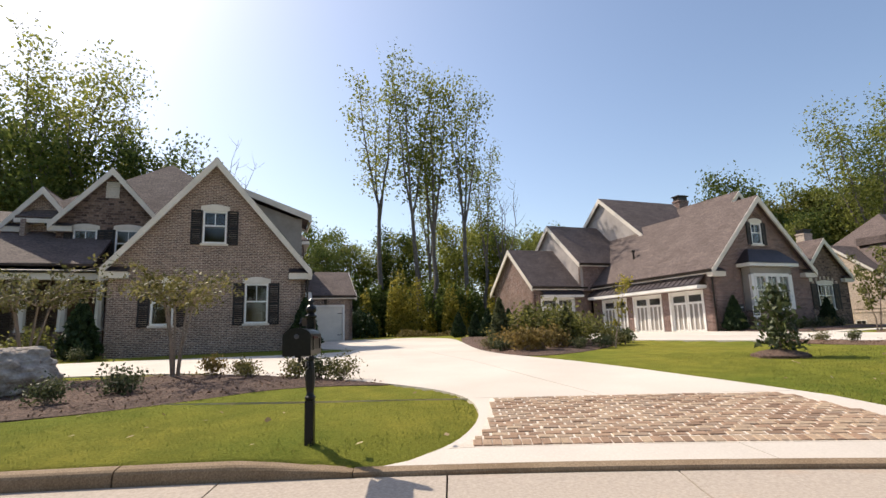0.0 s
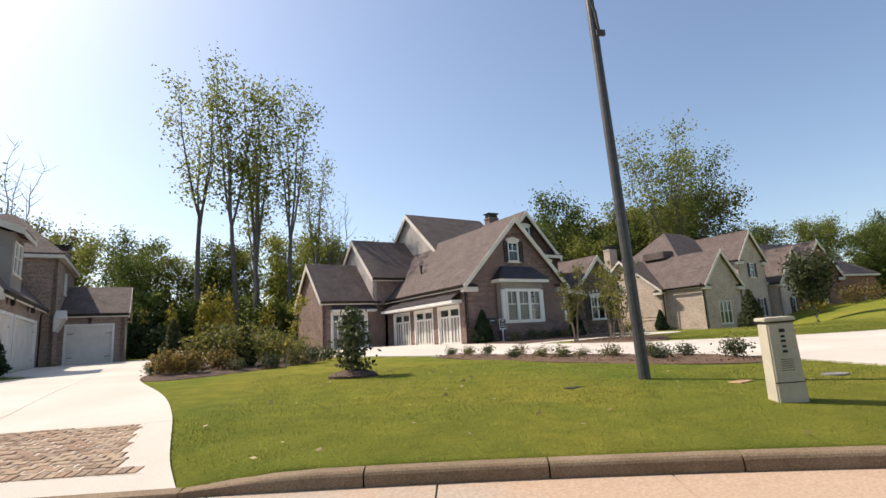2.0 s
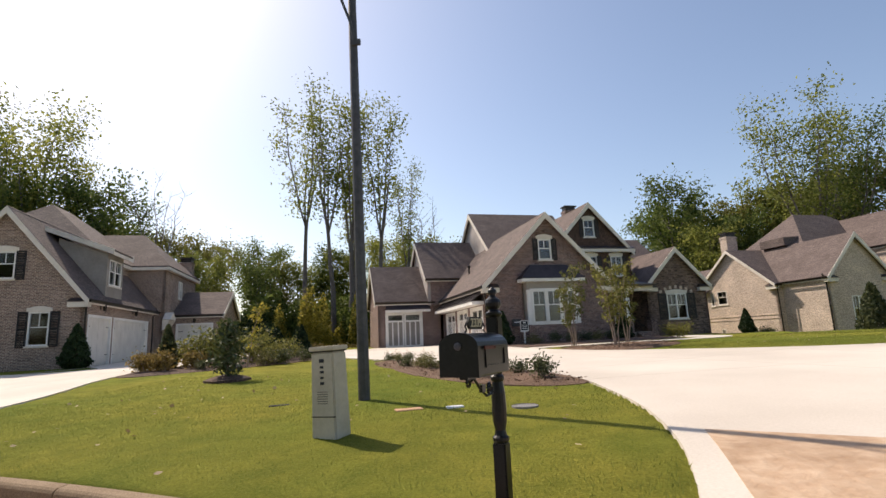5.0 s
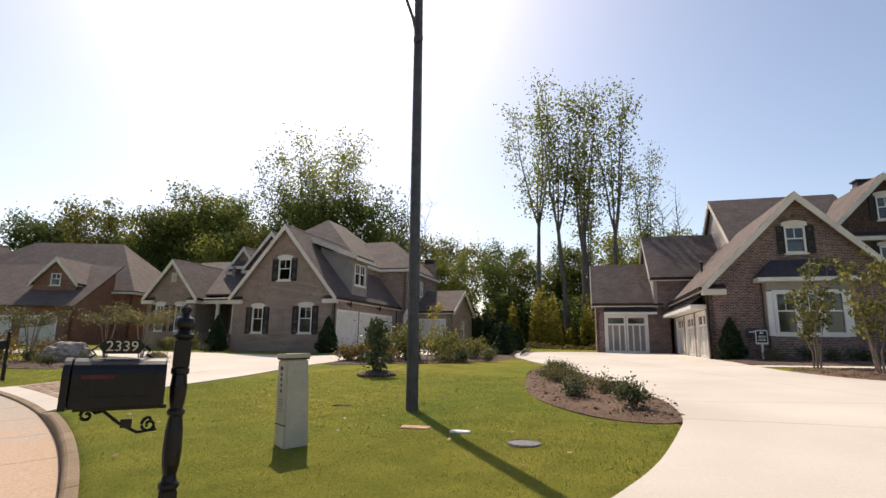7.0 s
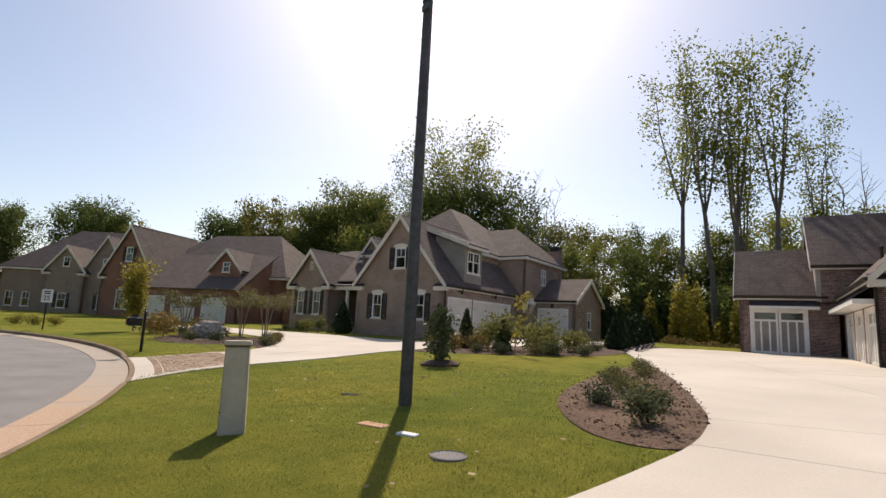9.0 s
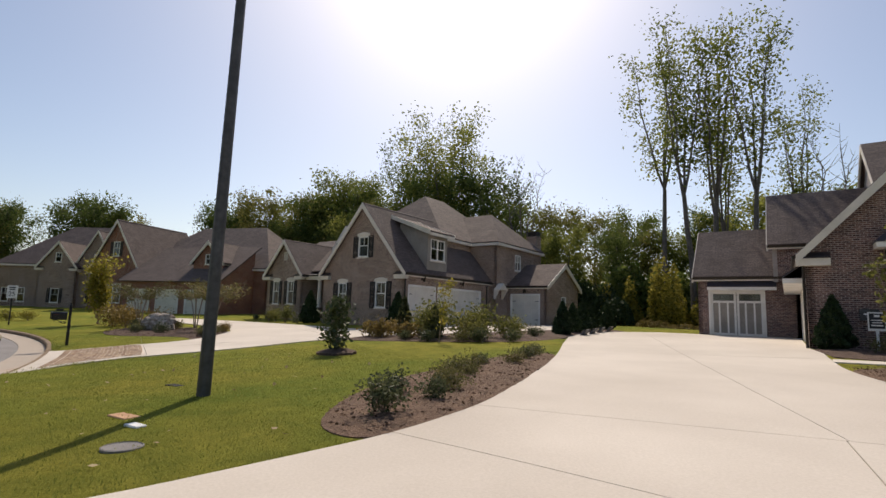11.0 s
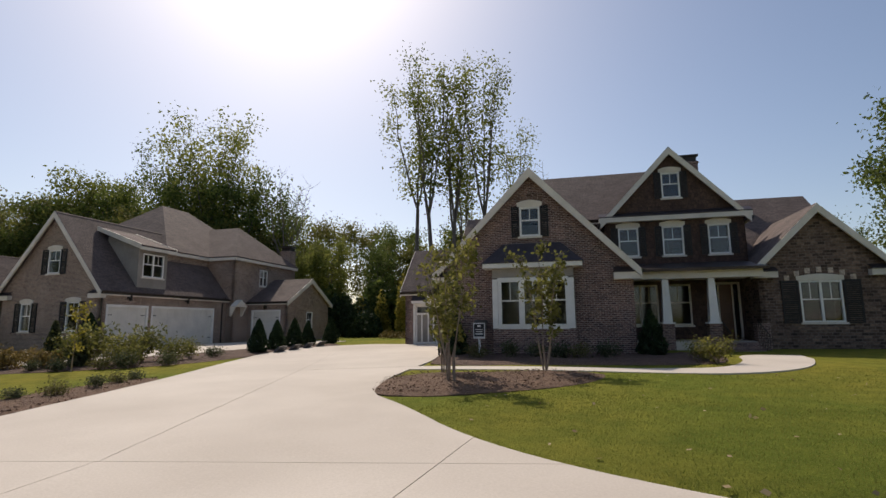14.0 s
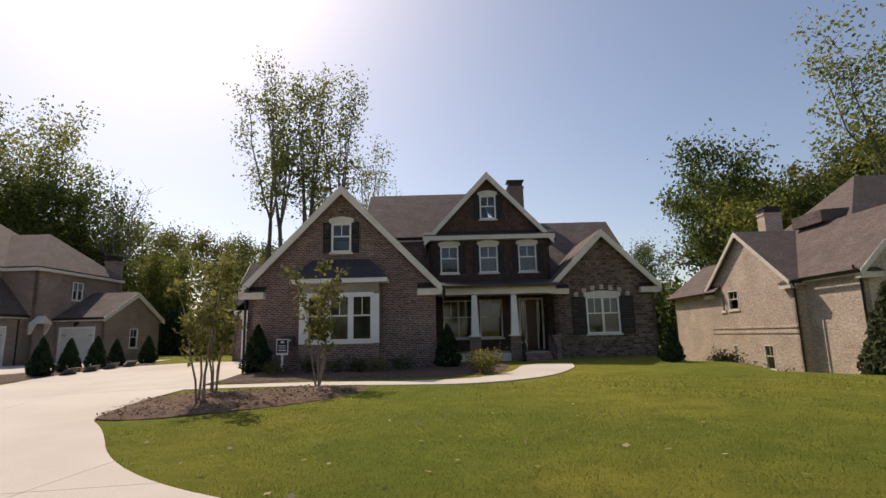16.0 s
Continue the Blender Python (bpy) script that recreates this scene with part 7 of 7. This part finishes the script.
rg = np.random.default_rng(9)
sets = [blades(rg, lawn_points(rg, 30000, -7, 18.5, 2.0, 8.5), 0.028, 0.007), blades(rg, lawn_points(rg, 18000, 6, 18.5, 6, 14), 0.03, 0.009), blades(rg, lawn_points(rg, 30000, 22, 35, 14.5, 20.5), 0.03, 0.008), blades(rg, lawn_points(rg, 16000, 22, 40, 20, 28), 0.034, 0.011)]
v = np.concatenate(sets)
me = bpy.data.meshes.new("grass_blades")
me.from_pydata(v.reshape(-1, 3).tolist(), [], [(3 * i, 3 * i + 1, 3 * i + 2) for i in range(len(v))])
me.materials.append(BLADE)
tagged(new("grass_blades", me), "short mown grass blades of the lawn", "grass", kind="stuff")
pts = np.concatenate([lawn_points(rg, 160, -6, 18, 3, 14), lawn_points(rg, 110, 22, 38, 15, 26)])
pts[:, 2] += 0.035
tagged(new("fallen_leaves", leaf_mesh("fallen_leaves", pts, 0.065, rg, DRY_LEAF, 0.0, 1.3, 0.15)), "scattered dry leaves on the lawn", "leaves", kind="stuff")

# mulch chips
pts = []
for poly, k in ((smooth(BED_A, 2), 2600), (smooth(BED_C, 2), 2600), (smooth(BED_D, 2), 2000)):
    xs, ys = [q[0] for q in poly], [q[1] for q in poly]
    x, y = rg.uniform(min(xs), max(xs), k * 2), rg.uniform(min(ys), max(ys), k * 2)
    ok = in_poly(x, y, poly)
    pts.append(np.array([(a, b, ground_z(a, b) + 0.075 + 0.035 * noise.noise(Vector((a * 3.1, b * 3.1, 2))) + 0.05 * noise.noise(Vector((a * 0.9, b * 0.9, 5)))) for a, b in zip(x[ok], y[ok])]))
CHIP = leaf("bark_chips", (0.05, 0.03, 0.022), (0.2, 0.13, 0.095), 0.0, 0.05)
tagged(new("mulch_chips", leaf_mesh("mulch_chips", np.concatenate(pts), 0.03, rg, CHIP, 0.0, 2.2, 0.3)), "loose bark chips and pine straw on the beds", "mulch", kind="stuff")

# ------------------------------------------------------------------ plan units to metres
for me in bpy.data.meshes:
    me.transform(Matrix.Scale(UNIT, 4))
for ob in bpy.data.objects:
    if ob.type in ("MESH", "EMPTY"):
        ob.location = ob.location * UNIT
